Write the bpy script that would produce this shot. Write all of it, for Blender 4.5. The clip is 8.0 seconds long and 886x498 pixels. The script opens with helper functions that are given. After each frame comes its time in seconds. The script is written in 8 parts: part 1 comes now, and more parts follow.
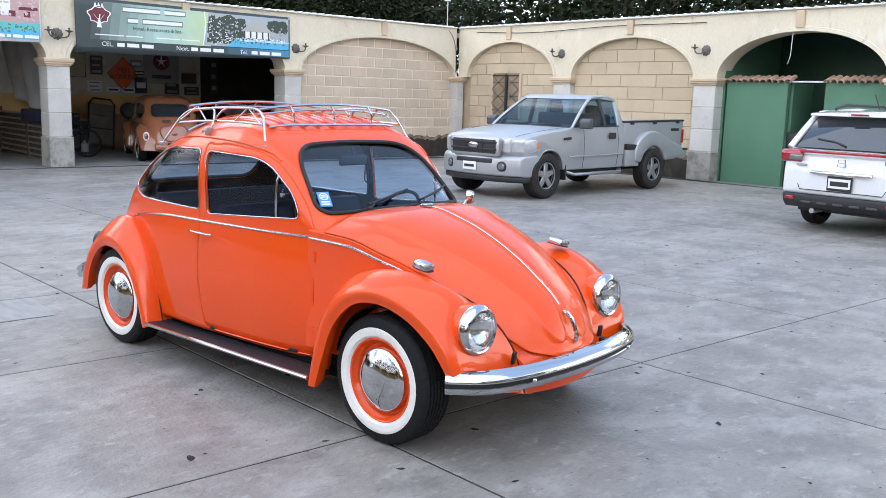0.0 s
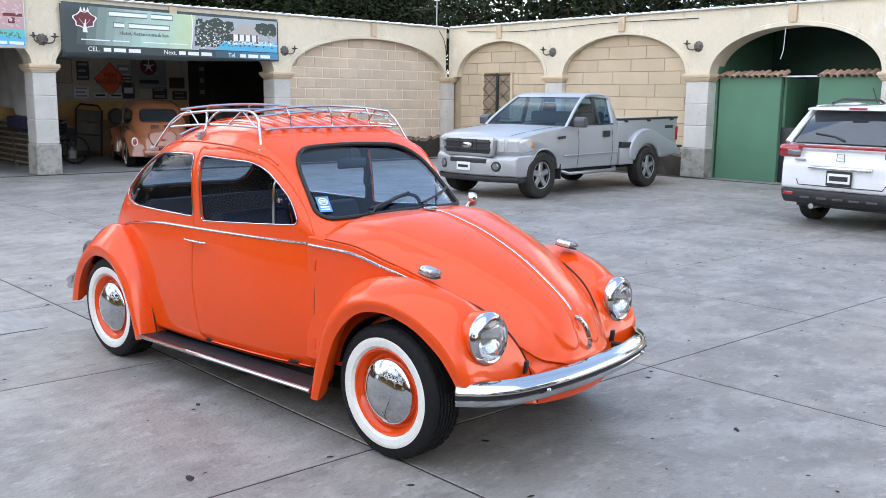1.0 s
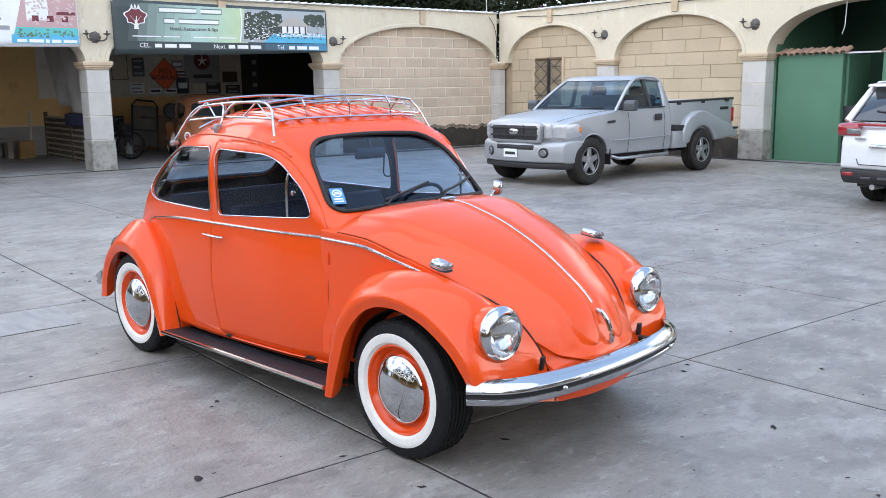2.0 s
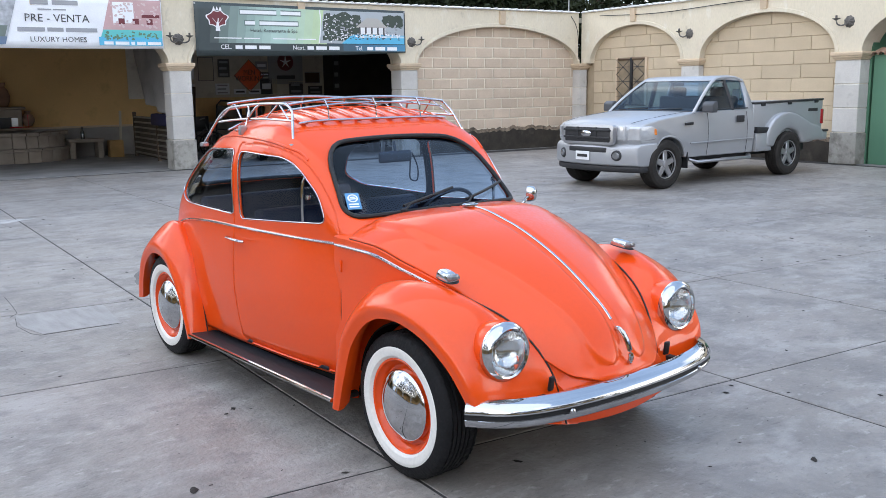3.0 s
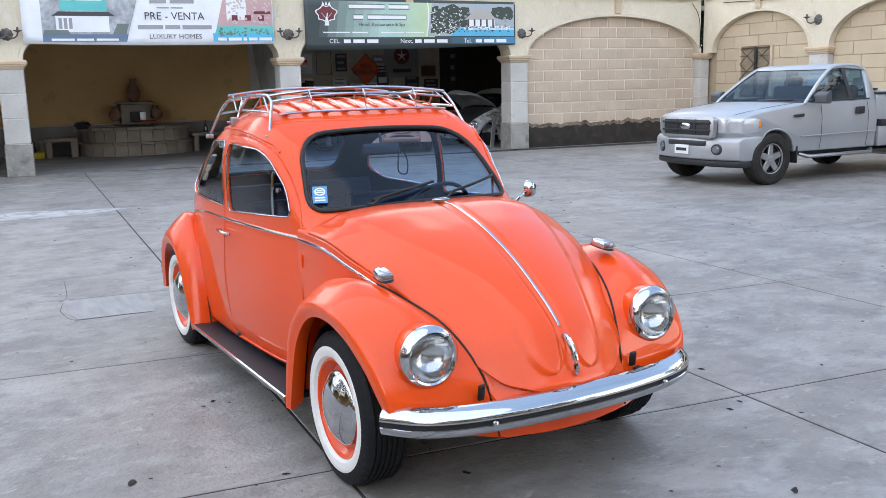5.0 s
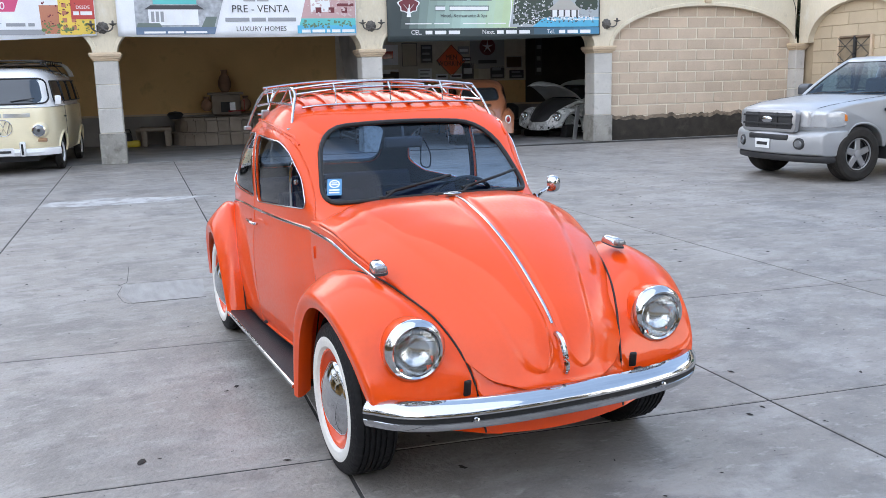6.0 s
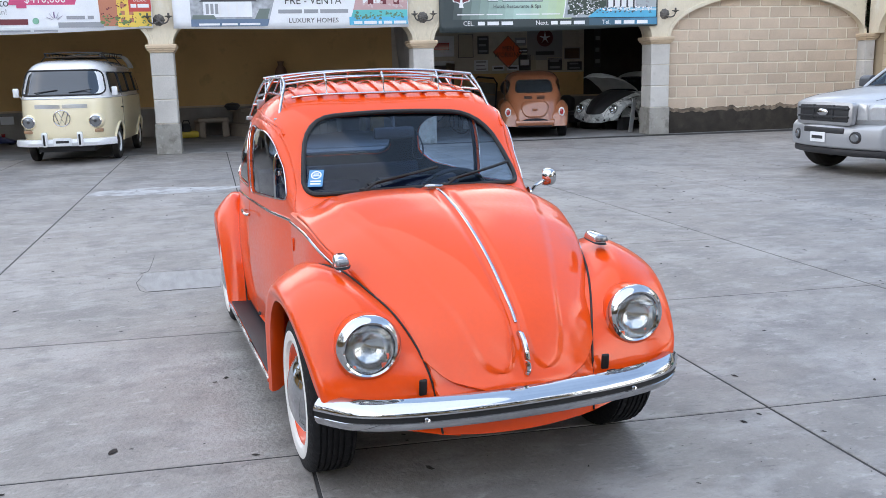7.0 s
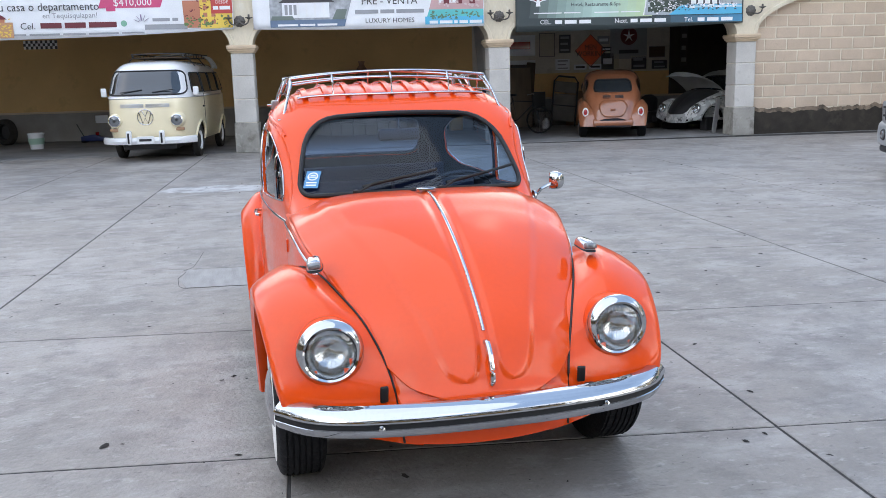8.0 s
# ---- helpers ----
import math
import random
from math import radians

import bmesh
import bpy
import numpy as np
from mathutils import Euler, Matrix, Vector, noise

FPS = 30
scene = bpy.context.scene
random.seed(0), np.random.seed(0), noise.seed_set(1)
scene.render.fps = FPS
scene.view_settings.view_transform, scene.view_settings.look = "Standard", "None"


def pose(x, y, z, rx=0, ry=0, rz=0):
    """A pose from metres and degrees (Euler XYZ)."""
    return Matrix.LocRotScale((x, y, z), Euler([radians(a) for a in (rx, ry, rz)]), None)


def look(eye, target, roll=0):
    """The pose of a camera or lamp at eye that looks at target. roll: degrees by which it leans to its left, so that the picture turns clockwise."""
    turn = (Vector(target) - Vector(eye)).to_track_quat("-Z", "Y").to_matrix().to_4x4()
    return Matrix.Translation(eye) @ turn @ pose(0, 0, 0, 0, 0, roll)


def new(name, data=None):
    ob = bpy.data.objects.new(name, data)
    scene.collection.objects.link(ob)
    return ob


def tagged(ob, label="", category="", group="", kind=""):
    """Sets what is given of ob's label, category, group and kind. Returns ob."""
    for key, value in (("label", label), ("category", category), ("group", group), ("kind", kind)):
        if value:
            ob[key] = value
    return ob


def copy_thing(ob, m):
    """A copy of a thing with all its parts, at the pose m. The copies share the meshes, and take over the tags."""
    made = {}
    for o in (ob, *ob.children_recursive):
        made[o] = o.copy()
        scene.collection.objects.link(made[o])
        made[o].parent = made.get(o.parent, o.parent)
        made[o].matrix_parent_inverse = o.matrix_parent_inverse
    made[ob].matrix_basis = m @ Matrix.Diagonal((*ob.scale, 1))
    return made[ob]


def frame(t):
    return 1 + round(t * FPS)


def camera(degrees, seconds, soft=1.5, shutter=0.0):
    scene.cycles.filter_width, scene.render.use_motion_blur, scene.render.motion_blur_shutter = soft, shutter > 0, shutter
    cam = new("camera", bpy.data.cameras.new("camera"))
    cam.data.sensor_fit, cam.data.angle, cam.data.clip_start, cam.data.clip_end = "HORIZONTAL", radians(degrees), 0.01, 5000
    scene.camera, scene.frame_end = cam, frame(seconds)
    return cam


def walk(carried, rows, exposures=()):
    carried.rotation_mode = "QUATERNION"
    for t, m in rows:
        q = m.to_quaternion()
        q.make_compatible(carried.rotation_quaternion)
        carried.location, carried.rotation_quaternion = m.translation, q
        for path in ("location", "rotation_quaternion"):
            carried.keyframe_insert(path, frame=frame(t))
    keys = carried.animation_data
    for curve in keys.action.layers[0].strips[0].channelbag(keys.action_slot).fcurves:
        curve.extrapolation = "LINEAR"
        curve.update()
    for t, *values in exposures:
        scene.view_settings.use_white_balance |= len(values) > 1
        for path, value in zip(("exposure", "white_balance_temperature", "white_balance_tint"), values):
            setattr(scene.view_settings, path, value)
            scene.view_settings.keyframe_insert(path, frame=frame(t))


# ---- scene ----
cam = camera(52.7, 8.0, soft=0.6)
PATH = [
    (0, (-3.539, -4.130, 1.633), (-2.071, -2.814, 1.298), 1.61),
    (0.5, (-3.492, -4.048, 1.633), (-2.019, -2.737, 1.300), 1.38),
    (1, (-3.457, -3.960, 1.623), (-1.975, -2.659, 1.290), 0.71),
    (1.5, (-3.357, -3.969, 1.617), (-1.909, -2.633, 1.272), -0.21),
    (2.8, (-2.876, -4.079, 1.609), (-1.610, -2.573, 1.248), -0.84),
    (3, (-2.801, -4.089, 1.611), (-1.564, -2.559, 1.256), -0.84),
    (3.5, (-2.628, -4.153, 1.604), (-1.461, -2.563, 1.267), -1.58),
    (4, (-2.413, -4.298, 1.609), (-1.342, -2.643, 1.270), -1.96),
    (5.3, (-1.939, -4.416, 1.573), (-1.004, -2.687, 1.202), -1.11),
    (5.5, (-1.879, -4.455, 1.576), (-0.989, -2.703, 1.204), -1.07),
    (6, (-1.685, -4.560, 1.583), (-0.897, -2.761, 1.204), -1.31),
    (6.5, (-1.512, -4.604, 1.569), (-0.782, -2.781, 1.188), -1.47),
    (7, (-1.277, -4.602, 1.560), (-0.631, -2.751, 1.168), -1.32),
    (7.5, (-1.079, -4.613, 1.564), (-0.507, -2.737, 1.173), -1.48),
    (8, (-0.823, -4.656, 1.556), (-0.377, -2.746, 1.167), -1.50),
]
walk(cam, [(t, look(eye, target, roll)) for t, eye, target, roll in PATH], exposures=[(0.0, 0.33), (1.5, 0.33), (3.0, 0.17), (3.5, 0.08), (4.0, 0.10), (5.5, 0.23), (7.0, 0.18), (8.0, 0.13)])

# ---- light ----
world = bpy.data.worlds.new("world")
scene.world = world
world.use_nodes = True
wn = world.node_tree.nodes
wl = world.node_tree.links
SUN_ELEV, SUN_ROT = 46.0, 252.0
sky = wn.new("ShaderNodeTexSky")
sky.sky_type = "NISHITA"
sky.sun_disc = False
sky.sun_elevation = radians(SUN_ELEV)
sky.sun_rotation = radians(SUN_ROT % 360)
cloud = wn.new("ShaderNodeTexNoise")
cloud.inputs["Scale"].default_value = 2.2
cloud.inputs["Detail"].default_value = 6
wcoord = wn.new("ShaderNodeTexCoord")
wl.new(wcoord.outputs["Generated"], cloud.inputs["Vector"])
cramp = wn.new("ShaderNodeMapRange")
cramp.inputs["From Min"].default_value = 0.30
cramp.inputs["From Max"].default_value = 0.62
cramp.inputs["To Min"].default_value = 0.55
cramp.inputs["To Max"].default_value = 0.95
wl.new(cloud.outputs["Fac"], cramp.inputs["Value"])
cmix = wn.new("ShaderNodeMix")
cmix.data_type = "RGBA"
wl.new(cramp.outputs["Result"], cmix.inputs["Factor"])
wl.new(sky.outputs["Color"], cmix.inputs["A"])
cloud2 = wn.new("ShaderNodeTexNoise")
cloud2.inputs["Scale"].default_value = 1.9
cloud2.inputs["Detail"].default_value = 3.5
cloud2.inputs["Roughness"].default_value = 0.5
wl.new(wcoord.outputs["Generated"], cloud2.inputs["Vector"])
tone = wn.new("ShaderNodeMix")
tone.data_type = "RGBA"
trange = wn.new("ShaderNodeMapRange")
trange.inputs["From Min"].default_value = 0.33
trange.inputs["From Max"].default_value = 0.53
height = wn.new("ShaderNodeSeparateXYZ")
wl.new(wcoord.outputs["Generated"], height.inputs["Vector"])
thin = wn.new("ShaderNodeMath")
thin.operation = "MULTIPLY_ADD"
wl.new(height.outputs["Z"], thin.inputs[0])
thin.inputs[1].default_value = -0.38
wl.new(cloud2.outputs["Fac"], thin.inputs[2])
wl.new(thin.outputs[0], trange.inputs["Value"])
wl.new(trange.outputs["Result"], tone.inputs["Factor"])
tone.inputs["A"].default_value = (2.5, 3.5, 5.3, 1)
tone.inputs["B"].default_value = (15.5, 15.2, 14.9, 1)
wl.new(tone.outputs["Result"], cmix.inputs["B"])
wl.new(cmix.outputs["Result"], wn["Background"].inputs["Color"])
wn["Background"].inputs["Strength"].default_value = 0.25
sun_data = bpy.data.lights.new("sun", "SUN")
sun_data.energy = 1.95
sun_data.angle = radians(120)
sun_data.color = (1.0, 0.97, 0.93)
sun = new("sun", sun_data)
sun.matrix_world = look((30 * math.cos(radians(SUN_ELEV)) * math.sin(radians(SUN_ROT)), 30 * math.cos(radians(SUN_ELEV)) * math.cos(radians(SUN_ROT)), 30 * math.sin(radians(SUN_ELEV))), (0, 0, 0))

# ---- materials ----
def surf(name, color, rough=0.5, metal=0.0, var=0.12, scale=3.0, bump=0.0, bscale=60.0, coat=0.0, rand=0.0, fine=0.06, spots=None, stretch=(1, 1, 1), spec=0.5, local=False):
    """A procedural surface: two scales of colour variation, relief, and a random tone per object."""
    m = bpy.data.materials.new(name)
    m.use_nodes = True
    n, l = m.node_tree.nodes, m.node_tree.links
    b = n["Principled BSDF"]
    b.inputs["Roughness"].default_value = rough
    b.inputs["Metallic"].default_value = metal
    b.inputs["Coat Weight"].default_value = coat
    b.inputs["Coat Roughness"].default_value = 0.03
    b.inputs["Coat IOR"].default_value = 1.55
    b.inputs["Specular IOR Level"].default_value = spec
    if local:
        src = n.new("ShaderNodeTexCoord").outputs["Object"]
    else:
        src = n.new("ShaderNodeNewGeometry").outputs["Position"]
    mp = n.new("ShaderNodeMapping")
    mp.inputs["Scale"].default_value = stretch
    l.new(src, mp.inputs["Vector"])
    big = n.new("ShaderNodeTexNoise")
    big.inputs["Scale"].default_value = scale
    big.inputs["Detail"].default_value = 5
    l.new(mp.outputs["Vector"], big.inputs["Vector"])
    small = n.new("ShaderNodeTexNoise")
    small.inputs["Scale"].default_value = bscale
    small.inputs["Detail"].default_value = 4
    l.new(mp.outputs["Vector"], small.inputs["Vector"])

    def ranged(sock, lo, hi, to_lo, to_hi):
        r = n.new("ShaderNodeMapRange")
        for key, value in (("From Min", lo), ("From Max", hi), ("To Min", to_lo), ("To Max", to_hi)):
            r.inputs[key].default_value = value
        l.new(sock, r.inputs["Value"])
        return r.outputs["Result"]

    def math_node(op, a, c):
        k = n.new("ShaderNodeMath")
        k.operation = op
        for i, v in enumerate((a, c)):
            if isinstance(v, (int, float)):
                k.inputs[i].default_value = v
            else:
                l.new(v, k.inputs[i])
        return k.outputs[0]

    gain = math_node("MULTIPLY", ranged(big.outputs["Fac"], 0.25, 0.75, 1 - var, 1 + var), ranged(small.outputs["Fac"], 0.25, 0.75, 1 - fine, 1 + fine))
    if rand:
        info = n.new("ShaderNodeObjectInfo")
        gain = math_node("MULTIPLY", gain, ranged(info.outputs["Random"], 0, 1, 1 - rand, 1 + rand))
    col = n.new("ShaderNodeVectorMath")
    col.operation = "SCALE"
    col.inputs[0].default_value = color
    l.new(gain, col.inputs["Scale"])
    out = col.outputs["Vector"]
    if spots:
        for tone, size, lo, hi, amount, *own in spots:
            way = mp
            if own:
                way = n.new("ShaderNodeMapping")
                way.inputs["Scale"].default_value = own[0]
                l.new(src, way.inputs["Vector"])
            t = n.new("ShaderNodeTexNoise")
            t.inputs["Scale"].default_value = size
            t.inputs["Detail"].default_value = 6
            t.inputs["Roughness"].default_value = 0.65
            l.new(way.outputs["Vector"], t.inputs["Vector"])
            mx = n.new("ShaderNodeMix")
            mx.data_type = "RGBA"
            l.new(ranged(t.outputs["Fac"], lo, hi, 0, amount), mx.inputs["Factor"])
            l.new(out, mx.inputs["A"])
            mx.inputs["B"].default_value = (*tone, 1)
            out = mx.outputs["Result"]
    l.new(out, b.inputs["Base Color"])
    if rough > 0.12:
        l.new(ranged(small.outputs["Fac"], 0.3, 0.7, rough * 0.85, min(1, rough * 1.12)), b.inputs["Roughness"])
    if bump:
        bp = n.new("ShaderNodeBump")
        bp.inputs["Strength"].default_value = bump
        bp.inputs["Distance"].default_value = 0.01
        l.new(small.outputs["Fac"], bp.inputs["Height"])
        l.new(bp.outputs["Normal"], b.inputs["Normal"])
    return m


def glass(name, tint, gloss=1.0, ior=1.5):
    """A thin pane: clear with a tint, mirroring more at grazing angles."""
    m = bpy.data.materials.new(name)
    m.use_nodes = True
    n, l = m.node_tree.nodes, m.node_tree.links
    n.remove(n["Principled BSDF"])
    clear = n.new("ShaderNodeBsdfTransparent")
    clear.inputs["Color"].default_value = (*tint, 1)
    shine = n.new("ShaderNodeBsdfGlossy")
    shine.inputs["Roughness"].default_value = 0.01
    shine.inputs["Color"].default_value = (gloss, gloss, gloss, 1)
    edge = n.new("ShaderNodeLayerWeight")
    steep = n.new("ShaderNodeMath")
    steep.operation = "POWER"
    l.new(edge.outputs["Facing"], steep.inputs[0])
    steep.inputs[1].default_value = 5.0
    base = ((ior - 1) / (ior + 1)) ** 2 * 2
    fres = n.new("ShaderNodeMapRange")
    fres.inputs["To Min"].default_value = base
    fres.inputs["To Max"].default_value = 1.0
    l.new(steep.outputs[0], fres.inputs["Value"])
    mix = n.new("ShaderNodeMixShader")
    l.new(fres.outputs["Result"], mix.inputs["Fac"])
    l.new(clear.outputs["BSDF"], mix.inputs[1])
    l.new(shine.outputs["BSDF"], mix.inputs[2])
    l.new(mix.outputs["Shader"], n["Material Output"].inputs["Surface"])
    return m


ORANGE = surf("orange_paint", (0.82, 0.076, 0.005), 0.4, coat=0.7, var=0.03, fine=0.02, scale=1.5, spec=0.1)
CHROME = surf("chrome", (0.55, 0.556, 0.565), 0.05, 1.0, var=0.03, fine=0.02)
STRIP_CHROME = surf("dull_chrome_strip", (0.58, 0.57, 0.58), 0.10, 1.0, var=0.10, scale=6)
RACK_CHROME = surf("worn_chrome", (0.52, 0.52, 0.535), 0.16, 1.0, var=0.15, scale=9)
RUBBER = surf("black_rubber", (0.009, 0.009, 0.010), 0.6, var=0.15)
TYRE = surf("tyre_rubber", (0.011, 0.011, 0.012), 0.65, spec=0.22, var=0.25, bump=0.25, bscale=90)
DUSTY_TYRE = surf("dusty_tyre_rubber", (0.034, 0.031, 0.028), 0.8, spec=0.2, var=0.3, scale=8, bump=0.3, bscale=90)
WHITEWALL = surf("whitewall_rubber", (0.80, 0.78, 0.73), 0.45, var=0.05)
NAVY = surf("navy_vinyl", (0.005, 0.010, 0.032), 0.6, var=0.15, bump=0.03, bscale=120, spec=0.2)
UNDERSEAL = surf("black_underseal", (0.006, 0.006, 0.006), 0.9, var=0.2, spec=0.1)
MAT_BLACK = surf("black_mat", (0.010, 0.010, 0.014), 0.6, var=0.15, bump=0.2, bscale=200)
HEADLINER = surf("dark_headliner", (0.007, 0.009, 0.015), 0.8, var=0.06)
# the blue tint stands in for blue sky mirrored in the windscreen
GLASS = glass("car_glass", (0.58, 0.75, 0.97), ior=1.29)
SIDE_GLASS = glass("side_glass", (0.80, 0.86, 0.90), ior=1.20)
LAMP_GLASS = glass("lamp_glass", (0.96, 0.97, 0.97))
REFLECTOR = surf("lamp_reflector", (0.58, 0.59, 0.60), 0.14, 1.0, var=0.04, bump=0.06, bscale=45, local=True)
RED_LENS = surf("red_lens", (0.35, 0.01, 0.015), 0.15, coat=1.0, var=0.1)
AMBER_LENS = surf("amber_lens", (0.75, 0.22, 0.03), 0.2, coat=1.0, var=0.1)
CLEAR_LENS = surf("clear_lens", (0.20, 0.21, 0.22), 0.10, 0.3, coat=1.0, var=0.1)
PALE_LENS = surf("bright_lamp_lens", (0.52, 0.53, 0.54), 0.12, 0.25, coat=1.0, var=0.08, scale=14, local=True)
BLUE_STICKER = surf("blue_sticker", (0.08, 0.27, 0.52), 0.4, var=0.05)
WHITE_PRINT = surf("white_print", (0.82, 0.83, 0.83), 0.5, var=0.04)
CONCRETE = surf("slab_concrete", (0.262, 0.240, 0.218), 0.50, var=0.12, scale=0.9, bump=0.6, bscale=40, rand=0.07, fine=0.15,
                spots=[((0.41, 0.388, 0.368), 0.75, 0.50, 0.66, 0.60, (0.8, 1.3, 1)), ((0.150, 0.141, 0.134), 1.1, 0.48, 0.62, 0.65, (1.2, 0.9, 1)),
                       ((0.37, 0.352, 0.335), 3.2, 0.50, 0.64, 0.60, (0.8, 1.3, 1)), ((0.140, 0.131, 0.124), 5.0, 0.52, 0.66, 0.60, (0.9, 1.2, 1)),
                       ((0.45, 0.43, 0.41), 11, 0.58, 0.69, 0.55, (0.8, 1.4, 1)), ((0.10, 0.094, 0.09), 24, 0.60, 0.69, 0.65, (0.6, 1.3, 1)),
                       ((0.045, 0.04, 0.038), 17, 0.715, 0.735, 0.9, (0.5, 1.3, 1)), ((0.06, 0.055, 0.05), 34, 0.70, 0.73, 0.8, (0.5, 1.3, 1))])
JOINT = surf("joint_dirt", (0.035, 0.033, 0.032), 0.9, var=0.3)
PLASTER = surf("cream_plaster", (0.68, 0.61, 0.475), 0.85, var=0.09, scale=0.8, bump=0.25, bscale=30,
               spots=[((0.58, 0.50, 0.38), 1.6, 0.52, 0.75, 0.5), ((0.82, 0.80, 0.74), 3.1, 0.58, 0.75, 0.6), ((0.30, 0.26, 0.20), 4.5, 0.60, 0.76, 0.55), ((0.22, 0.19, 0.15), 13, 0.66, 0.76, 0.5)], stretch=(1, 1, 0.5))
STONE = surf("grey_stone", (0.56, 0.54, 0.505), 0.85, var=0.12, scale=2.5, bump=0.4, bscale=40, rand=0.08,
             spots=[((0.22, 0.21, 0.19), 5, 0.58, 0.75, 0.5)])
BASE_STONE = surf("dirty_base_stone", (0.36, 0.345, 0.31), 0.9, var=0.15, scale=2.5, bump=0.5, bscale=40, rand=0.08, spots=[((0.13, 0.12, 0.10), 3.5, 0.48, 0.66, 0.75), ((0.50, 0.48, 0.44), 9, 0.58, 0.72, 0.5)])
IMPOST = surf("peach_stone", (0.60, 0.47, 0.33), 0.8, var=0.1, bump=0.2)
BRICK = surf("pinkish_block", (0.575, 0.46, 0.35), 0.88, var=0.10, scale=2, bump=0.4, bscale=45, rand=0.09,
             spots=[((0.28, 0.21, 0.17), 6, 0.62, 0.8, 0.4)])
MORTAR = surf("pale_mortar", (0.72, 0.65, 0.53), 0.9, var=0.12, bump=0.3)
CREAM_BLOCK = surf("yellowish_block", (0.53, 0.43, 0.30), 0.88, var=0.08, scale=2, bump=0.35, bscale=45, rand=0.06)
BROWN_JOINT = surf("brown_joint", (0.40, 0.315, 0.21), 0.9, var=0.15)
DARK_PLINTH = surf("mouldy_plinth", (0.036, 0.030, 0.023), 0.9, var=0.4, scale=4, bump=0.5, spots=[((0.12, 0.10, 0.08), 3, 0.55, 0.7, 0.35)])
MOULD_BROWN = surf("damp_brown_stain", (0.26, 0.20, 0.145), 0.9, var=0.35, scale=5, bump=0.4, spots=[((0.05, 0.042, 0.033), 6, 0.45, 0.62, 0.8)])
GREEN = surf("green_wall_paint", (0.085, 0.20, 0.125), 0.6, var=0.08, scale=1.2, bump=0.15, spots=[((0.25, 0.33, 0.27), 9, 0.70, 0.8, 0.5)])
DARK_GREEN = surf("recess_dark_green", (0.022, 0.075, 0.05), 0.6, var=0.1)
TERRACOTTA = surf("clay_tile", (0.40, 0.26, 0.19), 0.85, var=0.2, rand=0.2, bump=0.3)
YELLOW_WALL = surf("ochre_wall_paint", (0.72, 0.47, 0.20), 0.8, var=0.10, scale=1, bump=0.2, spots=[((0.30, 0.20, 0.08), 2, 0.55, 0.75, 0.5)])
GREY_DADO = surf("grey_dado", (0.29, 0.275, 0.25), 0.85, var=0.15, bump=0.25)
INNER_FLOOR = surf("worn_cement", (0.22, 0.215, 0.21), 0.8, var=0.3, scale=1.4, bump=0.35, fine=0.12)
GARAGE_CREAM = surf("dingy_cream_paint", (0.62, 0.58, 0.50), 0.85, var=0.12, scale=1.5, bump=0.2, spots=[((0.33, 0.30, 0.25), 3, 0.5, 0.75, 0.6)])
GARAGE_DARK = surf("garage_dark_wall", (0.045, 0.040, 0.036), 0.85, var=0.25, bump=0.3)
CEILING = surf("smoky_ceiling", (0.40, 0.36, 0.28), 0.9, var=0.15)
LAMP_IRON = surf("dusty_lamp_iron", (0.13, 0.12, 0.11), 0.7, 0.3, var=0.35, scale=20, bump=0.4)
IRON = surf("dark_iron", (0.05, 0.05, 0.052), 0.55, 0.6, var=0.2)
EDGE_WHITE = surf("whitewashed_edge", (0.72, 0.72, 0.70), 0.7, var=0.15, scale=6)
BARK = surf("bark", (0.09, 0.065, 0.045), 0.9, var=0.3, bump=0.6, bscale=25)
LEAF = surf("leaf_green", (0.022, 0.029, 0.013), 0.7, spec=0.12, var=0.35, scale=1.2, fine=0.3)
SILVER = surf("silver_paint", (0.42, 0.43, 0.445), 0.38, 0.40, coat=0.35, var=0.04, scale=2, fine=0.01, bscale=8)
WHITE_PAINT = surf("white_paint", (0.80, 0.81, 0.82), 0.25, coat=1.0, var=0.03)
CREAM_PAINT = surf("cream_paint", (0.88, 0.78, 0.54), 0.3, coat=0.8, var=0.04)
COPPER_PAINT = surf("faded_copper_paint", (0.31, 0.115, 0.053), 0.30, coat=1.0, var=0.12, scale=2, spots=[((0.18, 0.09, 0.06), 5, 0.6, 0.8, 0.4)])
PRIMER = surf("primer_grey_paint", (0.38, 0.395, 0.385), 0.5, var=0.18, scale=3)
SANDED = surf("sanded_patchy_paint", (0.45, 0.47, 0.46), 0.55, var=0.2, scale=3, spots=[((0.75, 0.76, 0.74), 5, 0.5, 0.55, 0.9), ((0.06, 0.06, 0.06), 7, 0.58, 0.62, 0.9)])
TINT = surf("tinted_glass", (0.020, 0.026, 0.032), 0.04, coat=1.0, var=0.1, fine=0.02)
BLACK_TRIM = surf("black_trim", (0.025, 0.025, 0.027), 0.5, var=0.12)
GREY_METAL = surf("grey_alloy", (0.45, 0.45, 0.46), 0.35, 0.8, var=0.08)

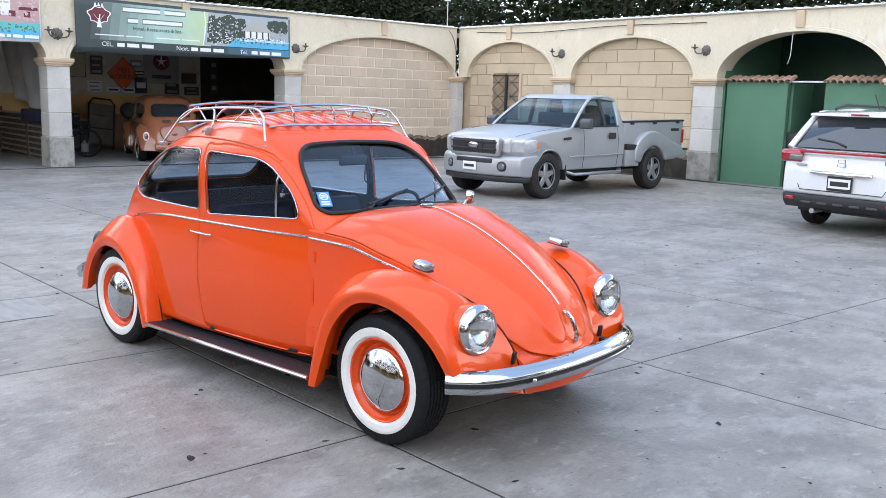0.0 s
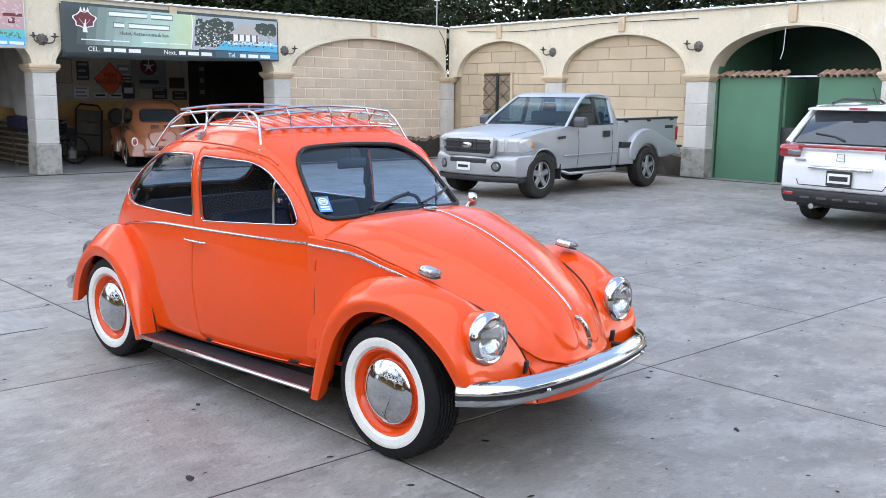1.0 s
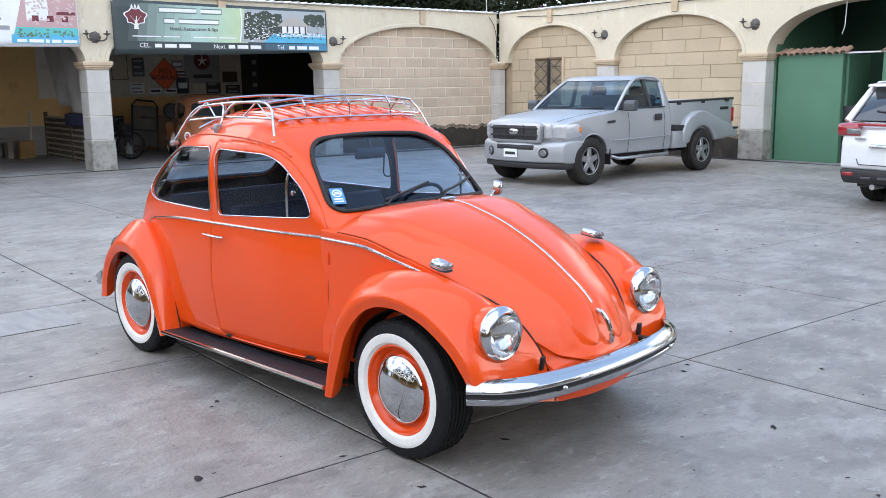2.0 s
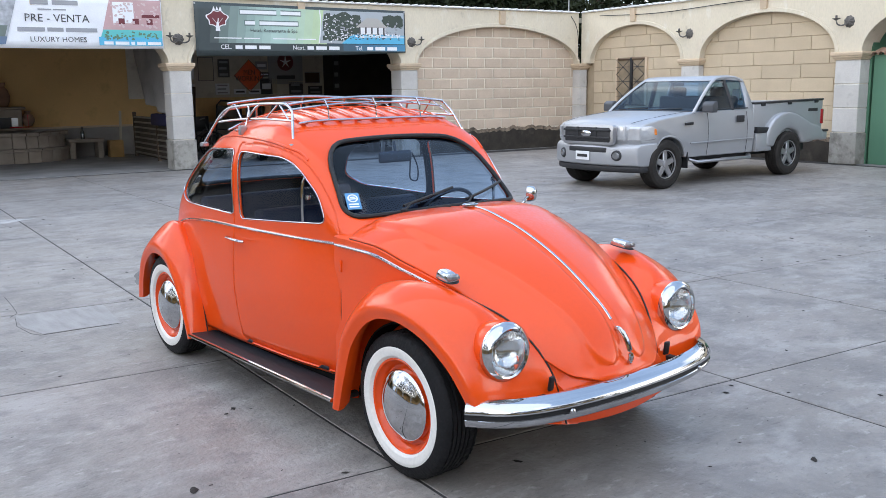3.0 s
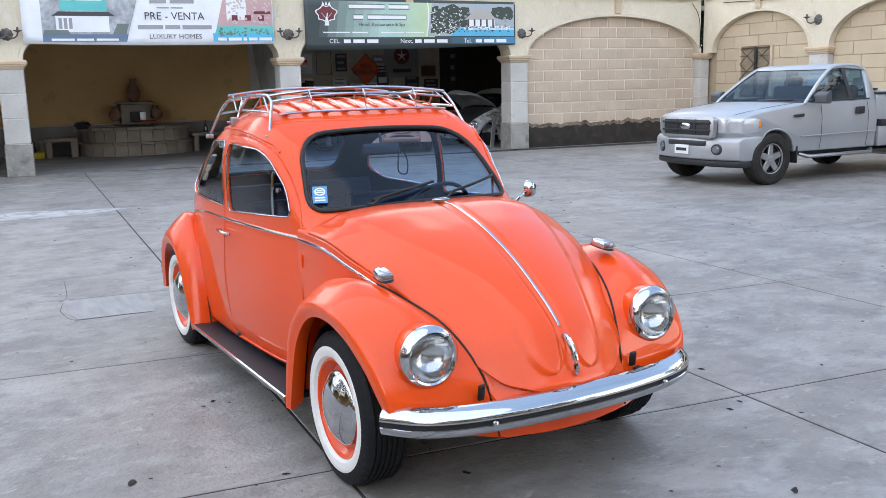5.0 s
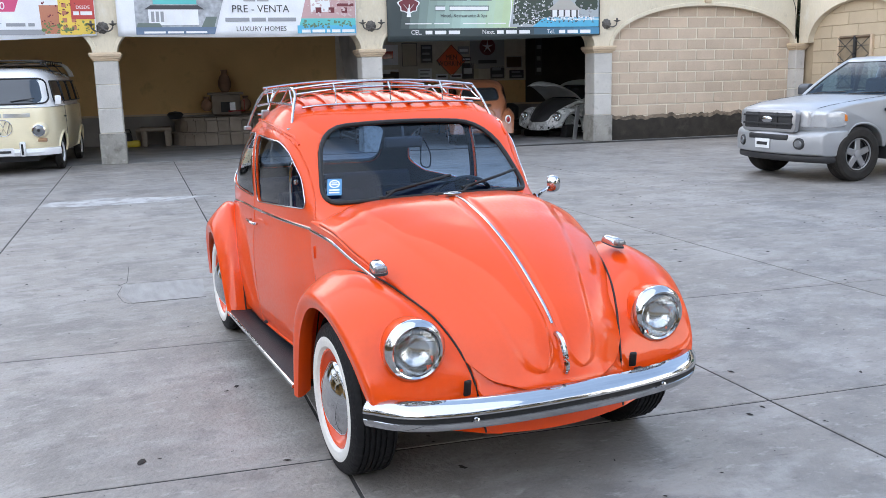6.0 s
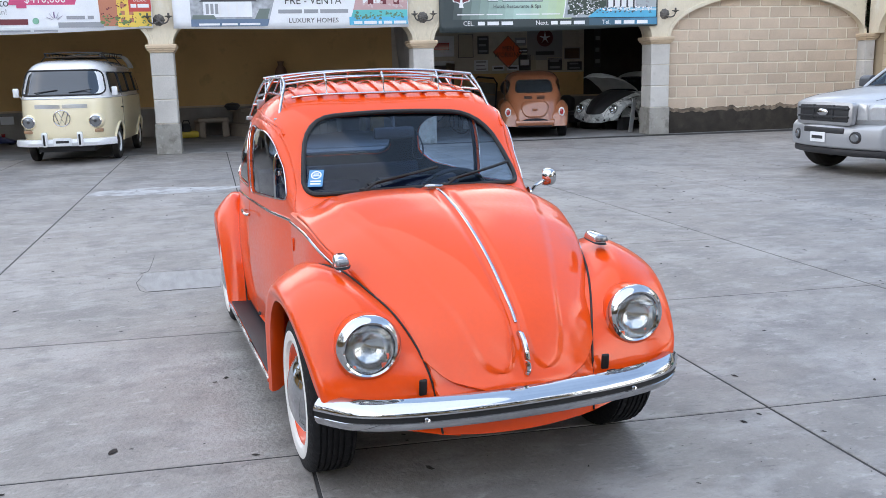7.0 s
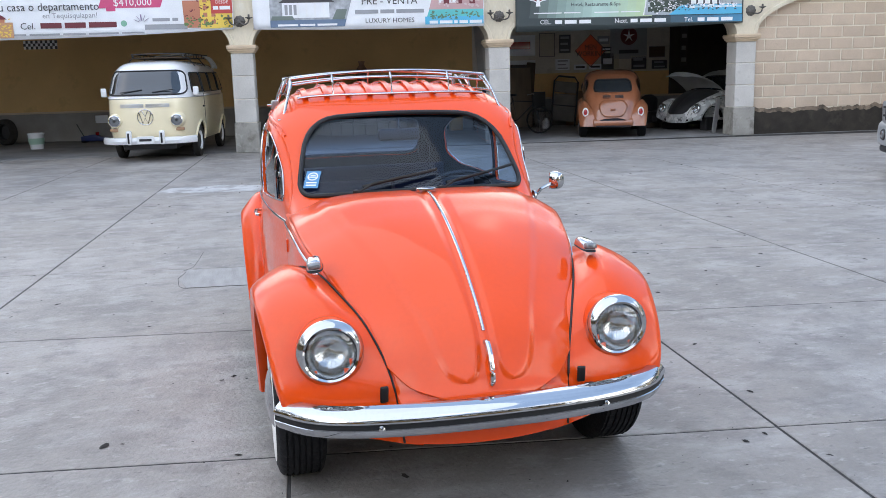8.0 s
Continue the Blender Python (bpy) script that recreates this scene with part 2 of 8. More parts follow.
# ---- tools ----
def spl(xs, ys):
    """A smooth curve through knots, flat-limited so that it does not overshoot."""
    xs, ys = np.array(xs, float), np.array(ys, float)
    h = np.diff(xs)
    d = np.diff(ys) / h
    m = np.zeros(len(xs))
    m[0], m[-1] = d[0], d[-1]
    for i in range(1, len(xs) - 1):
        if d[i - 1] * d[i] > 0:
            w1, w2 = 2 * h[i] + h[i - 1], h[i] + 2 * h[i - 1]
            m[i] = (w1 + w2) / (w1 / d[i - 1] + w2 / d[i])

    def f(x):
        x = min(max(x, xs[0]), xs[-1])
        i = min(int(np.searchsorted(xs, x, side="right")) - 1, len(xs) - 2)
        t = (x - xs[i]) / h[i]
        return float((1 + 2 * t) * (1 - t) ** 2 * ys[i] + t * (1 - t) ** 2 * h[i] * m[i] + t * t * (3 - 2 * t) * ys[i + 1] + t * t * (t - 1) * h[i] * m[i + 1])
    return f


def crv(*pts):
    """A smooth 3D curve through points, by a parameter 0 to 1 (Catmull-Rom)."""
    p = [Vector(q) for q in pts]
    p = [2 * p[0] - p[1], *p, 2 * p[-1] - p[-2]]

    def f(t):
        k = min(max(t, 0), 1) * (len(p) - 3)
        i = min(int(k), len(p) - 4)
        u = k - i
        a, b, c, d = p[i:i + 4]
        return 0.5 * (2 * b + (c - a) * u + (2 * a - 5 * b + 4 * c - d) * u * u + (3 * b - a - 3 * c + d) * u ** 3)
    return f


def thing(name, m=None, label="", category="", group="", kind=""):
    ob = new(name)
    ob.empty_display_size = 0.1
    if m is not None:
        ob.matrix_world = m
    return tagged(ob, label, category, group, kind)


def mesh_of(geo, material, sharp=35):
    me = bpy.data.meshes.new("m")
    if isinstance(geo, tuple):
        me.from_pydata([tuple(v) for v in geo[0]], [], geo[1])
        me.validate()
    else:
        geo.to_mesh(me)
        geo.free()
    for mt in (material if isinstance(material, (list, tuple)) else [material]):
        me.materials.append(mt)
    if sharp:
        me.shade_smooth()
        me.set_sharp_from_angle(angle=radians(sharp))
    return me


def part(name, geo, material, parent=None, label="", sharp=35, m=None):
    """One mesh object, under a thing or a part."""
    me = geo if isinstance(geo, bpy.types.Mesh) else mesh_of(geo, material, sharp)
    ob = new(name, me)
    me.name = name
    if parent is not None:
        ob.parent = parent
    if m is not None:
        ob.matrix_basis = m
    if label:
        ob["label"] = label
    return ob


def solo(name, geo, material, label, category, m=None, group="", kind="", sharp=35):
    """A thing that is one mesh."""
    return tagged(part(name, geo, material, None, label, sharp, m), label, category, group, kind)


def grid(f, nu, nv, wrap_u=False, wrap_v=False):
    """A sheet of quads over f(i, j)."""
    verts = [f(i, j) for i in range(nu) for j in range(nv)]
    faces = []
    for i in range(nu if wrap_u else nu - 1):
        for j in range(nv if wrap_v else nv - 1):
            i2, j2 = (i + 1) % nu, (j + 1) % nv
            faces.append((i * nv + j, i2 * nv + j, i2 * nv + j2, i * nv + j2))
    return verts, faces


def join(*geos):
    v, f = [], []
    for a, b in geos:
        k = len(v)
        v += list(a)
        f += [tuple(i + k for i in q) for q in b]
    return v, f


def box(x0, x1, y0, y1, z0, z1, r=0.0, seg=2):
    """A block, with rounded edges of radius r."""
    bm = bmesh.new()
    bmesh.ops.create_cube(bm, size=1)
    for v in bm.verts:
        v.co = Vector(((x0 + x1) / 2 + v.co.x * (x1 - x0), (y0 + y1) / 2 + v.co.y * (y1 - y0), (z0 + z1) / 2 + v.co.z * (z1 - z0)))
    if r:
        bmesh.ops.bevel(bm, geom=list(bm.edges), offset=min(r, 0.49 * min(abs(x1 - x0), abs(y1 - y0), abs(z1 - z0))), segments=seg, profile=0.5, affect="EDGES")
    return bm


def plate(outline, x0, x1, r=0.0, seg=2, taper=None):
    """A slab of an outline of (y, z), from x0 to x1. taper(y, z): a factor on x at a corner."""
    bm = bmesh.new()
    k = taper or (lambda y, z: 1.0)
    a = [bm.verts.new((x0 * k(y, z), y, z)) for y, z in outline]
    b = [bm.verts.new((x1 * k(y, z), y, z)) for y, z in outline]
    bm.faces.new(a)
    bm.faces.new(b[::-1])
    n = len(a)
    for i in range(n):
        bm.faces.new((a[i], b[i], b[(i + 1) % n], a[(i + 1) % n])[::-1])
    bmesh.ops.recalc_face_normals(bm, faces=bm.faces)
    if r:
        bmesh.ops.bevel(bm, geom=list(bm.edges), offset=r, segments=seg, profile=0.5, affect="EDGES", clamp_overlap=True)
    return bm


def lathe(profile, n=40, axis="x", at=(0, 0, 0)):
    """A body of revolution: profile rows of (along the axis, radius)."""
    def f(i, j):
        a, r = profile[j]
        t = 2 * math.pi * i / n
        c, s = r * math.cos(t), r * math.sin(t)
        p = {"x": (a, c, s), "y": (c, a, s), "z": (c, s, a)}[axis]
        return (p[0] + at[0], p[1] + at[1], p[2] + at[2])
    v, q = grid(f, n, len(profile), wrap_u=True)
    if axis != "y":
        q = [t[::-1] for t in q]
    return v, q


def tube(points, r, n=8, closed=False, flat=1.0):
    """A round bar along points."""
    p = [Vector(q) for q in points]
    k = len(p)
    rings = []
    up = Vector((0, 0, 1))
    for i in range(k):
        a = p[(i - 1) % k] if closed or i else p[i]
        b = p[(i + 1) % k] if closed or i < k - 1 else p[i]
        t = (b - a).normalized()
        ref = up if abs(t.dot(up)) < 0.95 else Vector((0, 1, 0))
        s = t.cross(ref).normalized()
        w = s.cross(t)
        rings.append([p[i] + r * (math.cos(2 * math.pi * j / n) * s + flat * math.sin(2 * math.pi * j / n) * w) for j in range(n)])
    v, f = grid(lambda i, j: rings[i][j], k, n, wrap_u=closed, wrap_v=True)
    if not closed:
        f += [tuple(range(n)), tuple((k - 1) * n + j for j in range(n))[::-1]]
    return v, f


def sweep(profile, path, closed_profile=True):
    """A moulding: profile rows of (outward, up) along a path of (point, outward) rows."""
    def f(i, j):
        p, o = path[i]
        a, b = profile[j]
        return Vector(p) + Vector(o).normalized() * a + Vector((0, 0, b))
    v, q = grid(f, len(path), len(profile), wrap_v=closed_profile)
    n = len(profile)
    if closed_profile:
        q += [tuple(range(n)), tuple((len(path) - 1) * n + j for j in range(n))[::-1]]
    return v, q


def rounded(pts, r, n=6):
    """A closed 2D outline with rounded corners; r one radius or one for each corner."""
    out = []
    k = len(pts)
    for i in range(k):
        p, a, b = Vector(pts[i]), Vector(pts[i - 1]), Vector(pts[(i + 1) % k])
        ri = r[i] if isinstance(r, (list, tuple)) else r
        ua, ub = a - p, b - p
        d = min(ri, 0.48 * ua.length, 0.48 * ub.length)
        p0, p1 = p + ua.normalized() * d, p + ub.normalized() * d
        for j in range(n + 1):
            t = j / n
            out.append(tuple((1 - t) ** 2 * p0 + 2 * t * (1 - t) * p + t * t * p1))
    return out


def dense(outline, step):
    out = []
    k = len(outline)
    for i in range(k):
        a, b = Vector(outline[i]), Vector(outline[(i + 1) % k])
        m = max(1, int((b - a).length / step))
        out += [tuple(a.lerp(b, j / m)) for j in range(m)]
    return out


def inside(poly, x, y):
    hit = False
    k = len(poly)
    for i in range(k):
        (x1, y1), (x2, y2) = poly[i], poly[i - 1]
        if (y1 > y) != (y2 > y) and x < (x2 - x1) * (y - y1) / (y2 - y1) + x1:
            hit = not hit
    return hit


def mirrored(geo):
    return [(-v[0], v[1], v[2]) for v in geo[0]], [q[::-1] for q in geo[1]]


def lettering(name, text, size, material, parent, m, label="", extrude=0.001, align="CENTER", squeeze=1.0):
    cu = bpy.data.curves.new(name, "FONT")
    cu.body, cu.size, cu.align_x, cu.align_y, cu.extrude = text, size, align, "CENTER", extrude
    cu.resolution_u = 2
    tmp = new(name, cu)
    me = bpy.data.meshes.new_from_object(tmp.evaluated_get(bpy.context.evaluated_depsgraph_get()))
    bpy.data.objects.remove(tmp)
    me.materials.clear()
    me.materials.append(material)
    ob = new(name, me)
    ob.parent = parent
    ob.matrix_basis = m @ Matrix.Diagonal((squeeze, 1, 1, 1))
    if label:
        ob["label"] = label
    return ob


def pane_geo(outline, place, rings=7):
    cx, cy = (sum(p[k] for p in outline) / len(outline) for k in (0, 1))
    v, f = [place(cx, cy)], []
    k = len(outline)
    for r in range(1, rings + 1):
        v += [place(cx + (x - cx) * r / rings, cy + (y - cy) * r / rings) for x, y in outline]
    f += [(0, 1 + i, 1 + (i + 1) % k) for i in range(k)]
    for r in range(rings - 1):
        a, b = 1 + r * k, 1 + (r + 1) * k
        f += [(a + i, b + i, b + (i + 1) % k, a + (i + 1) % k) for i in range(k)]
    return v, f

# ---- the yard and its buildings ----
YARD = pose(0, 0, 0, 0, 0, -6.82) @ pose(-0.165, 0, 0)      # the buildings' own axes: u along the arcade, v towards it
A_V, B_U = 14.34, 14.1                 # faces of the two arcades
SPRING, TOP = 2.19, 3.50


def place(u, v, z=0.0, turn=0.0):
    return YARD @ pose(u, v, z, 0, 0, turn)


def arch_z(u, a, b, rise=0.90):
    c, h = (a + b) / 2, (b - a) / 2
    return SPRING + rise * math.sqrt(max(0, 1 - ((u - c) / h) ** 2))


def arcade(name, u0, u1, bays, depth, m, label):
    """A wall with basket arches: bays rows of (start, end). Its front face lies in y = 0."""
    us = {u0, u1}
    for a, b in bays:
        us |= {a + (b - a) * (1 - math.cos(math.pi * k / 40)) / 2 for k in range(41)}
    us = sorted(us)
    verts, faces = [], []

    def low(u):
        for a, b in bays:
            if a <= u <= b:
                return arch_z(u, a, b)
        return SPRING
    for u in us:
        verts += [(u, 0, low(u)), (u, 0, TOP), (u, depth, TOP), (u, depth, low(u))]
    for i in range(len(us) - 1):
        a, b = 4 * i, 4 * i + 4
        for k in range(4):
            faces.append((a + k, b + k, b + (k + 1) % 4, a + (k + 1) % 4))
    faces += [(0, 1, 2, 3), tuple(len(verts) - k for k in (1, 2, 3, 4))]
    wall = solo(name, (verts, faces), PLASTER, label, "wall", m, kind="structure", sharp=20)
    for a, b in bays:
        pts = [(a + (b - a) * (1 - math.cos(math.pi * k / 36)) / 2) for k in range(37)]
        path = []
        for u in pts:
            z = arch_z(u, a, b)
            c, h = (a + b) / 2, (b - a) / 2
            nrm = Vector(((u - c) / h ** 2, 0, (z - SPRING) / 0.81)).normalized()
            path.append((u, z, nrm))
        rows = []
        for u, z, nrm in path:
            p = Vector((u, 0, z))
            rows.append([p + nrm * 0.0 + Vector((0, 0.02, 0)), p + nrm * 0.0 + Vector((0, -0.018, 0)), p + nrm * 0.075 + Vector((0, -0.018, 0)), p + nrm * 0.085 + Vector((0, 0.004, 0))])
        part("archivolt", grid(lambda i, j: rows[i][j], len(rows), 4), PLASTER, wall, sharp=30)
        c = (a + b) / 2
        part("keystone", plate([(-0.05, SPRING + 0.96), (0.01, SPRING + 0.96), (0.01, TOP - 0.02), (-0.075, TOP - 0.02)], c - 0.085, c + 0.085, 0.01, 1), IMPOST, wall, "tan stone keystone")
    return wall


def column(u, v, w=0.52, d=0.50, turn=0.0):
    """A stone pier: plinth, shaft blocks and a moulded impost. u, v: the middle of its face."""
    col = thing("stone_column", place(u, v, 0, turn), "grey stone block column with a peach moulded impost", "column", "arcade columns", "structure")
    zs = [0.0, 0.62, 1.10, 1.57, 2.03]
    for i in range(4):
        e = 0.02 if i == 0 else 0.0
        part("block", box(-w / 2 - e, w / 2 + e, -e, d + e, zs[i] + (0.004 if i else 0), zs[i + 1] - 0.004, 0.012, 1), STONE if i else BASE_STONE, col)
    part("core", box(-w / 2 + 0.012, w / 2 - 0.012, 0.012, d - 0.012, 0.02, 2.04), MORTAR, col)
    prof = [(0.0, 2.03), (0.015, 2.035), (0.02, 2.06), (0.045, 2.075), (0.05, 2.10), (0.07, 2.12), (0.075, 2.165), (0.06, SPRING - 0.001), (-0.1, SPRING - 0.001)]
    hw = w / 2
    ring = [((-hw, 0), (-1, -1)), ((hw, 0), (1, -1)), ((hw, d), (1, 1)), ((-hw, d), (-1, 1))]
    v_, f_ = grid(lambda i, j: (ring[i][0][0] + ring[i][1][0] * prof[j][0], ring[i][0][1] + ring[i][1][1] * prof[j][0], prof[j][1]), 4, len(prof), wrap_u=True)
    part("impost", (v_, f_), IMPOST, col, "peach stone impost", sharp=25)
    return col


def mould_band(parent, u0, u1, y, h, seed, label):
    """A coat of black mould along the foot of a wall, its upper edge ragged."""
    n = int((u1 - u0) / 0.02)
    for rise, out, mt, words in ((0.08, 0.002, MOULD_BROWN, "brown damp stain above the mould"), (0.0, 0.0, DARK_PLINTH, label)):
        top = [h + rise + 0.07 * noise.noise(Vector((1.3 * k * 0.04, seed, rise))) + 0.05 * noise.noise(Vector((4 * k * 0.04, seed, 3 + rise))) + 0.014 * noise.noise(Vector((23 * k * 0.04, seed, 9 + rise))) for k in range(n + 1)]
        rows = [[(u0 + (u1 - u0) * k / n, y + out + dy, z) for dy, z in ((0.03, 0.0), (0.0, 0.0), (0.0, top[k]), (0.03, top[k] + 0.01))] for k in range(n + 1)]
        part("mould_coat", grid(lambda i, j: rows[i][j], n + 1, 4), mt, parent, words)


def masonry(parent, m, u0, u1, z0, z1, bw, bh, joint, proud, material, cut=None, jitter=0.0, name="block"):
    """Courses of blocks in the plane y = 0, each an object; cut(u) gives the height that they may reach."""
    rng = random.Random(3)
    shared = {}
    row = 0
    z = z0
    while z < z1 - 0.03:
        h = min(bh, z1 - z)
        u = u0 - (bw / 2 if row % 2 else 0) - rng.random() * jitter
        while u < u1 - 0.02:
            w = bw * (1 + jitter * (rng.random() - 0.5))
            a, b = max(u, u0), min(u + w, u1)
            u += w
            if b - a < 0.05:
                continue
            zz = z + h
            if cut:
                lim = max(cut(a), cut(b), cut((a + b) / 2))
                if lim < z + 0.03:
                    continue
                zz = min(zz, lim + 0.02)
            key = (round(b - a, 2), round(zz - z, 2))
            if key not in shared:
                shared[key] = mesh_of(box(0, key[0] - joint, -proud, 0.02, 0, key[1] - joint, 0.006, 1), material)
            part(name, shared[key], material, parent, m=m @ pose(a + joint / 2, rng.uniform(-0.003, 0.003), z + joint / 2))
        z += bh
        row += 1


# ground sheet and the slab paving
solo("ground", grid(lambda i, j: (-600 + 60 * i, -600 + 60 * j, -0.004), 21, 21), JOINT, "dark earth below the slab joints", "ground", kind="structure")
paving = thing("pavement", YARD, "grey cast concrete slabs with dark joints and stains", "pavement", kind="structure")

# the long arcade
bays_a = [(-12.55, -7.68), (-7.18, -2.25), (-1.79, 3.09), (3.55, 8.54), (9.00, 13.96)]
wall_a = arcade("wall_north", -13.4, 14.0, bays_a, 0.50, place(0, A_V), "cream plastered arcade wall with wide basket arches")
for u in (-13.0, -7.43, -2.02, 3.32, 8.77):
    column(u, A_V, 0.45)
half = column(14.06, A_V - 0.14, 0.26, 0.3)
# the side arcade; its own x axis runs along -v
M_B = place(B_U, 0, 0, -90)
bays_b = [(-13.98, -10.80), (-10.22, -6.76), (-6.18, -2.66), (-2.10, 1.40)]
wall_b = arcade("wall_east", -14.34, 14.5, bays_b, 0.50, M_B, "cream plastered side wall with arches, patched and stained")
for v in (10.51, 6.47, 2.38):
    column(B_U, v, 0.54, 0.5, -90)
# filled arches
fill_a = solo("brick_infill_wall", plate([(0.155, 0), (0.30, 0), (0.30, 3.15), (0.155, 3.15)], 8.9, 14.1), MORTAR, "pinkish block wall filling an arch, pale joints, black mould below", "wall", place(0, A_V), kind="structure")
mould_band(fill_a, 9.0, 13.97, 0.133, 0.50, 1.7, "black mould along the foot of the wall")
for nm, (a, b) in (("block_infill_wall", bays_b[0]), ("block_infill_wall", bays_b[1]), ("block_infill_wall", bays_b[3])):
    f = solo(nm, plate([(0.155, 0), (0.30, 0), (0.30, 3.15), (0.155, 3.15)], a - 0.45 if a < -13 else a - 0.05, b + 0.05), BROWN_JOINT, "yellowish block wall filling an arch, thin joints", "wall", M_B, kind="structure")
    mould_band(f, a, b, 0.123, 0.42, a, "dark mould along the foot of the wall")
    masonry(f, Matrix.Translation((0, 0.155, 0)), a, b, 0.0, 3.12, 0.95, 0.283, 0.009, 0.014, CREAM_BLOCK, lambda u, a=a, b=b: arch_z(u, a, b), 0.25)
# barred window in the side wall
win = thing("window_1", M_B @ pose(-12.55, 0.12, 1.69), "wooden window behind a rusty diagonal iron grille", "window", kind="structure")
part("window_frame", join(*[(lambda g: g)(tube([(-0.52, 0, z), (0.52, 0, z)], 0.035, 4)) for z in (-0.56, 0.57)]), surf("rusty_brown", (0.20, 0.14, 0.09), 0.8, var=0.3), win)
for x in (-0.52, 0.52, 0.0):
    part("window_post", box(x - 0.035, x + 0.035, -0.035, 0.035, -0.58, 0.60, 0.006, 1), IMPOST if abs(x) > 0.1 else IRON, win)
part("window_pane", box(-0.5, 0.5, 0.02, 0.028, -0.55, 0.56), surf("tan_curtain", (0.30, 0.235, 0.155), 0.8, var=0.3, scale=4), win, "tan curtained window pane")
for k in range(2):
    for j in range(3):
        x0, z0 = -0.50 + 0.5 * k, -0.54 + 0.365 * j
        for a, b in (((x0, z0), (x0 + 0.48, z0 + 0.36)), ((x0, z0 + 0.36), (x0 + 0.48, z0))):
            part("grille_bar", tube([(a[0], -0.045, a[1]), (b[0], -0.045, b[1])], 0.009, 5), IRON, win)
        part("grille_bar", tube([(x0, -0.045, z0 + 0.18), (x0 + 0.48, -0.045, z0 + 0.18)], 0.007, 5), IRON, win)
# roof edge along both walls
for nm, m, u0, u1 in (("roof_edge", place(0, A_V), -13.4, 14.0), ("roof_edge", M_B, -14.3, 14.5)):
    re = thing(nm, m, "whitewashed clay tile roof edge", "roof edge", kind="structure")
    n = int((u1 - u0) / 0.21)
    tile = mesh_of(lathe([(0.0, 0.012), (0.0, 0.026), (0.55, 0.03), (0.55, 0.01)], 8, "y"), EDGE_WHITE)
    for k in range(n):
        part("edge_tile", tile, EDGE_WHITE, re, m=pose(u0 + 0.1 + 0.21 * k, -0.09 + 0.01 * math.sin(k * 2.3), TOP + 0.022, 2 + math.sin(k * 1.7)))
    part("edge_band", box(u0, u1, -0.06, 0.5, TOP, TOP + 0.028, 0.008, 1), EDGE_WHITE, re)
# rooms behind the long arcade
V_BACK = 20.1
def slabwall(name, u0, u1, v0, v1, z0, z1, mt, label):
    return solo(name, box(u0, u1, v0, v1, z0, z1), mt, label, "wall", YARD, kind="structure")


slabwall("wall_back", -13.4, 14.4, V_BACK, V_BACK + 0.2, 0.76, 3.5, YELLOW_WALL, "ochre painted back wall")
slabwall("wall_garage_back", 3.6, 9.19, V_BACK - 0.014, V_BACK + 0.1, 1.43, 3.28, GARAGE_CREAM, "dingy cream painted garage wall")
# right part of the back wall, far darker than the cream part
slabwall("wall_garage_dark", 9.19, 13.9, V_BACK - 0.014, V_BACK + 0.1, 0.78, 3.28, GARAGE_DARK, "near-black garage wall")
slabwall("dado", -13.4, 14.4, V_BACK - 0.03, V_BACK + 0.2, 0, 0.74, GREY_DADO, "grey cement dado along the back wall")
solo("trim", box(-13.4, 14.4, V_BACK - 0.045, V_BACK + 0.1, 0.73, 0.78, 0.008, 1), IMPOST, "narrow peach ledge above the dado", "trim", YARD, kind="structure")
slabwall("wall_garage_end", 13.9, 14.1, A_V + 0.52, V_BACK, 0, 3.4, YELLOW_WALL, "ochre garage end wall")
slabwall("wall_west_end", -13.6, -13.4, A_V, V_BACK, 0, 3.5, PLASTER, "cream plastered end wall")
bays_c = [(-12.5 + 5.4 * k, -7.7 + 5.4 * k) for k in range(5)]
arcade("wall_west", -14.5, 14.4, bays_c, 0.5, place(-13.4, 0, 0, 90), "cream plastered arcade wall closing the yard")
slabwall("wall_west_back", -18.2, -18.0, -20, A_V, 0, 3.5, YELLOW_WALL, "ochre back wall of the west arcade")
solo("ceiling_west", box(-18.2, -13.5, -20, A_V, 3.3, 3.42), CEILING, "smoke-darkened ceiling of the west arcade", "ceiling", YARD, kind="structure")
slabwall("wall_south_back", -18.2, 14.5, -19.2, -19.0, 0, 3.5, YELLOW_WALL, "ochre back wall of the south arcade")
solo("ceiling_south", box(-13.4, 14.5, -19.2, -14.6, 3.3, 3.42), CEILING, "smoke-darkened ceiling of the south arcade", "ceiling", YARD, kind="structure")
for k in range(6):
    column(-13.4, -12.78 + 5.4 * k, 0.52, 0.5, 90)
arcade("wall_south", -14.4, 14.4, bays_c, 0.5, place(0, -14.5, 0, 180), "cream plastered arcade wall closing the yard")
for k in range(6):
    column(12.78 - 5.4 * k, -14.5, 0.52, 0.5, 180)
solo("ceiling", box(-13.4, 14.4, A_V + 0.3, V_BACK + 0.2, 3.28, 3.4), CEILING, "smoke-darkened ceiling of the covered bays", "ceiling", YARD, kind="structure")
solo("floor_inner", box(-13.4, 13.9, A_V + 0.06, V_BACK, -0.02, 0.004), INNER_FLOOR, "worn oil-stained cement floor of the covered bays", "floor", YARD, kind="structure")
